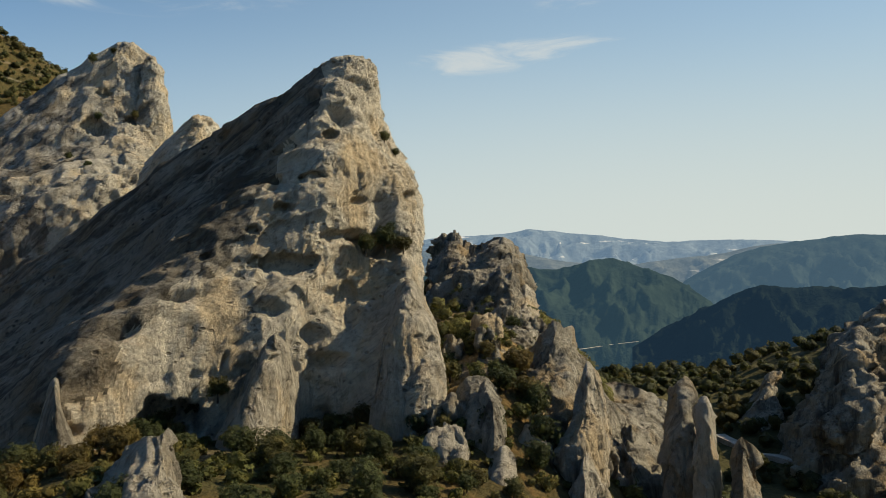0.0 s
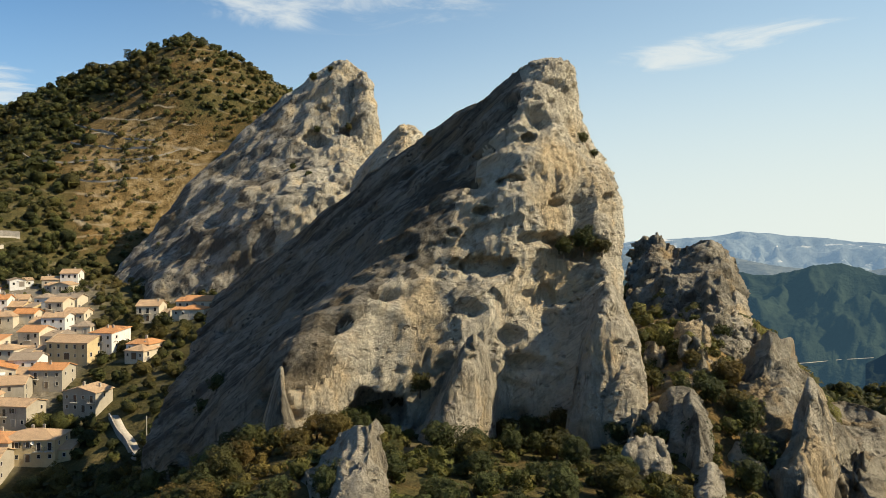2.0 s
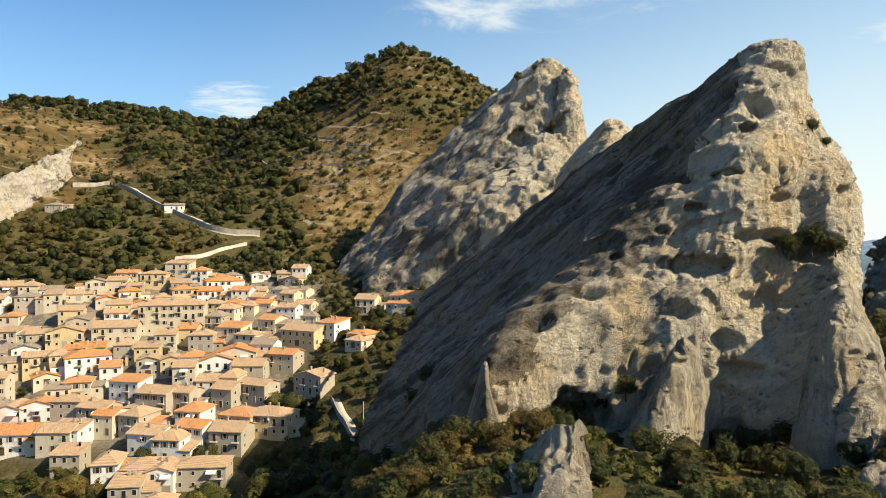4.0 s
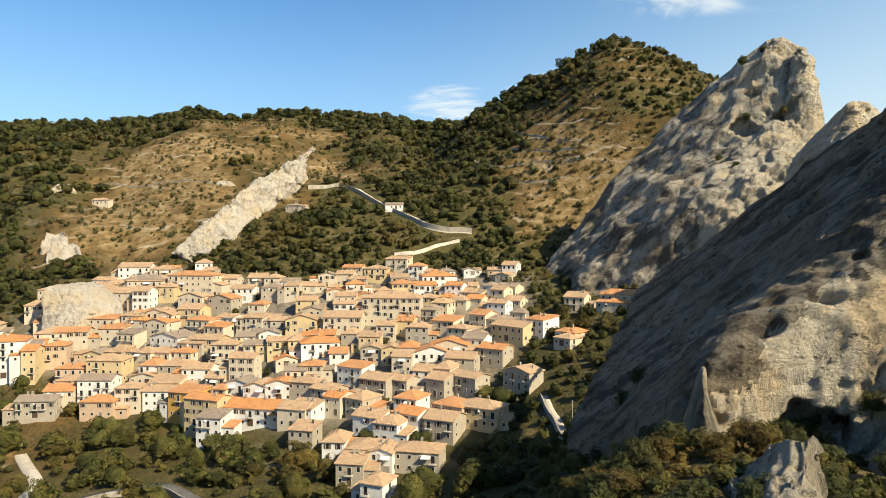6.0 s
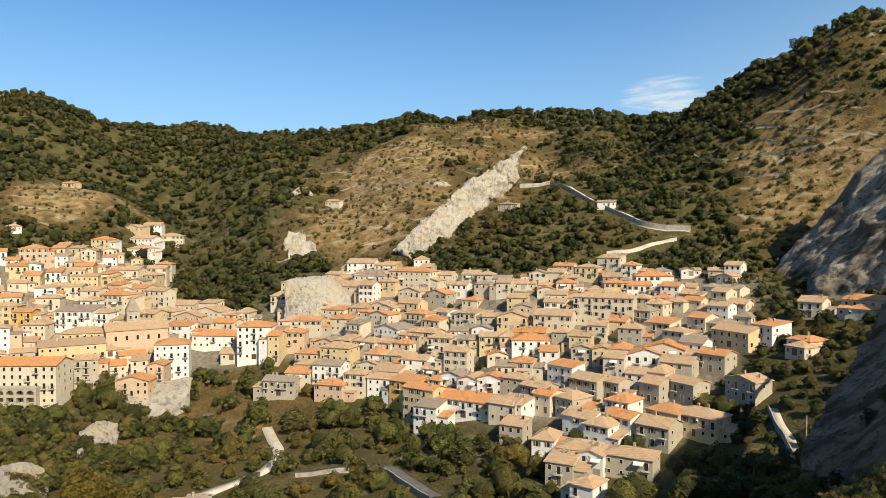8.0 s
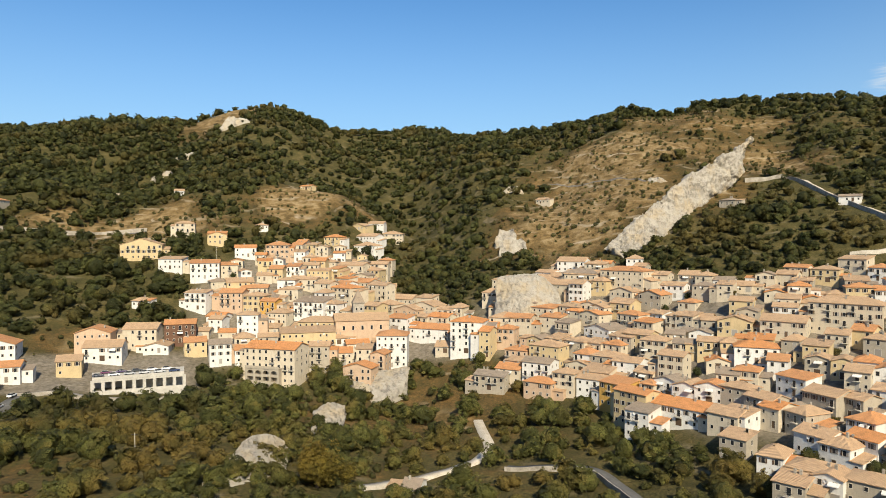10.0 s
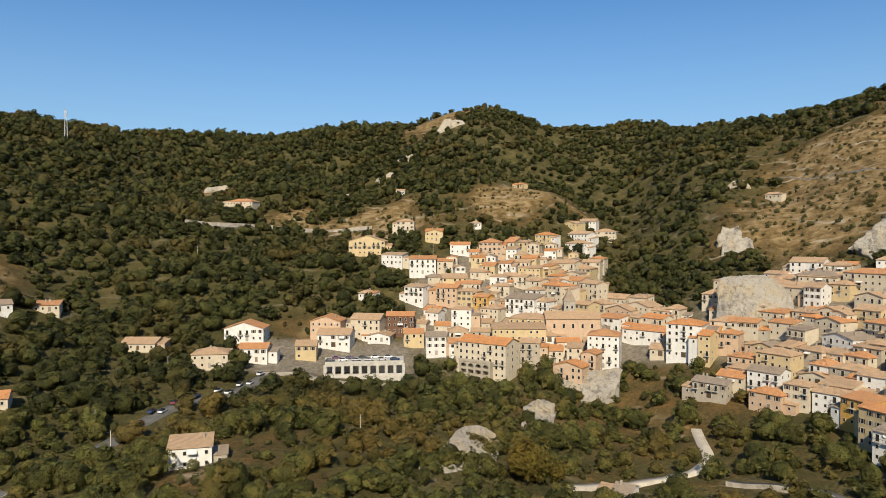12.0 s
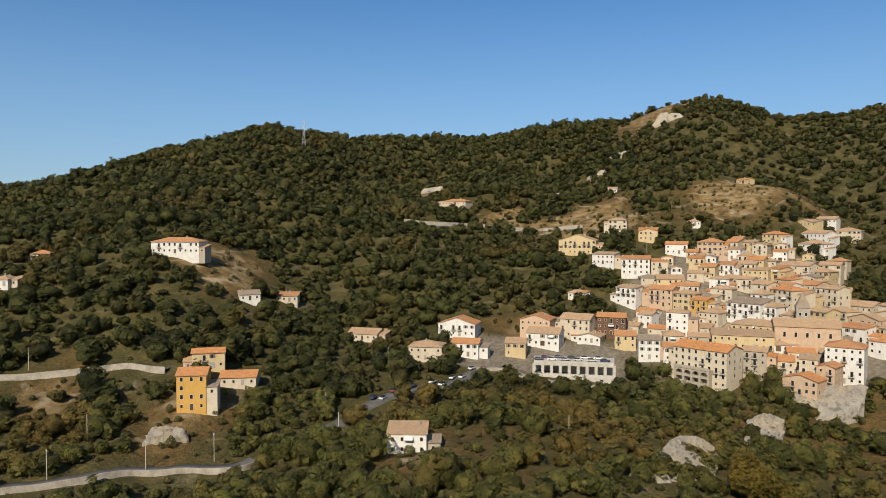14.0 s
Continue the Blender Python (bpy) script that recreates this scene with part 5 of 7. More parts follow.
def core_points(rng, flat=0.75, lift=0.55, size=0.62, around=7, up=5):
    """A lumpy dark heart for a crown, so that it is not see-through."""
    u, v = np.meshgrid(np.linspace(0, 2 * np.pi, around, endpoint=False), np.linspace(0.12, np.pi - 0.25, up))
    p = np.stack([np.cos(u) * np.sin(v), np.sin(u) * np.sin(v), np.cos(v)], -1).reshape(-1, 3)
    p = p * (size * (1 + 0.6 * fbm(p * 1.9 + rng.uniform(0, 50), 2)))[:, None] * (1, 1, flat) + (0, 0, lift)
    return p, grid_faces(up, around, True)


def joined(pieces):
    v, f, n = [], [], 0
    for a, b in pieces:
        v.append(a)
        f.append(b + n)
        n += len(a)
    return np.concatenate(v), np.concatenate(f)


def forest(name, places, radius, material, label, seed, clumps, leaves, leaf, flat=0.8):
    """Many crowns as one mesh of woods: places as an array of x, y, z, radius as an array."""
    if not len(places):
        return
    rng = np.random.RandomState(seed)
    forms = [joined([core_points(rng, flat, 0.55, 0.70, *((7, 5) if leaves > 20 else (6, 4) if leaves > 10 else (5, 4)))] + [crown_points(rng, clumps, leaves, flat, 0.55, leaf)]) for _ in range(6)]
    verts, faces, n = [], [], 0
    kind = rng.randint(0, 6, len(places))
    for k, (v, f) in enumerate(forms):
        pick = np.where(kind == k)[0]
        if not len(pick):
            continue
        a = rng.uniform(0, 2 * np.pi, len(pick))
        ca, sa = np.cos(a)[:, None], np.sin(a)[:, None]
        tall = rng.uniform(0.8, 1.25, (len(pick), 1))
        w = np.stack([v[:, 0] * ca - v[:, 1] * sa, v[:, 0] * sa + v[:, 1] * ca, v[:, 2] * tall], -1) * radius[pick][:, None, None] + places[pick][:, None]
        verts.append(w.reshape(-1, 3))
        faces.append((f[None] + (np.arange(len(pick)) * len(v))[:, None, None] + n).reshape(-1, 4))
        n += w.shape[0] * w.shape[1]
    me = mesh_from(name, np.concatenate(verts), np.concatenate(faces))
    me.materials.append(material)
    tagged(new(name, me), label, "woods", kind="stuff")


def scatter(seed, b0, b1, r0, r1, gap):
    """Jittered places between two bearings and two distances, about gap apart."""
    rng = np.random.RandomState(seed)
    r0, r1 = metres(r0), metres(r1)
    area = 0.5 * (r1 ** 2 - r0 ** 2) * radians(b1 - b0)
    n = int(area / gap ** 2)
    r = np.sqrt(rng.uniform(r0 ** 2, r1 ** 2, n))
    a = np.radians(rng.uniform(b0, b1, n))
    x, y = -r * np.sin(a), r * np.cos(a)
    cell, seen, keep = gap * 0.8, set(), np.zeros(n, bool)
    for i, c in enumerate(zip((x // cell).astype(int), (y // cell).astype(int))):
        if c not in seen:
            seen.add(c)
            keep[i] = True
    return x[keep], y[keep], rng


ROADS = []


def near_road(x, y, gap, seen=False):
    """Whether places lie within gap of a road; seen: only the roads that stay open to view."""
    hit = np.zeros(len(x), bool)
    for line, width, clear_view in ROADS:
        if seen and not clear_view:
            continue
        for p in line[::2]:
            hit |= (x - p[0]) ** 2 + (y - p[1]) ** 2 < (gap + width / 2) ** 2
    return hit


def woods_share(x, y):
    """How closely trees stand, 0 to 1."""
    r, b = far_off(x, y), bearing_of(x, y)
    d = dryness(x, y)
    p = np.stack([x, y, 0 * x], -1)
    n = fbm(p / 55.0, 4, 0.55, 31)
    v = 0.92 - 1.35 * smooth_step(d, 0.25, 0.75) + 0.85 * n
    v = np.where((b > 103) & (r > 240), v + 0.25, v)
    crest = smooth_step(r / np.interp(b, *CREST_AT.T), 0.86, 0.97)
    v = v + 0.6 * crest * (b > 15) + 0.5 * blob(b, r, 44, 350, 6, 60) + 0.3 * blob(b, r, 33, 360, 5, 30)
    v = v + 0.45 * blob(b, r, 83, 310, 4, 45) + 0.5 * blob(b, r, 62, 285, 3.5, 22) + 0.35 * blob(b, r, 47, 283, 5, 10) + 0.3 * blob(b, r, 56, 292, 3, 18)
    v = np.where(in_town(x, y) > 0.3, -1, v)
    return v


def clear_of_houses(x, y, gap):
    ok = np.ones(len(x), bool)
    for b, r, w, *_ in HOUSES:
        c = at(b, r)
        ok &= (x - c[0]) ** 2 + (y - c[1]) ** 2 > (w * 0.6 + gap) ** 2
    return ok


def plant(name, seed, area, gap, size, material, label, shape, share, bias=0.0):
    x, y, rng = scatter(seed, *area, gap)
    keep = rng.uniform(size=len(x)) < share(x, y) + bias
    x, y = x[keep], y[keep]
    out = 1 + 1.6 * size[1] / np.hypot(x, y)
    ok = clear_of_houses(x, y, size[1] * 0.5) & ~near_road(x, y, size[1] * 0.45) & ~near_road(x * out, y * out, size[1] * 0.3, True)
    x, y = x[ok], y[ok]
    radius = rng.uniform(*size, len(x)) * rng.choice([0.75, 1.0, 1.0, 1.25], len(x))
    places = np.stack([x, y, ground_z(x, y) + radius * 0.12 - 0.2], -1)
    forest(name, places, radius, material, label, seed + 1, *shape)
    return len(x)


# ---- roads ----
asphalt = Mat("asphalt", 0.9, 0.3)
ASPHALT = asphalt.color(asphalt.ramp(asphalt.mix(0.5, asphalt.noise(0.3, 5), asphalt.noise(4.0, 4)), (0.35, (0.07, 0.068, 0.065)), (0.65, (0.15, 0.145, 0.135)))).m
gravel = Mat("pale_gravel", 0.95, 0.2)
GRAVEL = gravel.color(gravel.ramp(gravel.mix(0.5, gravel.noise(0.25, 5), gravel.noise(2.5, 5)), (0.35, (0.30, 0.26, 0.20)), (0.65, (0.55, 0.50, 0.42)))).m
masonry = Mat("stone_masonry", 0.95, 0.2)
MASONRY = masonry.color(masonry.ramp(masonry.mix(0.5, masonry.noise(0.4, 5), masonry.noise(3.0, 5, 0.7)), (0.35, (0.20, 0.175, 0.14)), (0.65, (0.44, 0.40, 0.34)))).bump(masonry.noise(3.0, 5, 0.7), 0.7, 0.12).m


def road(name, line, width, material, label, wall=0.0):
    """A strip that lies on the ground along (bearing, distance) points; wall: the height of the parapet on its valley side."""
    mid = curve(np.array([at(*p) for p in line]), 24 * (len(line) - 1))
    ROADS.append((mid, width, name != "road_cars"))
    go = np.gradient(mid, axis=0)
    side = np.stack([-go[:, 1], go[:, 0], 0 * go[:, 0]], 1)
    side /= np.linalg.norm(side, axis=1, keepdims=True)
    z = ground_z(mid[:, 0], mid[:, 1], True)
    z = np.convolve(np.pad(z, 4, mode="edge"), np.ones(9) / 9, "valid") + 0.55
    rows = []
    for off, dz in ((-width / 2 - 0.6, -2.5), (-width / 2, 0), (width / 2, 0), (width / 2 + 0.6, -2.5)):
        p = mid + side * off
        p[:, 2] = z + dz
        rows.append(p)
    structure(name, mesh_from(name, np.array(rows).reshape(-1, 3), grid_faces(4, len(mid))), material, label, "road")
    if wall:
        inner = mid[len(mid) // 2]
        sign = 1 if np.linalg.norm(inner + side[len(mid) // 2] * 2) < np.linalg.norm(inner) else -1
        ring = []
        for off, dz in ((0.05, -1.6), (0.05, wall), (0.40, wall), (0.40, -1.6)):
            p = mid + side * sign * (width / 2 + off)
            p[:, 2] = z + dz
            ring.append(p)
        structure("road_wall", mesh_from("road_wall", np.array(ring).reshape(-1, 3), grid_faces(4, len(mid)), False), MASONRY, "low pale stone parapet along the road", "wall")


ROAD_LINES = [
    ("road_track", [(90.5, 192), (88.0, 204), (84.9, 215), (81.7, 225), (80.1, 230), (79.0, 245), (79.4, 258), (79.9, 272)], 3.4, GRAVEL, "pale gravel track in the gully", 0),
    ("road_lane", [(77.6, 224), (73.7, 220), (70.6, 216), (68.3, 200), (66.5, 188)], 4.0, ASPHALT, "narrow grey lane between trees", 0.8),
    ("road_lower", [(148.8, 214), (146.1, 212), (143.2, 212), (140.2, 214), (136.6, 211), (133.3, 208), (131.6, 212)], 5.0, ASPHALT, "grey road with a pale parapet below the yellow house", 0.8),
    ("road_middle", [(148.7, 298), (146.0, 294), (143.5, 290), (141.3, 290), (137.8, 280)], 5.0, ASPHALT, "lane with a long pale wall in the woods", 1.0),
    ("road_upper", [(119.8, 529), (116.9, 536), (113.9, 552), (111.1, 538), (108.2, 550), (105.3, 542)], 7.5, ASPHALT, "road with pale concrete parapet above the woods", 1.2),
    ("road_hill", [(59.8, 503), (57.0, 508), (55.2, 486), (52.5, 451), (49.8, 424), (46.6, 419)], 5.0, GRAVEL, "hill road with a stone wall", 1.2),
    ("road_bend", [(52.9, 400), (51.1, 400), (49.3, 407), (47.7, 410)], 3.2, GRAVEL, "pale lane above the houses", 0),
    ("road_cars", [(126.8, 230), (124.1, 244), (121.3, 261), (119.0, 271), (115.8, 280), (113.5, 299)], 5.5, ASPHALT, "grey street with parked cars under the trees", 0),
    ("road_ramp", [(40.8, 226), (40.3, 214), (39.6, 204), (38.9, 188)], 2.2, GRAVEL, "pale concrete ramp beside the rock", 0.8),
    ("road_deck", [(114.5, 300), (111.8, 302), (109.0, 297), (106.0, 294), (103.4, 297), (101.8, 303)], 4.5, GRAVEL, "pale lane that curves below the parking deck", 0.8),
    ("road_east", [(-21.3, 272), (-23.6, 256), (-26.3, 250), (-28.8, 246), (-32.1, 244)], 5.0, GRAVEL, "pale road below the shaded rock wall", 0.6),
]
for spec in ROAD_LINES:
    road(*spec)


def terrace_wall(line):
    """A dry stone wall that holds an old field terrace, along (bearing, distance) points."""
    mid = curve(np.array([at(*p) for p in line]), 30 * (len(line) - 1))
    go = np.gradient(mid, axis=0)
    side = np.stack([-go[:, 1], go[:, 0], 0 * go[:, 0]], 1)
    side /= np.linalg.norm(side, axis=1, keepdims=True)
    z = ground_z(mid[:, 0], mid[:, 1]) + 0.5 * fbm(mid / 5.0, 3, 0.5, 44)
    ring = []
    for off, dz in ((-0.4, -2.0), (-0.3, 0.75), (0.3, 0.75), (0.4, -2.0)):
        p = mid + side * off
        p[:, 2] = z + dz
        ring.append(p)
    structure("terrace_wall", mesh_from("terrace_wall", np.array(ring).reshape(-1, 3), grid_faces(4, len(mid)), False), MASONRY, "tumbled dry stone wall of an old field terrace", "wall")


for line in ([(43.5, 531), (41.3, 504), (38.7, 482), (37.4, 479)],
             [(48.9, 555), (45.7, 500), (41.7, 483), (38.7, 469), (36.2, 468)],
             [(43.5, 508), (40.8, 488), (38.3, 474)],
             [(44.1, 477), (41.7, 463), (39.1, 458)],
             [(74.3, 608), (70.2, 558), (66.8, 522)]):
    terrace_wall(line)


# ---- houses ----
def plaster(name, c):
    m = Mat(name, 0.9, 0.2)
    v = m.mix(0.5, m.noise(0.45, 5, 0.6), m.noise(2.5, 5, 0.7))
    base = m.ramp(v, (0.30, tuple(x * 0.72 for x in c)), (0.52, c), (0.75, tuple(min(0.9, x * 1.08) for x in c)))
    streak = m.noise(1.0, 4, 0.6, m.coords((1.2, 1.2, 0.12)))
    base = m.mix(m.math("MULTIPLY", m.grey(streak, 0.55, 0.75), 0.4), base, tuple(x * 0.55 for x in c))
    base = m.mix(m.math("MULTIPLY", m.chance(), 0.22), base, tuple(x * 0.6 for x in c))
    m.color(base)
    m.bump(m.noise(5.0, 4), 0.3, 0.03)
    return m.m


def tiles(name, c):
    m = Mat(name, 0.88, 0.25)
    v = m.mix(0.5, m.noise(0.7, 4, 0.6), m.noise(5.0, 3, 0.7))
    base = m.ramp(v, (0.28, tuple(x * 0.55 for x in c)), (0.5, c), (0.72, tuple(min(0.9, x * 1.25) for x in c)))
    base = m.mix(m.math("MULTIPLY", m.chance(), 0.35), base, (0.42, 0.30, 0.19))
    w = m.n.new("ShaderNodeTexWave")
    w.inputs["Scale"].default_value = 1.3
    w.inputs["Distortion"].default_value = 0.6
    m.put(m.coords(local=True), w.inputs["Vector"])
    base = m.mix(m.math("MULTIPLY", w.outputs["Fac"], 0.30), base, tuple(x * 0.4 for x in c))
    m.color(base)
    m.bump(w.outputs["Fac"], 0.9, 0.12)
    return m.m


WALLS = {"w": plaster("white_plaster", (0.651, 0.634, 0.598)), "c": plaster("cream_plaster", (0.535, 0.465, 0.355)), "y": plaster("yellow_plaster", (0.528, 0.414, 0.238)),
         "g": plaster("bare_stone_plaster", (0.375, 0.330, 0.260)), "p": plaster("peach_plaster", (0.510, 0.370, 0.255)), "o": plaster("ochre_plaster", (0.546, 0.326, 0.088)),
         "b": plaster("brown_timber_render", (0.141, 0.079, 0.053))}
WALL_WORDS = {"w": "white plastered", "c": "cream plastered", "y": "pale yellow plastered", "g": "bare stone", "p": "peach plastered", "o": "ochre yellow", "b": "dark brown timbered"}
ROOFS = {"o": tiles("orange_tile", (0.64, 0.29, 0.11)), "t": tiles("weathered_tile", (0.56, 0.375, 0.225)), "s": tiles("grey_tile", (0.34, 0.275, 0.21))}
ROOF_WORDS = {"o": "bright orange tile roof", "t": "weathered tan tile roof", "s": "faded grey tile roof"}
glass = Mat("dark_window_glass", 0.12, 0.5)
GLASS = glass.color((0.02, 0.022, 0.026)).m
shutter = Mat("shutter_paint", 0.7, 0.3)
SHUTTER = shutter.color(shutter.ramp(shutter.chance(), (0.2, (0.07, 0.045, 0.028)), (0.5, (0.13, 0.085, 0.05)), (0.8, (0.30, 0.28, 0.25)))).m
trim = Mat("stone_trim", 0.85, 0.25)
TRIM = trim.color(trim.ramp(trim.noise(3.0), (0.3, (0.36, 0.33, 0.28)), (0.7, (0.55, 0.51, 0.44)))).m
iron = Mat("black_iron", 0.5, 0.5)
IRON = iron.color((0.03, 0.03, 0.032)).m


def boxes(name, items):
    """One mesh out of boxes (x0, y0, z0, x1, y1, z1, material index)."""
    v, f, mats = [], [], []
    for x0, y0, z0, x1, y1, z1, k in items:
        n = len(v)
        v += [(x0, y0, z0), (x1, y0, z0), (x1, y1, z0), (x0, y1, z0), (x0, y0, z1), (x1, y0, z1), (x1, y1, z1), (x0, y1, z1)]
        f += [(n, n + 3, n + 2, n + 1), (n + 4, n + 5, n + 6, n + 7), (n, n + 1, n + 5, n + 4), (n + 1, n + 2, n + 6, n + 5), (n + 2, n + 3, n + 7, n + 6), (n + 3, n, n + 4, n + 7)]
        mats += [k] * 6
    me = mesh_from(name, v, f, False)
    me.polygons.foreach_set("material_index", np.array(mats, np.int32))
    return me


def window_mesh(w, h):
    """A window facing -y: a stone surround around a recessed dark pane, one piece."""
    x, X, t = w / 2, w / 2 + 0.11, 0.12
    v = []
    for a, z0, z1, y in ((X, -t, h + t, 0.02), (X, -t, h + t, -0.08), (x, 0, h, -0.08), (x, 0, h, -0.012)):
        v += [(-a, y, z0), (a, y, z0), (a, y, z1), (-a, y, z1)]
    f = [(4 * r + i, 4 * r + (i + 1) % 4, 4 * r + 4 + (i + 1) % 4, 4 * r + 4 + i) for r in range(3) for i in range(4)] + [(12, 13, 14, 15)]
    me = mesh_from("window", v, f, False)
    me.polygons.foreach_set("material_index", np.array([0] * 12 + [1], np.int32))
    me.materials.append(TRIM)
    me.materials.append(GLASS)
    return me


def door_mesh(w, h):
    me = boxes("door", [(-w / 2, -0.04, 0, w / 2, 0.02, h, 0), (-w / 2 - 0.14, -0.09, 0, -w / 2, 0.02, h + 0.14, 1), (w / 2, -0.09, 0, w / 2 + 0.14, 0.02, h + 0.14, 1), (-w / 2, -0.09, h, w / 2, 0.02, h + 0.14, 1)])
    me.materials.append(SHUTTER)
    me.materials.append(TRIM)
    return me


def balcony_mesh(w):
    me = boxes("balcony", [(-w / 2, -1.0, -0.16, w / 2, 0.0, 0.0, 0), (-w / 2 + 0.2, -0.5, -0.4, -w / 2 + 0.35, 0.0, -0.16, 0), (w / 2 - 0.35, -0.5, -0.4, w / 2 - 0.2, 0.0, -0.16, 0)])
    me.materials.append(TRIM)
    n = int(w / 0.22)
    bars = [(-w / 2 + 0.04 + i * (w - 0.1) / n, -0.97, 0, -w / 2 + 0.065 + i * (w - 0.1) / n, -0.945, 0.95, 0) for i in range(n + 1)]
    bars += [(-w / 2, -0.98, 0.95, w / 2, -0.93, 1.0, 0), (-w / 2, -0.98, 0.95, -w / 2 + 0.05, 0, 1.0, 0), (w / 2 - 0.05, -0.98, 0.95, w / 2, 0, 1.0, 0)]
    rail = boxes("railing", bars)
    rail.materials.append(IRON)
    return me, rail


WINDOWS = [window_mesh(0.9, 1.35), window_mesh(0.9, 1.4), window_mesh(0.75, 1.0), window_mesh(1.0, 2.0)]
LEAVES = boxes("shutter", [(-0.22, -0.10, 0, 0.22, -0.045, 1.4, 0)])
LEAVES.materials.append(SHUTTER)
DOORS = [door_mesh(1.1, 2.1), door_mesh(2.0, 2.3)]
BALCONIES = [balcony_mesh(2.2), balcony_mesh(3.6)]
CHIMNEY = boxes("chimney", [(-0.3, -0.25, -0.8, 0.3, 0.25, 0.9, 0), (-0.38, -0.33, 0.9, 0.38, 0.33, 1.0, 0), (-0.25, -0.2, 1.0, 0.25, 0.2, 1.18, 0)])
CHIMNEY.materials.append(MASONRY)


def dish_mesh():
    v, f = [(0, 0.12, 0)], []
    for i in range(10):
        a = i * math.tau / 10
        v += [(0.28 * math.cos(a), 0.08, 0.28 * math.sin(a)), (0.5 * math.cos(a), -0.05, 0.5 * math.sin(a))]
    for i in range(10):
        j = (i + 1) % 10
        f += [(0, 1 + 2 * i, 1 + 2 * j, 1 + 2 * j), (1 + 2 * i, 2 + 2 * i, 2 + 2 * j, 1 + 2 * j)]
    me = bpy.data.meshes.new("satellite_dish")
    me.from_pydata(v, [], [q if len(set(q)) == 4 else q[:3] for q in f])
    me.materials.append(WALLS["w"])
    return me


DISH = dish_mesh()
AWNING = bpy.data.meshes.new("awning")
AWNING.from_pydata([(-1.3, 0, 0), (1.3, 0, 0), (1.3, -1.3, -0.55), (-1.3, -1.3, -0.55), (1.3, -1.3, -0.8), (-1.3, -1.3, -0.8), (-1.3, 0, -0.06), (1.3, 0, -0.06)], [], [(0, 3, 2, 1), (3, 5, 4, 2), (6, 7, 4, 5), (0, 6, 5, 3), (1, 2, 4, 7), (0, 1, 7, 6)])
AWNING.materials.append(WALLS["w"])


def wall_mesh(w, d, h, kind, rise, deep=5.0):
    x, y = w / 2, d / 2
    v = [(-x, -y, -deep), (x, -y, -deep), (x, y, -deep), (-x, y, -deep), (-x, -y, h), (x, -y, h), (x, y, h), (-x, y, h)]
    f = [(0, 1, 5, 4), (1, 2, 6, 5), (2, 3, 7, 6), (3, 0, 4, 7), (0, 3, 2, 1), (4, 5, 6, 7)]
    me = bpy.data.meshes.new("wall")
    if kind == "gable_side":
        v += [(-x, 0, h + rise), (x, 0, h + rise)]
        f[5:] = [(4, 7, 8), (5, 9, 6), (4, 8, 9, 5), (7, 6, 9, 8)]
    elif kind == "gable_front":
        v += [(0, -y, h + rise), (0, y, h + rise)]
        f[5:] = [(4, 5, 8), (6, 7, 9), (5, 6, 9, 8), (4, 8, 9, 7)]
    elif kind == "shed":
        v[6], v[7] = (x, y, h + rise), (-x, y, h + rise)
    me.from_pydata(v, [], f)
    return me


def roof_mesh(w, d, h, kind, rise, eave=0.42, thick=0.2):
    """A tiled roof with eaves and thickness; small waves along the eaves' line."""
    x, y = w / 2 + eave, d / 2 + eave
    if kind == "gable_side":
        k = rise / (d / 2)
        low, top = h - eave * k, h + rise
        a, b = [(-x, -y, low), (x, -y, low), (x, 0, top), (-x, 0, top)], [(-x, 0, top), (x, 0, top), (x, y, low), (-x, y, low)]
        planes = [a, b]
    elif kind == "gable_front":
        k = rise / (w / 2)
        low, top = h - eave * k, h + rise
        planes = [[(-x, -y, low), (0, -y, top), (0, y, top), (-x, y, low)], [(0, -y, top), (x, -y, low), (x, y, low), (0, y, top)]]
    elif kind == "shed":
        k = rise / d
        planes = [[(-x, -y, h - eave * k), (x, -y, h - eave * k), (x, y, h + rise + eave * k), (-x, y, h + rise + eave * k)]]
    else:
        m = max(0.3, (w - d) / 2)
        k = rise / (d / 2)
        low, top = h - eave * k, h + rise
        n = max(0.0, (d - w) / 2)
        planes = [[(-x, -y, low), (x, -y, low), (m, -n, top), (-m, -n, top)], [(x, y, low), (-x, y, low), (-m, n, top), (m, n, top)],
                  [(x, -y, low), (x, y, low), (m, n, top), (m, -n, top)], [(-x, y, low), (-x, -y, low), (-m, -n, top), (-m, n, top)]]
    v, f = [], []
    for p in planes:
        i = len(v)
        v += [(a, b, c + 0.05) for a, b, c in p] + [(a, b, c + 0.05 + thick) for a, b, c in p]
        f += [(i + 4, i + 5, i + 6, i + 7), (i + 3, i + 2, i + 1, i), (i, i + 1, i + 5, i + 4), (i + 1, i + 2, i + 6, i + 5), (i + 2, i + 3, i + 7, i + 6), (i + 3, i, i + 4, i + 7)]
    if kind in ("gable_side", "hip"):
        i, m = len(v), (w / 2 + eave if kind == "gable_side" else max(0.3, (w - d) / 2))
        t = h + rise + 0.05 + thick
        v += [(-m, -0.16, t - 0.06), (m, -0.16, t - 0.06), (m, 0.16, t - 0.06), (-m, 0.16, t - 0.06), (-m, 0, t + 0.12), (m, 0, t + 0.12)]
        f += [(i, i + 1, i + 5, i + 4), (i + 2, i + 3, i + 4, i + 5), (i, i + 4, i + 3), (i + 1, i + 2, i + 5)]
    me = bpy.data.meshes.new("roof")
    me.from_pydata(v, [], f)
    return me


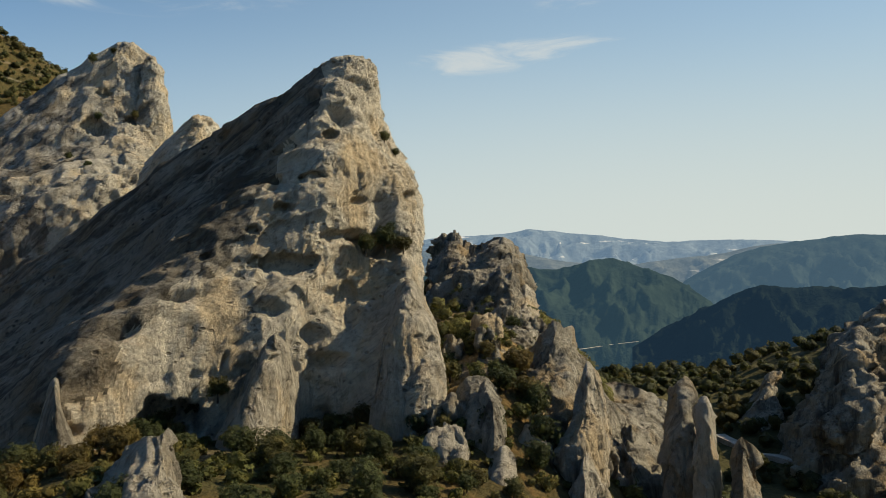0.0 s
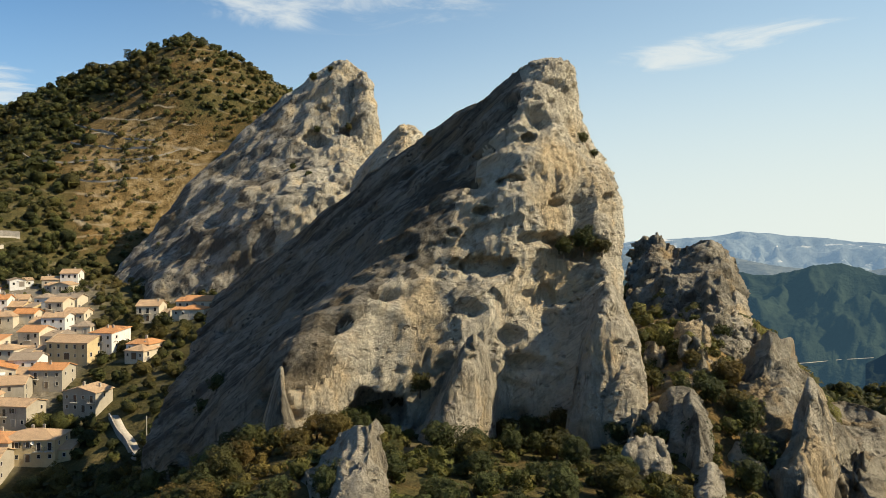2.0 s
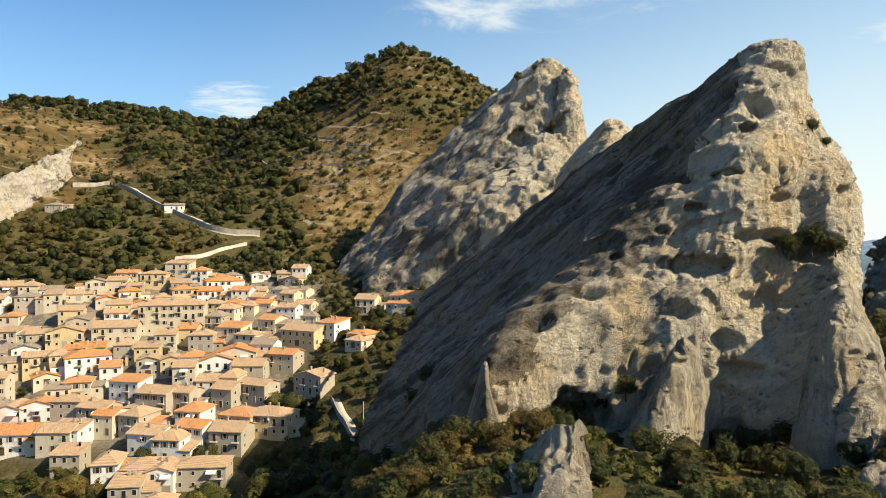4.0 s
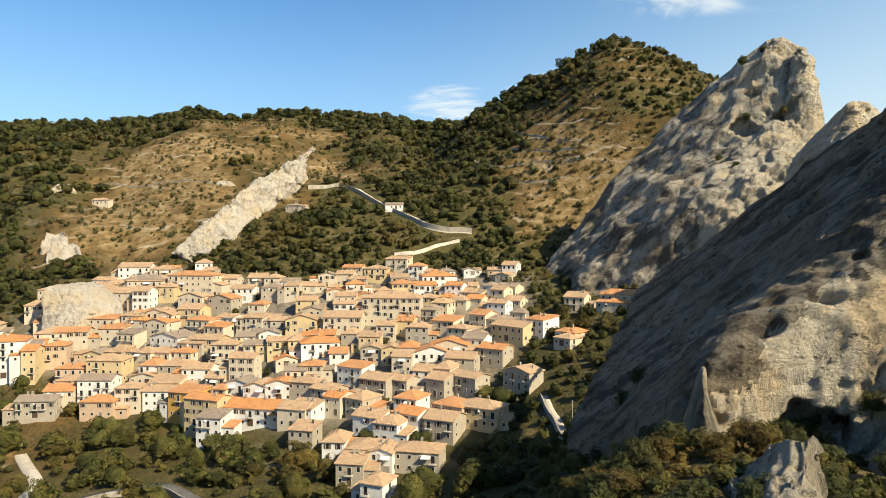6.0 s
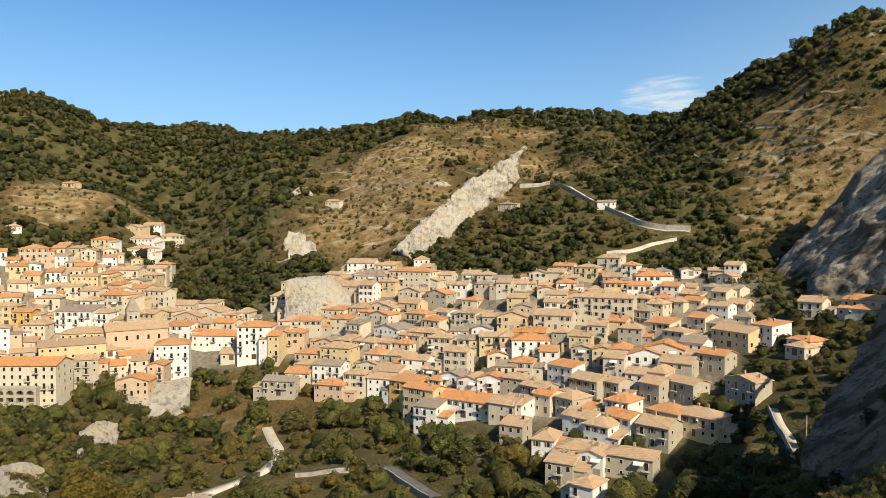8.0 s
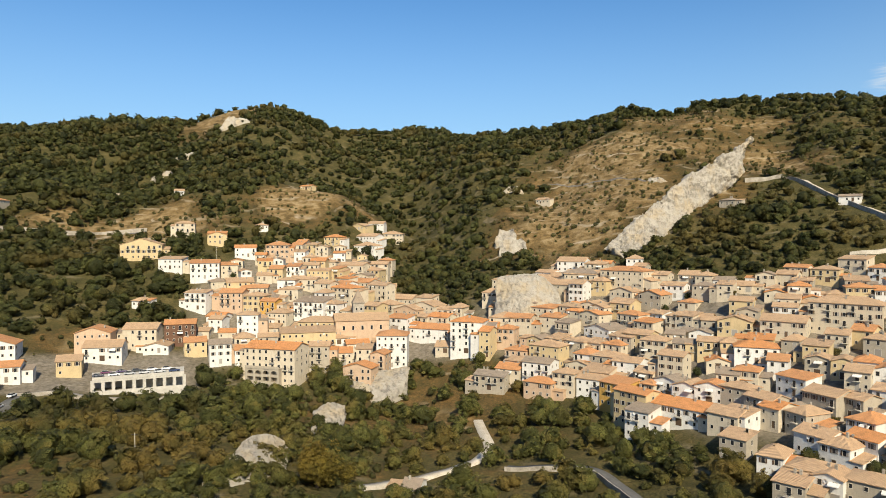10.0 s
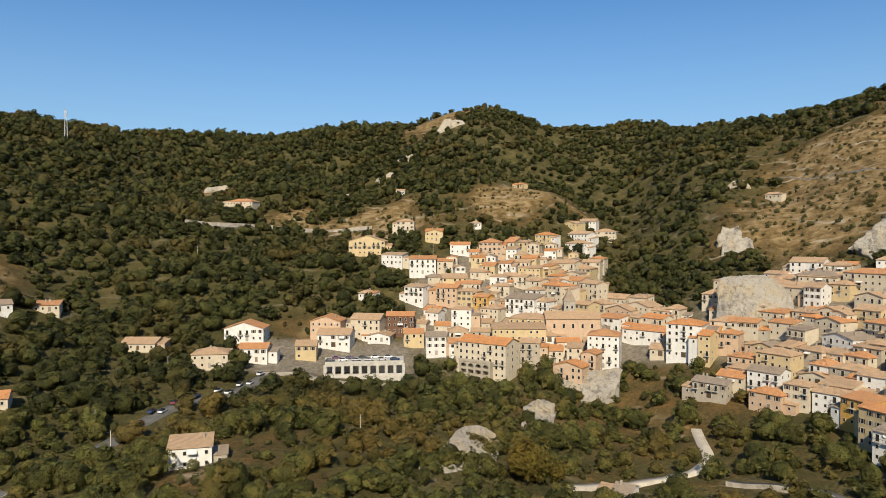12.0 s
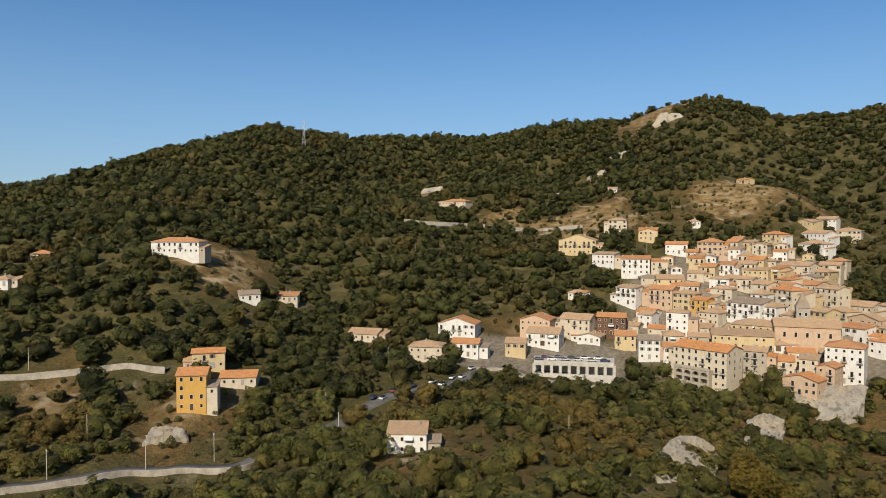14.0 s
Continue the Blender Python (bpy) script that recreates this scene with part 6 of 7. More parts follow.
def house(bearing, distance, w, storeys, roof, wall, rng, d=None, turn=None, kind=None, group="village houses", storey=2.9):
    """A village house whose front looks down the slope."""
    base = at(bearing, distance)
    d = d or rng.uniform(7.6, 10.6) if w < 14 else (d or 12.0)
    w = max(w * 1.02, 5.0)
    h = storeys * storey
    z = float(ground_z(base[0], base[1]))
    # rows follow the slope: neighbours turn alike
    turn = bearing - 17 + 26 * float(grain3(base / 34.0, 88)) + rng.uniform(-4, 4) if turn is None else turn
    kind = kind or rng.choice(["gable_side", "gable_side", "gable_side", "gable_front", "hip", "hip", "shed"])
    rise = {"gable_side": 0.165 * d, "gable_front": 0.15 * w, "hip": 0.17 * d, "shed": 0.13 * d}[kind] * rng.uniform(0.85, 1.15)
    e = thing("house", pose(base[0], base[1], z, 0, 0, turn), f"{['', 'one', 'two', 'three', 'four', 'five', 'six'][storeys]}-storey {WALL_WORDS[wall]} house with {ROOF_WORDS[roof]}", "house", group)
    part("wall", wall_mesh(w, d, h, kind, rise), WALLS[wall], e)
    part("roof", roof_mesh(w, d, h, kind, rise), ROOFS[roof], e)
    if rng.uniform() < 0.6:
        # a lower lean-to against one side, part of the same house
        side, aw, ad = rng.choice([-1, 1]), rng.uniform(2.8, 4.6), d * rng.uniform(0.45, 0.8)
        ah = max(2.6, h - storey * rng.choice([0.6, 1.0, 1.4]))
        place = pose(side * (w / 2 + aw / 2 - 0.05), rng.uniform(-0.5, 0.3) * (d - ad), 0)
        annex = part("annex", wall_mesh(aw, ad, ah, "shed", 0.16 * ad), WALLS[wall if rng.uniform() < 0.6 else rng.choice(["c", "g", "w", "p"])], e, "", place)
        part("roof", roof_mesh(aw, ad, ah, "shed", 0.16 * ad, 0.3), ROOFS[rng.choice(["t", "t", "o", "s"])], annex)
        part("window", WINDOWS[2], None, annex, "", pose(0, -ad / 2, max(0.9, ah - 1.9)))
    if rng.uniform() < 0.22:
        part("satellite_dish", DISH, None, e, "white satellite dish", pose(rng.uniform(-0.4, 0.4) * w, -d / 2 - 0.25, h - 0.7, 0, 0, rng.uniform(-40, 40)))
    if rng.uniform() < 0.16 and storeys > 1:
        part("awning", AWNING, None, e, "pale canvas awning", pose(rng.uniform(-0.3, 0.3) * w, -d / 2, storey + 2.2))
    # openings: front, then both sides
    lit = []
    n = max(1, int(round(w / 2.9)))
    style = rng.randint(0, 3)
    for s in range(storeys):
        for i in range(n):
            if rng.uniform() < 0.10:
                continue
            x = (i + 0.5) * w / n - w / 2
            zz = s * storey + 0.95
            if s == 0 and i == n // 2:
                part("door", DOORS[0 if rng.uniform() < 0.7 else 1], None, e, "", pose(x, -d / 2, 0.02))
                continue
            if s > 0 and rng.uniform() < 0.30:
                part("window", WINDOWS[3], None, e, "", pose(x, -d / 2, s * storey + 0.1))
                b, rail = BALCONIES[0]
                tagged(part("railing", rail, None, part("balcony", b, None, e, "", pose(x, -d / 2, s * storey + 0.05))), kind="stuff")
                continue
            opening = part("window", WINDOWS[style if s else 2], None, e, "", pose(x, -d / 2, zz))
            if style == 1 and s:
                for side in (-0.80, 0.80):
                    part("shutter", LEAVES, None, opening, "", pose(side, 0, 0))
    for sign in (-1, 1):
        m = max(1, int(d / 4.0))
        for s in range(storeys):
            for i in range(m):
                if rng.uniform() < 0.5:
                    part("window", WINDOWS[2 if style == 1 else style], None, e, "", pose(sign * w / 2, (i + 0.5) * d / m - d / 2, s * storey + 1.0, 0, 0, 90 * sign))
    for _ in range(rng.randint(0, 3)):
        if kind in ("gable_side", "hip"):
            y = rng.uniform(-0.2, 0.3) * d
            top = h + rise * (1 - abs(y) / (d / 2))
        elif kind == "gable_front":
            y, top = rng.uniform(-0.3, 0.3) * d, None
        else:
            y, top = 0.2 * d, h + rise * 0.7
        x = rng.uniform(-0.35, 0.35) * w * (0.4 if kind == "hip" else 1)
        if top is None:
            top = h + rise * (1 - abs(x) / (w / 2))
        part("chimney", CHIMNEY, None, e, "", pose(x, y, top + 0.25))
    return e


chance = np.random.RandomState(12)


def arch_mesh(wide, tall, rise, deep):
    """A wall panel over an arched opening: arc below, straight edge above, deep along y."""
    a = np.linspace(math.pi, 0, 10)
    arc = [(wide / 2 * math.cos(k), rise * math.sin(k)) for k in a]
    v = [(x, y, z) for y in (-deep, 0) for x, z in arc] + [(x, y, tall) for y in (-deep, 0) for x, z in arc]
    f = []
    for i in range(9):
        f += [(i, i + 1, 21 + i, 20 + i), (11 + i, 10 + i, 30 + i, 31 + i), (10 + i, 11 + i, i + 1, i), (20 + i, 21 + i, 31 + i, 30 + i)]
    me = bpy.data.meshes.new("arch")
    me.from_pydata(v, [], f)
    return me


def block(wide, deep, tall):
    me = bpy.data.meshes.new("block")
    x = wide / 2
    me.from_pydata([(-x, -deep, 0), (x, -deep, 0), (x, 0, 0), (-x, 0, 0), (-x, -deep, tall), (x, -deep, tall), (x, 0, tall), (-x, 0, tall)], [],
                   [(0, 1, 5, 4), (1, 2, 6, 5), (2, 3, 7, 6), (3, 0, 4, 7), (3, 2, 1, 0), (4, 5, 6, 7)])
    return me


def arcade(e, x0, y, bays, bay, deep, z0, z1, floors, material):
    """Arched loggias between piers against a house front; floors: heights of the balcony slabs."""
    pier, arch = block(0.9, deep, z1 - z0), arch_mesh(bay - 0.9, 2.0, 1.3, deep - 0.15)
    slab, rail = block(bay - 0.9, deep - 0.2, 0.25), block(bay - 0.9, 0.12, 0.9)
    for i in range(bays + 1):
        part("pier", pier, material, e, "", pose(x0 + i * bay, y, z0))
    for i in range(bays):
        x = x0 + (i + 0.5) * bay
        part("arch", arch, material, e, "", pose(x, y, z1 - 2.0))
        for z in floors:
            part("slab", slab, material, e, "", pose(x, y, z))
            part("parapet", rail, material, e, "", pose(x, y - deep + 0.35, z + 0.25))
    part("terrace", block(bays * bay + 1.1, deep + 0.1, 0.3), material, e, "", pose(x0 + bays * bay / 2, y, z1 + 0.002))
    part("parapet", block(bays * bay + 1.1, 0.2, 0.9), material, e, "", pose(x0 + bays * bay / 2, y - deep + 0.1, z1 + 0.302))


for row in HOUSES:
    e = house(*row, chance, d=13.0 if row[3] == 5 else None)
    if row[3] == 5 and row[5] == "c":
        arcade(e, -9.5, -6.5, 4, 3.7, 2.6, -6.0, 6.4, (0.0, 3.0), WALLS["g"])
    elif row[3] == 5 and row[0] < 80:
        arcade(e, -3.6, -6.5, 2, 4.4, 1.6, -8.0, 1.6, (), WALLS["w"])


# fill the lanes between the listed houses with their lower neighbours
taken = [(at(b, r), w) for b, r, w, *_ in HOUSES]
fx, fy, frng = scatter(77, 38, 101, 150, 345, 7.5)
count = 0
for x, y in zip(fx, fy):
    if count >= 110 or in_town(np.array([x]), np.array([y]))[0] < 0.8:
        continue
    if all(math.hypot(x - c[0], y - c[1]) > 3.8 + w * 0.44 for c, w in taken):
        w = frng.uniform(6.0, 9.5)
        taken.append((np.array((x, y, 0)), w))
        house(float(bearing_of(x, y)), math.hypot(x, y), w, int(frng.randint(1, 3)), frng.choice(["t", "t", "o", "s"]), frng.choice(["c", "g", "c", "y", "w"]), frng)
        count += 1


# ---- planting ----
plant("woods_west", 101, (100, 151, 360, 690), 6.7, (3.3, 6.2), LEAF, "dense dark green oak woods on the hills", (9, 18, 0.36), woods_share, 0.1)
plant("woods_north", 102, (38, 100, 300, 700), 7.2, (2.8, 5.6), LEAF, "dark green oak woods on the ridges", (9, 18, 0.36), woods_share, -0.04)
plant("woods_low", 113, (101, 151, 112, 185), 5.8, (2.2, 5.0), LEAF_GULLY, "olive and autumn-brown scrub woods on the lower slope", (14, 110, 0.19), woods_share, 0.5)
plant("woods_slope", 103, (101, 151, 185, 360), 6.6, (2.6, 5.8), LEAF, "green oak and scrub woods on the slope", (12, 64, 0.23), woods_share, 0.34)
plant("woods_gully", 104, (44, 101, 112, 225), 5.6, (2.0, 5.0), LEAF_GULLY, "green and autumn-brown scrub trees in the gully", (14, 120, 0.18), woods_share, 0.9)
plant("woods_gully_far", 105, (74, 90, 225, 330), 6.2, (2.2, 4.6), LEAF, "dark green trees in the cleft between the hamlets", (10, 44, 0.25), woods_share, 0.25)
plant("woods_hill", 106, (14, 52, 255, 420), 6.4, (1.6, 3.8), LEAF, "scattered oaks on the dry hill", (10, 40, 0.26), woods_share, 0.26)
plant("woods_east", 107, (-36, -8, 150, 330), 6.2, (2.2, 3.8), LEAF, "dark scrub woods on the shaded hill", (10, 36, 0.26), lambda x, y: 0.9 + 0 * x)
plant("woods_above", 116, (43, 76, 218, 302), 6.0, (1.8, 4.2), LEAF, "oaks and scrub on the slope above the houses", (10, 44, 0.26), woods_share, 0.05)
plant("scrub_hill", 108, (16, 80, 225, 560), 4.3, (0.8, 2.4), LEAF_SCRUB, "low dry scrub and broom on the hillside", (4, 4, 0.4), lambda x, y: 0.5 * (in_town(x, y) < 0.3))
plant("scrub_terraces", 117, (22, 52, 245, 400), 3.7, (0.9, 2.7), LEAF_SCRUB, "thick low scrub on the old field terraces", (4, 4, 0.4),
      lambda x, y: 0.45 + 0.9 * fbm(np.stack([x, y, 0 * x], -1) / 30.0, 3, 0.5, 63))
plant("scrub_west", 109, (80, 150, 112, 420), 4.6, (0.8, 2.2), LEAF_SCRUB, "low scrub on the terraces", (4, 4, 0.4), lambda x, y: 0.5 * (in_town(x, y) < 0.3))


def slab_foot(x, y):
    r, b = np.hypot(x, y), bearing_of(x, y)
    line = np.interp(b, [57.5, 67.5], [480, 400])
    return 1.0 * ((b > 57) & (b < 68.5) & (r < line - 4) & (r > line - 34))


plant("woods_foot", 114, (56, 69, 230, 340), 5.0, (2.0, 4.0), LEAF, "oaks along the foot of the pale slab", (9, 24, 0.3), slab_foot)
plant("woods_gap", 112, (31, 44, 112, 240), 4.6, (1.6, 3.4), LEAF, "dark trees between the houses and the rock", (10, 40, 0.26), lambda x, y: 0.8 * (in_town(x, y) < 0.4))
plant("woods_behind", 115, (-14, 34, 100, 160), 5.0, (1.5, 3.2), LEAF_DRY, "scrubby trees behind the spur", (10, 40, 0.26), lambda x, y: 0.7 + 0 * x)
plant("scrub_near", 110, (-18, 42, 55, 150), 2.5, (0.6, 1.8), LEAF_GULLY, "thorny scrub at the foot of the rocks", (6, 16, 0.3), lambda x, y: 0.75 + 0 * x)


# ---- single trees that stand near the camera ----
def tree_forms(seed, clumps, leaves, leaf, material=None):
    rng = np.random.RandomState(seed)
    v, f = joined([core_points(rng, 0.9, 0.95, 0.66, 10, 8), crown_points(rng, clumps, leaves, 0.9, 0.95, leaf)])
    crown = mesh_from("crown", v, f, False)
    crown.materials.append(material or (DRY_NEAR if seed % 3 == 0 else LEAF_NEAR))
    bm = bmesh.new()
    for k in range(6):
        tip = Vector((0, 0, 0.9)) if k == 0 else Vector((0.55 * math.cos(k * 1.3 + seed), 0.55 * math.sin(k * 1.3 + seed), 0.75 + 0.09 * k))
        foot = Vector((0, 0, -0.25)) if k == 0 else Vector((0, 0, 0.25 + 0.06 * k))
        g = bmesh.ops.create_cone(bm, segments=6, radius1=0.085 if k == 0 else 0.04, radius2=0.035 if k == 0 else 0.012, depth=1.0, cap_ends=True)
        way = tip - foot
        m = Matrix.Translation((foot + tip) / 2) @ way.to_track_quat("Z", "Y").to_matrix().to_4x4() @ Matrix.Diagonal((1, 1, way.length, 1))
        bmesh.ops.transform(bm, matrix=m, verts=g["verts"])
    trunk = bpy.data.meshes.new("trunk")
    bm.to_mesh(trunk)
    trunk.materials.append(BARK)
    return trunk, crown


FORMS = [tree_forms(k, 26, 560, 0.100) for k in range(1, 7)]


def tree(x, y, radius, k, word, z=None, form=None):
    z = float(ground_z(x, y)) if z is None else z
    e = thing("tree", Matrix.Translation((x, y, z)) @ Matrix.Rotation(k * 1.7, 4, "Z") @ Matrix.Diagonal((radius, radius, radius * (0.9 + 0.06 * (k % 5)), 1)), word, "tree", "trees below the crags")
    trunk, crown = form or FORMS[k % len(FORMS)]
    part("trunk", trunk, None, e)
    part("crown", crown, None, e)


tx, ty, trng = scatter(5, -8, 40, 56, 104, 4.6)
keep = (trng.uniform(size=len(tx)) < 0.72) & clear_of_houses(tx, ty, 2)
for k, (x, y) in enumerate(zip(tx[keep], ty[keep])):
    tree(x, y, trng.uniform(1.4, 3.0), k, ("dark green oak below the limestone cliff", "olive green bushy tree at the rock's foot", "yellowing oak among boulders")[k % 3])
tx, ty, trng = scatter(6, 44, 104, 150, 300, 11.0)
inside = (in_town(tx, ty) > 0.5) & clear_of_houses(tx, ty, 0.4)
for k, (x, y) in enumerate(zip(tx[inside][:45], ty[inside][:45])):
    tree(x, y, trng.uniform(1.3, 2.2), k, "leafy green garden tree between houses")


GOLD_LEAF = leaf_material("golden_leaf", (0.075, 0.062, 0.012), (0.20, 0.155, 0.026), (0.28, 0.19, 0.035), 0.5, 3.0)
gold = tree_forms(9, 40, 1500, 0.07, GOLD_LEAF)
p = at(92.9, 192)
tree(p[0], p[1], 7.5, 2, "large yellow-green tree beside the pale rock face", float(ground_z(p[0], p[1])) - 1.0, gold)
p = at(90.6, 198)
tree(p[0], p[1], 4.0, 5, "yellowing bushy tree beside the pale rock face", None, gold)


# ---- church, parking deck, cars, mast, poles ----
def church():
    base = at(89.4, 352)
    z = float(ground_z(base[0], base[1]))
    e = thing("church", pose(base[0], base[1], z, 0, 0, 97), "peach stone church with a brown roof and a pyramid spire", "church")
    part("wall", wall_mesh(26, 13, 10, "gable_side", 2.8), WALLS["p"], e)
    part("roof", roof_mesh(26, 13, 10, "gable_side", 2.8), ROOFS["t"], e)
    part("tower", boxes("tower", [(-2.8, 6.8, -3, 2.8, 12.4, 17, 0), (-3.1, 6.5, 17, 3.1, 12.7, 17.4, 0)]), MASONRY, e)
    spire = bpy.data.meshes.new("spire")
    spire.from_pydata([(-3.0, 6.6, 17.4), (3.0, 6.6, 17.4), (3.0, 12.6, 17.4), (-3.0, 12.6, 17.4), (0, 9.6, 24.0)], [], [(0, 1, 4), (1, 2, 4), (2, 3, 4), (3, 0, 4), (3, 2, 1, 0)])
    part("spire", spire, ROOFS["s"], e, "steep grey pyramid spire")
    for x in (-9, -4.5, 0, 4.5, 9):
        part("window", WINDOWS[3], None, e, "", pose(x, -6.5, 5.5))
    for x in (-1.2, 1.2):
        part("window", WINDOWS[0], None, e, "", pose(x, 6.8, 13.5))


church()
concrete = Mat("weathered_concrete", 0.9, 0.25)
CONCRETE = concrete.color(concrete.ramp(concrete.mix(0.5, concrete.noise(0.4, 5), concrete.noise(3.0, 4)), (0.3, (0.30, 0.285, 0.25)), (0.7, (0.52, 0.49, 0.44)))).bump(concrete.noise(4.0), 0.3, 0.03).m


def arc_wall(name, b0, b1, r0, r1, z0, z1, n=18):
    """A block that follows a curve round the valley between two bearings."""
    ring = []
    for b in np.linspace(b0, b1, n):
        ring.append([at(b, r0, z0), at(b, r0, z1), at(b, r1, z1), at(b, r1, z0)])
    v = np.array(ring)
    faces = np.concatenate([grid_faces(n, 4, True), [[0, 1, 2, 3]], [[4 * n - 1, 4 * n - 2, 4 * n - 3, 4 * n - 4]]])
    return mesh_from(name, v.reshape(-1, 3), faces, False)


def parking_deck(b0, b1, r, z, tall=5.6, deep=15):
    e = thing("parking_deck", Matrix.Identity(4), "curved two-level concrete parking deck with arched openings", "car park")
    part("slab", arc_wall("slab", b0, b1, r - 0.6, r + deep, z - 0.5, z), CONCRETE, e)
    part("floor", arc_wall("floor", b0, b1, r - 1.0, r + deep, z - tall - 2.5, z - tall), CONCRETE, e)
    part("back_wall", arc_wall("back_wall", b0, b1, r + 6, r + 6.4, z - tall, z - 0.5), CONCRETE, e)
    part("parapet", arc_wall("parapet", b0, b1, r - 0.6, r - 0.3, z, z + 0.9), CONCRETE, e)
    part("sill", arc_wall("sill", b0, b1, r - 0.5, r - 0.1, z - tall, z - tall + 1.0), CONCRETE, e)
    for b in np.linspace(b0, b1, 10):
        w = 0.075 if 0 < (b - b0) * (b - b1) else 0.12
        part("pier", arc_wall("pier", b - w, b + w, r - 0.55, r + 0.5, z - tall, z - 0.5, 2), CONCRETE, e)
    part("beam", arc_wall("beam", b0, b1, r - 0.54, r - 0.1, z - 1.2, z - 0.5), CONCRETE, e)
    return e


DECK_Z = float(ground_z(*at(105.9, 312)[:2])) + 5.2
parking_deck(109.2, 102.9, 303, DECK_Z)

paint = Mat("car_paint", 0.25, 0.6)
PAINT = paint.color(paint.ramp(paint.chance(), (0.0, (0.75, 0.75, 0.75)), (0.35, (0.55, 0.56, 0.58)), (0.55, (0.06, 0.065, 0.07)), (0.75, (0.03, 0.05, 0.12)), (0.95, (0.45, 0.03, 0.02)))).m
rubber = Mat("tyre_rubber", 0.9, 0.2)
RUBBER = rubber.color((0.02, 0.02, 0.02)).m


def car_meshes():
    bm = bmesh.new()
    side = [(-2.1, 0.35), (2.1, 0.35), (2.12, 0.75), (1.1, 0.92), (-1.85, 0.95), (-2.1, 0.8)]
    top = [(-1.75, 0.93), (0.95, 0.93), (0.3, 1.42), (-1.25, 1.45)]
    out = []
    for outline, half, tight in ((side, 0.86, 1.0), (top, 0.78, 0.85)):
        b = bmesh.new()
        left = [b.verts.new((x, -half * (tight if z > 1.2 else 1), z)) for x, z in outline]
        right = [b.verts.new((x, half * (tight if z > 1.2 else 1), z)) for x, z in outline]
        b.faces.new(left[::-1])
        b.faces.new(right)
        for i in range(len(outline)):
            j = (i + 1) % len(outline)
            b.faces.new((left[i], left[j], right[j], right[i]))
        bmesh.ops.recalc_face_normals(b, faces=b.faces)
        bmesh.ops.bevel(b, geom=b.edges[:], offset=0.06, segments=2, affect="EDGES", profile=0.5)
        me = bpy.data.meshes.new("car")
        b.to_mesh(me)
        out.append(me)
    bmesh.ops.create_cone(bm, segments=14, radius1=0.32, radius2=0.32, depth=0.2, cap_ends=True)
    wheel = bpy.data.meshes.new("wheel")
    bm.to_mesh(wheel)
    out[0].materials.append(PAINT)
    out[1].materials.append(GLASS)
    wheel.materials.append(RUBBER)
    return out + [wheel]


CAR = car_meshes()


def car(bearing, distance, turn, z=None, label="small parked car on the asphalt"):
    p = at(bearing, distance)
    z = float(ground_z(p[0], p[1])) + 0.55 if z is None else z
    e = thing("car", pose(p[0], p[1], z, 0, 0, turn), label, "car", "parked cars")
    part("body", CAR[0], None, e)
    part("cabin", CAR[1], None, e, "dark glazed cabin")
    for x in (-1.3, 1.3):
        for y in (-0.8, 0.8):
            part("wheel", CAR[2], None, e, "", pose(x, y, 0.32, 90))


for i in range(11):
    car(108.8 - 0.52 * i, 308 + (i % 2) * 5.5, 106 + 4 * (i % 3), DECK_Z, "small car parked on the concrete deck")
for i in range(12):
    b = 114.2 + 0.8 * i
    line = np.array([(126.8, 229), (124.1, 246), (121.3, 262), (119.0, 270), (115.8, 281), (113.5, 300)])
    car(b, float(np.interp(b, line[::-1, 0], line[::-1, 1])) + (-2.4 if i % 2 else 2.4), b + 62 + (i % 3) * 6, None, "car parked along the street under trees")


def beam_mesh(name, a, b, w):
    """A square bar from a to b."""
    a, b = Vector(a), Vector(b)
    me = boxes(name, [(-w / 2, -w / 2, 0, w / 2, w / 2, (b - a).length, 0)])
    me.transform(Matrix.Translation(a) @ (b - a).to_track_quat("Z", "Y").to_matrix().to_4x4())
    return me


steel = Mat("galvanised_steel", 0.45, 0.5)
STEEL = steel.color(steel.ramp(steel.noise(2.0), (0.3, (0.42, 0.43, 0.44)), (0.7, (0.62, 0.63, 0.64)))).m


def mast(bearing, distance, tall):
    p = at(bearing, distance)
    z = float(ground_z(p[0], p[1]))
    e = thing("lattice_mast", pose(p[0], p[1], z, 0, 0, bearing), "tall grey steel lattice radio mast in the woods", "mast")
    for sx in (-1, 1):
        for sy in (-1, 1):
            part("leg", beam_mesh("leg", (1.3 * sx, 1.3 * sy, -1), (0.6 * sx, 0.6 * sy, tall), 0.32), STEEL, e)
    for k in range(9):
        a, b = k / 9, (k + 1) / 9
        wa, wb = 1.3 - 0.7 * a, 1.3 - 0.7 * b
        s = 1 if k % 2 else -1
        part("brace", beam_mesh("brace", (-wa * s, -wa, a * tall), (wb * s, -wb, b * tall), 0.2), STEEL, e)
        part("brace", beam_mesh("brace", (-wa, wa * s, a * tall), (-wb, -wb * s, b * tall), 0.2), STEEL, e)
    for k, h in enumerate((0.8, 0.88, 0.96)):
        part("antenna", boxes("antenna", [(-0.3, -1.3, h * tall, 0.3, -0.9, h * tall + 2.4, 0)]), TRIM, e, "", pose(0, 0, 0, 0, 0, 120 * k))


mast(127.6, 704, 28)

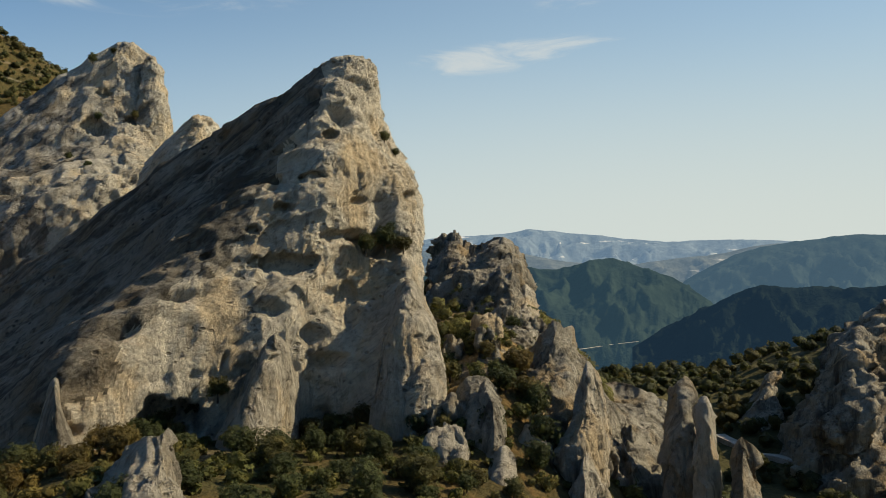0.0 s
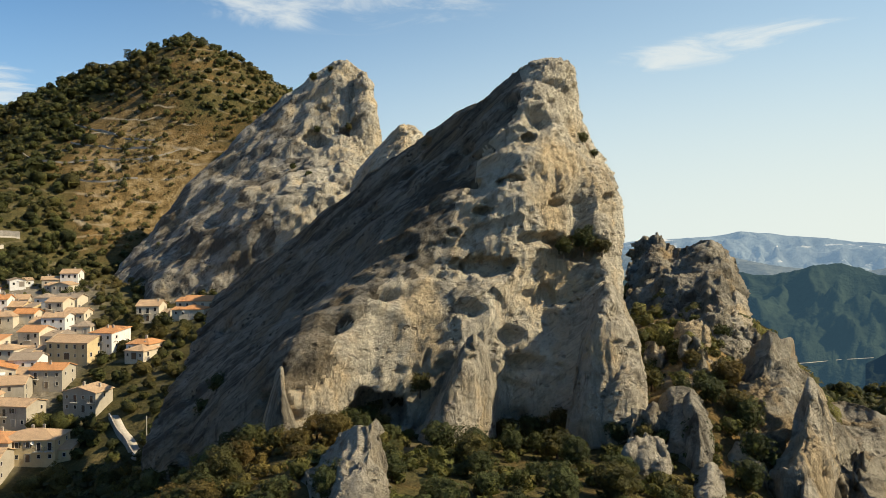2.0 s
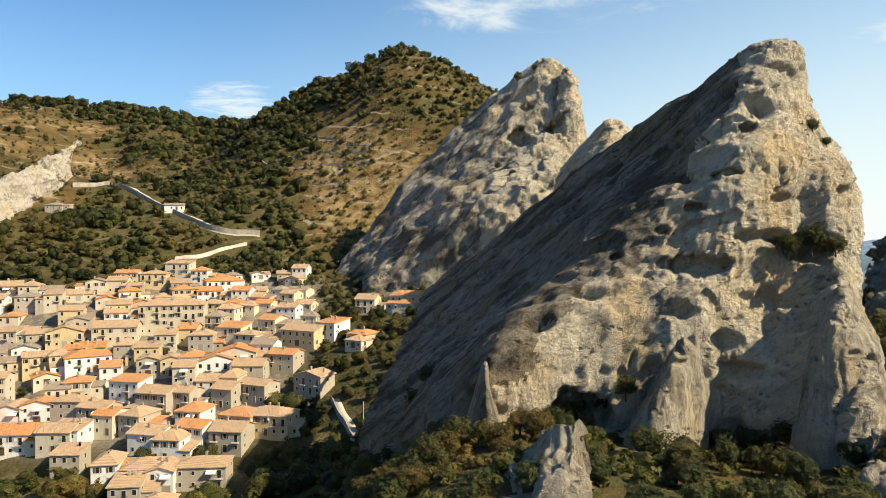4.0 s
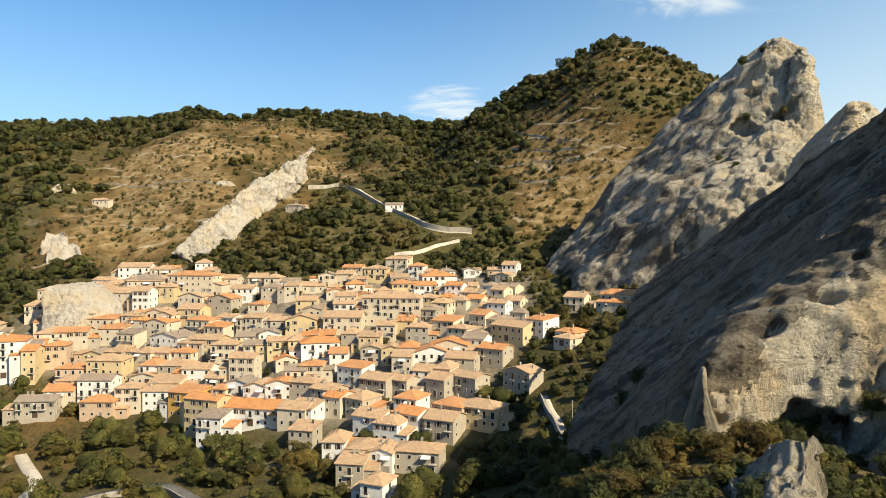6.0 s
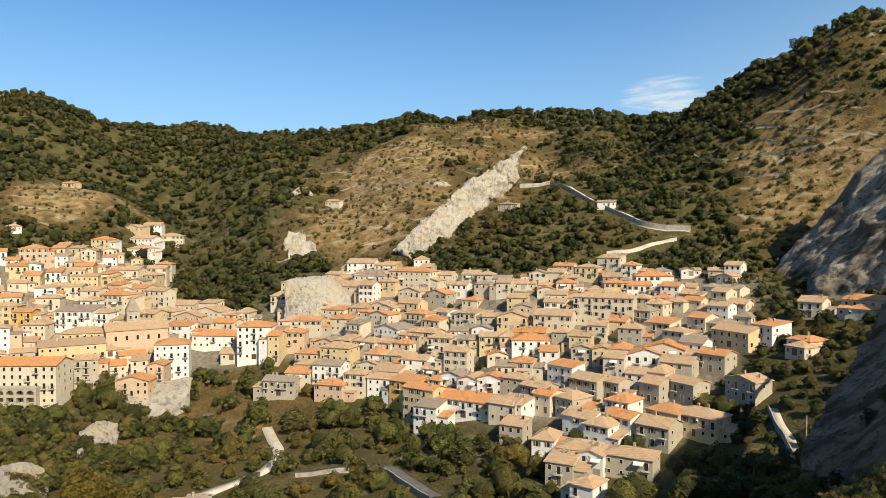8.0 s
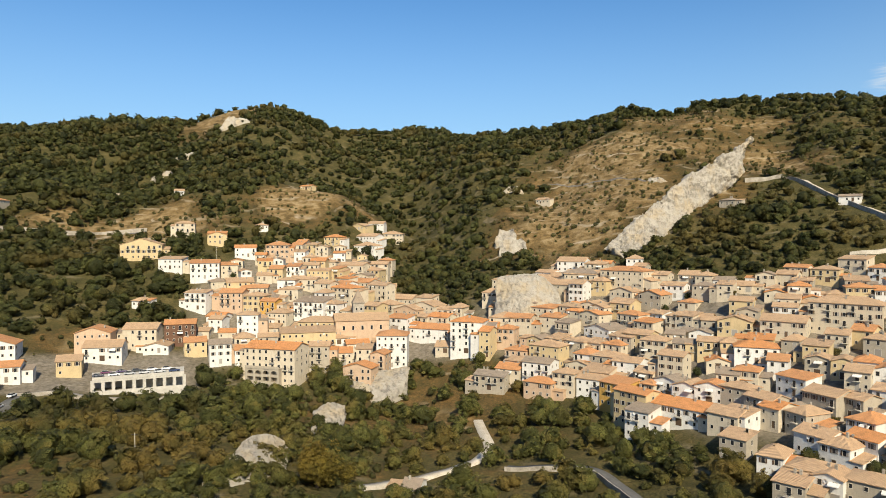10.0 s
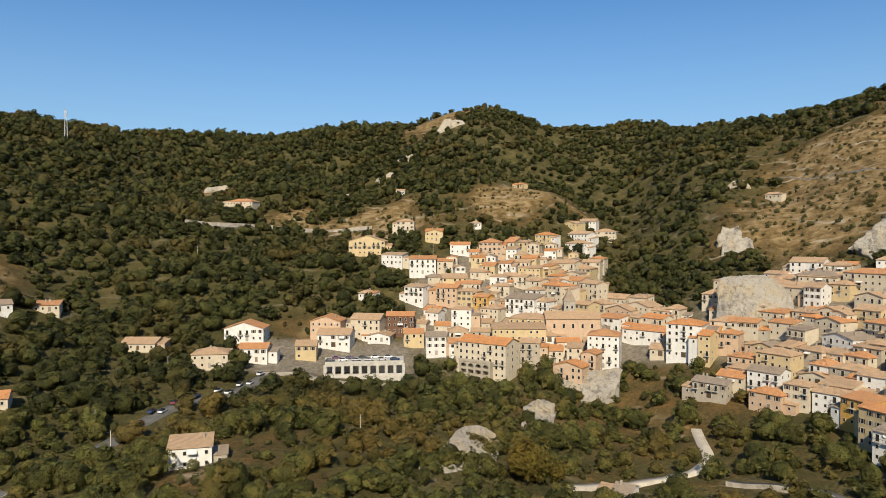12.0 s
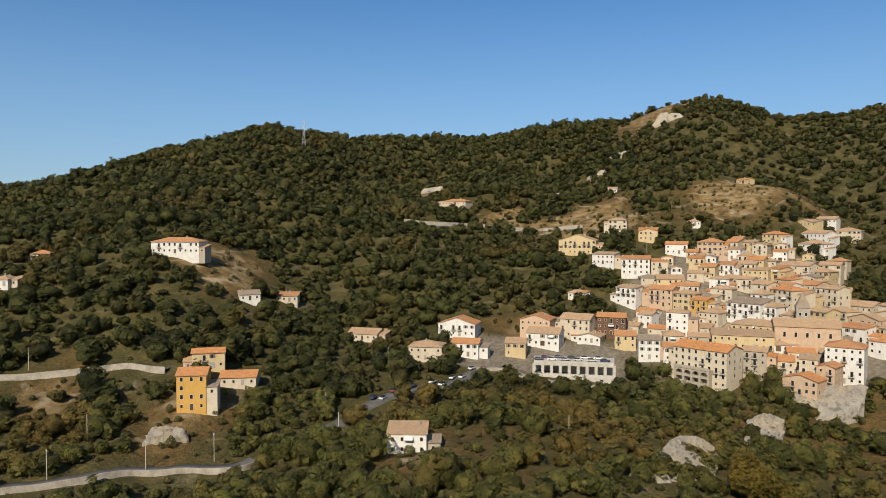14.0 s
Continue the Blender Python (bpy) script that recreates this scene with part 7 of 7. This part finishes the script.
POLE = beam_mesh("post", (0, 0, -1.5), (0, 0, 8.5), 0.17)
POLE.materials.append(TRIM)
ARM = beam_mesh("crossarm", (-0.9, 0, 8.0), (0.9, 0, 8.0), 0.14)
ARM.materials.append(IRON)
LAMP_ARM = beam_mesh("arm", (0, 0, 8.3), (0, -1.5, 8.7), 0.1)
LAMP_ARM.materials.append(STEEL)
LAMP_HEAD = boxes("lamp_head", [(-0.16, -2.0, 8.62, 0.16, -1.4, 8.8, 0)])
LAMP_HEAD.materials.append(STEEL)


def pole(bearing, distance, lamp=False):
    p = at(bearing, distance)
    e = thing("street_lamp" if lamp else "utility_pole", pose(p[0], p[1], float(ground_z(p[0], p[1])), 0, 0, bearing),
              "tall grey street lamp beside the road" if lamp else "pale concrete utility pole among trees", "lamp" if lamp else "pole", "lamps" if lamp else "poles")
    part("post", POLE, None, e)
    if lamp:
        part("arm", LAMP_ARM, None, e)
        part("lamp_head", LAMP_HEAD, None, e)
    else:
        part("crossarm", ARM, None, e)


for b, r, lamp in ((106.4, 212, False), (38.6, 196, False), (126.0, 246, False), (125.0, 226, False), (143.4, 236, False), (133.0, 330, False), (147.0, 300, False), (115.5, 520, False), (118.8, 460, False),
                   (146.0, 214, True), (139.5, 214, True), (134.6, 214, True), (100.5, 450, False), (99.0, 440, False), (121.0, 300, False)):
    pole(b, r, lamp)

# pale river bed and roads on the valley floor
for name, line, wide in (("river", [(-10.4, 1500, -236), (-11.1, 1506, -236), (-13.3, 1545, -231), (-15.5, 1540, -221)], 1.7), ("river_bend", [(-15.3, 1600, -226), (-16.2, 1620, -214), (-17.0, 1680, -204), (-17.8, 1730, -190)], 1.7)):
    mid = curve(np.array([at(*p) for p in line]), 40) * 0.985
    mid[:, 2] += 2.0
    out = mid * (1, 1, 0) / np.linalg.norm(mid[:, :2], axis=1, keepdims=True)
    structure(name, mesh_from(name, np.concatenate([mid - out * wide, mid + out * wide + (0, 0, wide * 0.32)]), grid_faces(2, 40)), GRAVEL, "pale stony river bed in the valley", "river")

# ---- bushes rooted on ledges ----
LEDGES = ((6.2, 124.1, -1.9, 1.9), (4.7, 125.6, -1.1, 2.4), (3.2, 124.1, -1.6, 1.9), (4.7, 137.6, 19.1, 1.3), (3.8, 140.1, 16.5, 1.0), (17.7, 114, -24.1, 2.0), (33.4, 144, -29.4, 2.4), (34.5, 143, -32.8, 2.2),
          (24.8, 371, 87.4, 2.2), (26.2, 371, 83, 2.6), (25.9, 357, 54, 2.2), (23.4, 353, 55, 2.0), (26.6, 325, 29.2, 2.0), (27.8, 350, 34.7, 2.2), (31.6, 358, 22.5, 2.4), (37.6, 371, -4.4, 2.6), (-5.7, 148, -19, 2.0), (-3.5, 126, -20.6, 2.2))
for k, (b, r, z, size) in enumerate(LEDGES):
    p = at(b, r + 0.4)
    tree(p[0], p[1], size, k + 3, "dark bushy shrub rooted on a limestone ledge", z - 0.5 * size)
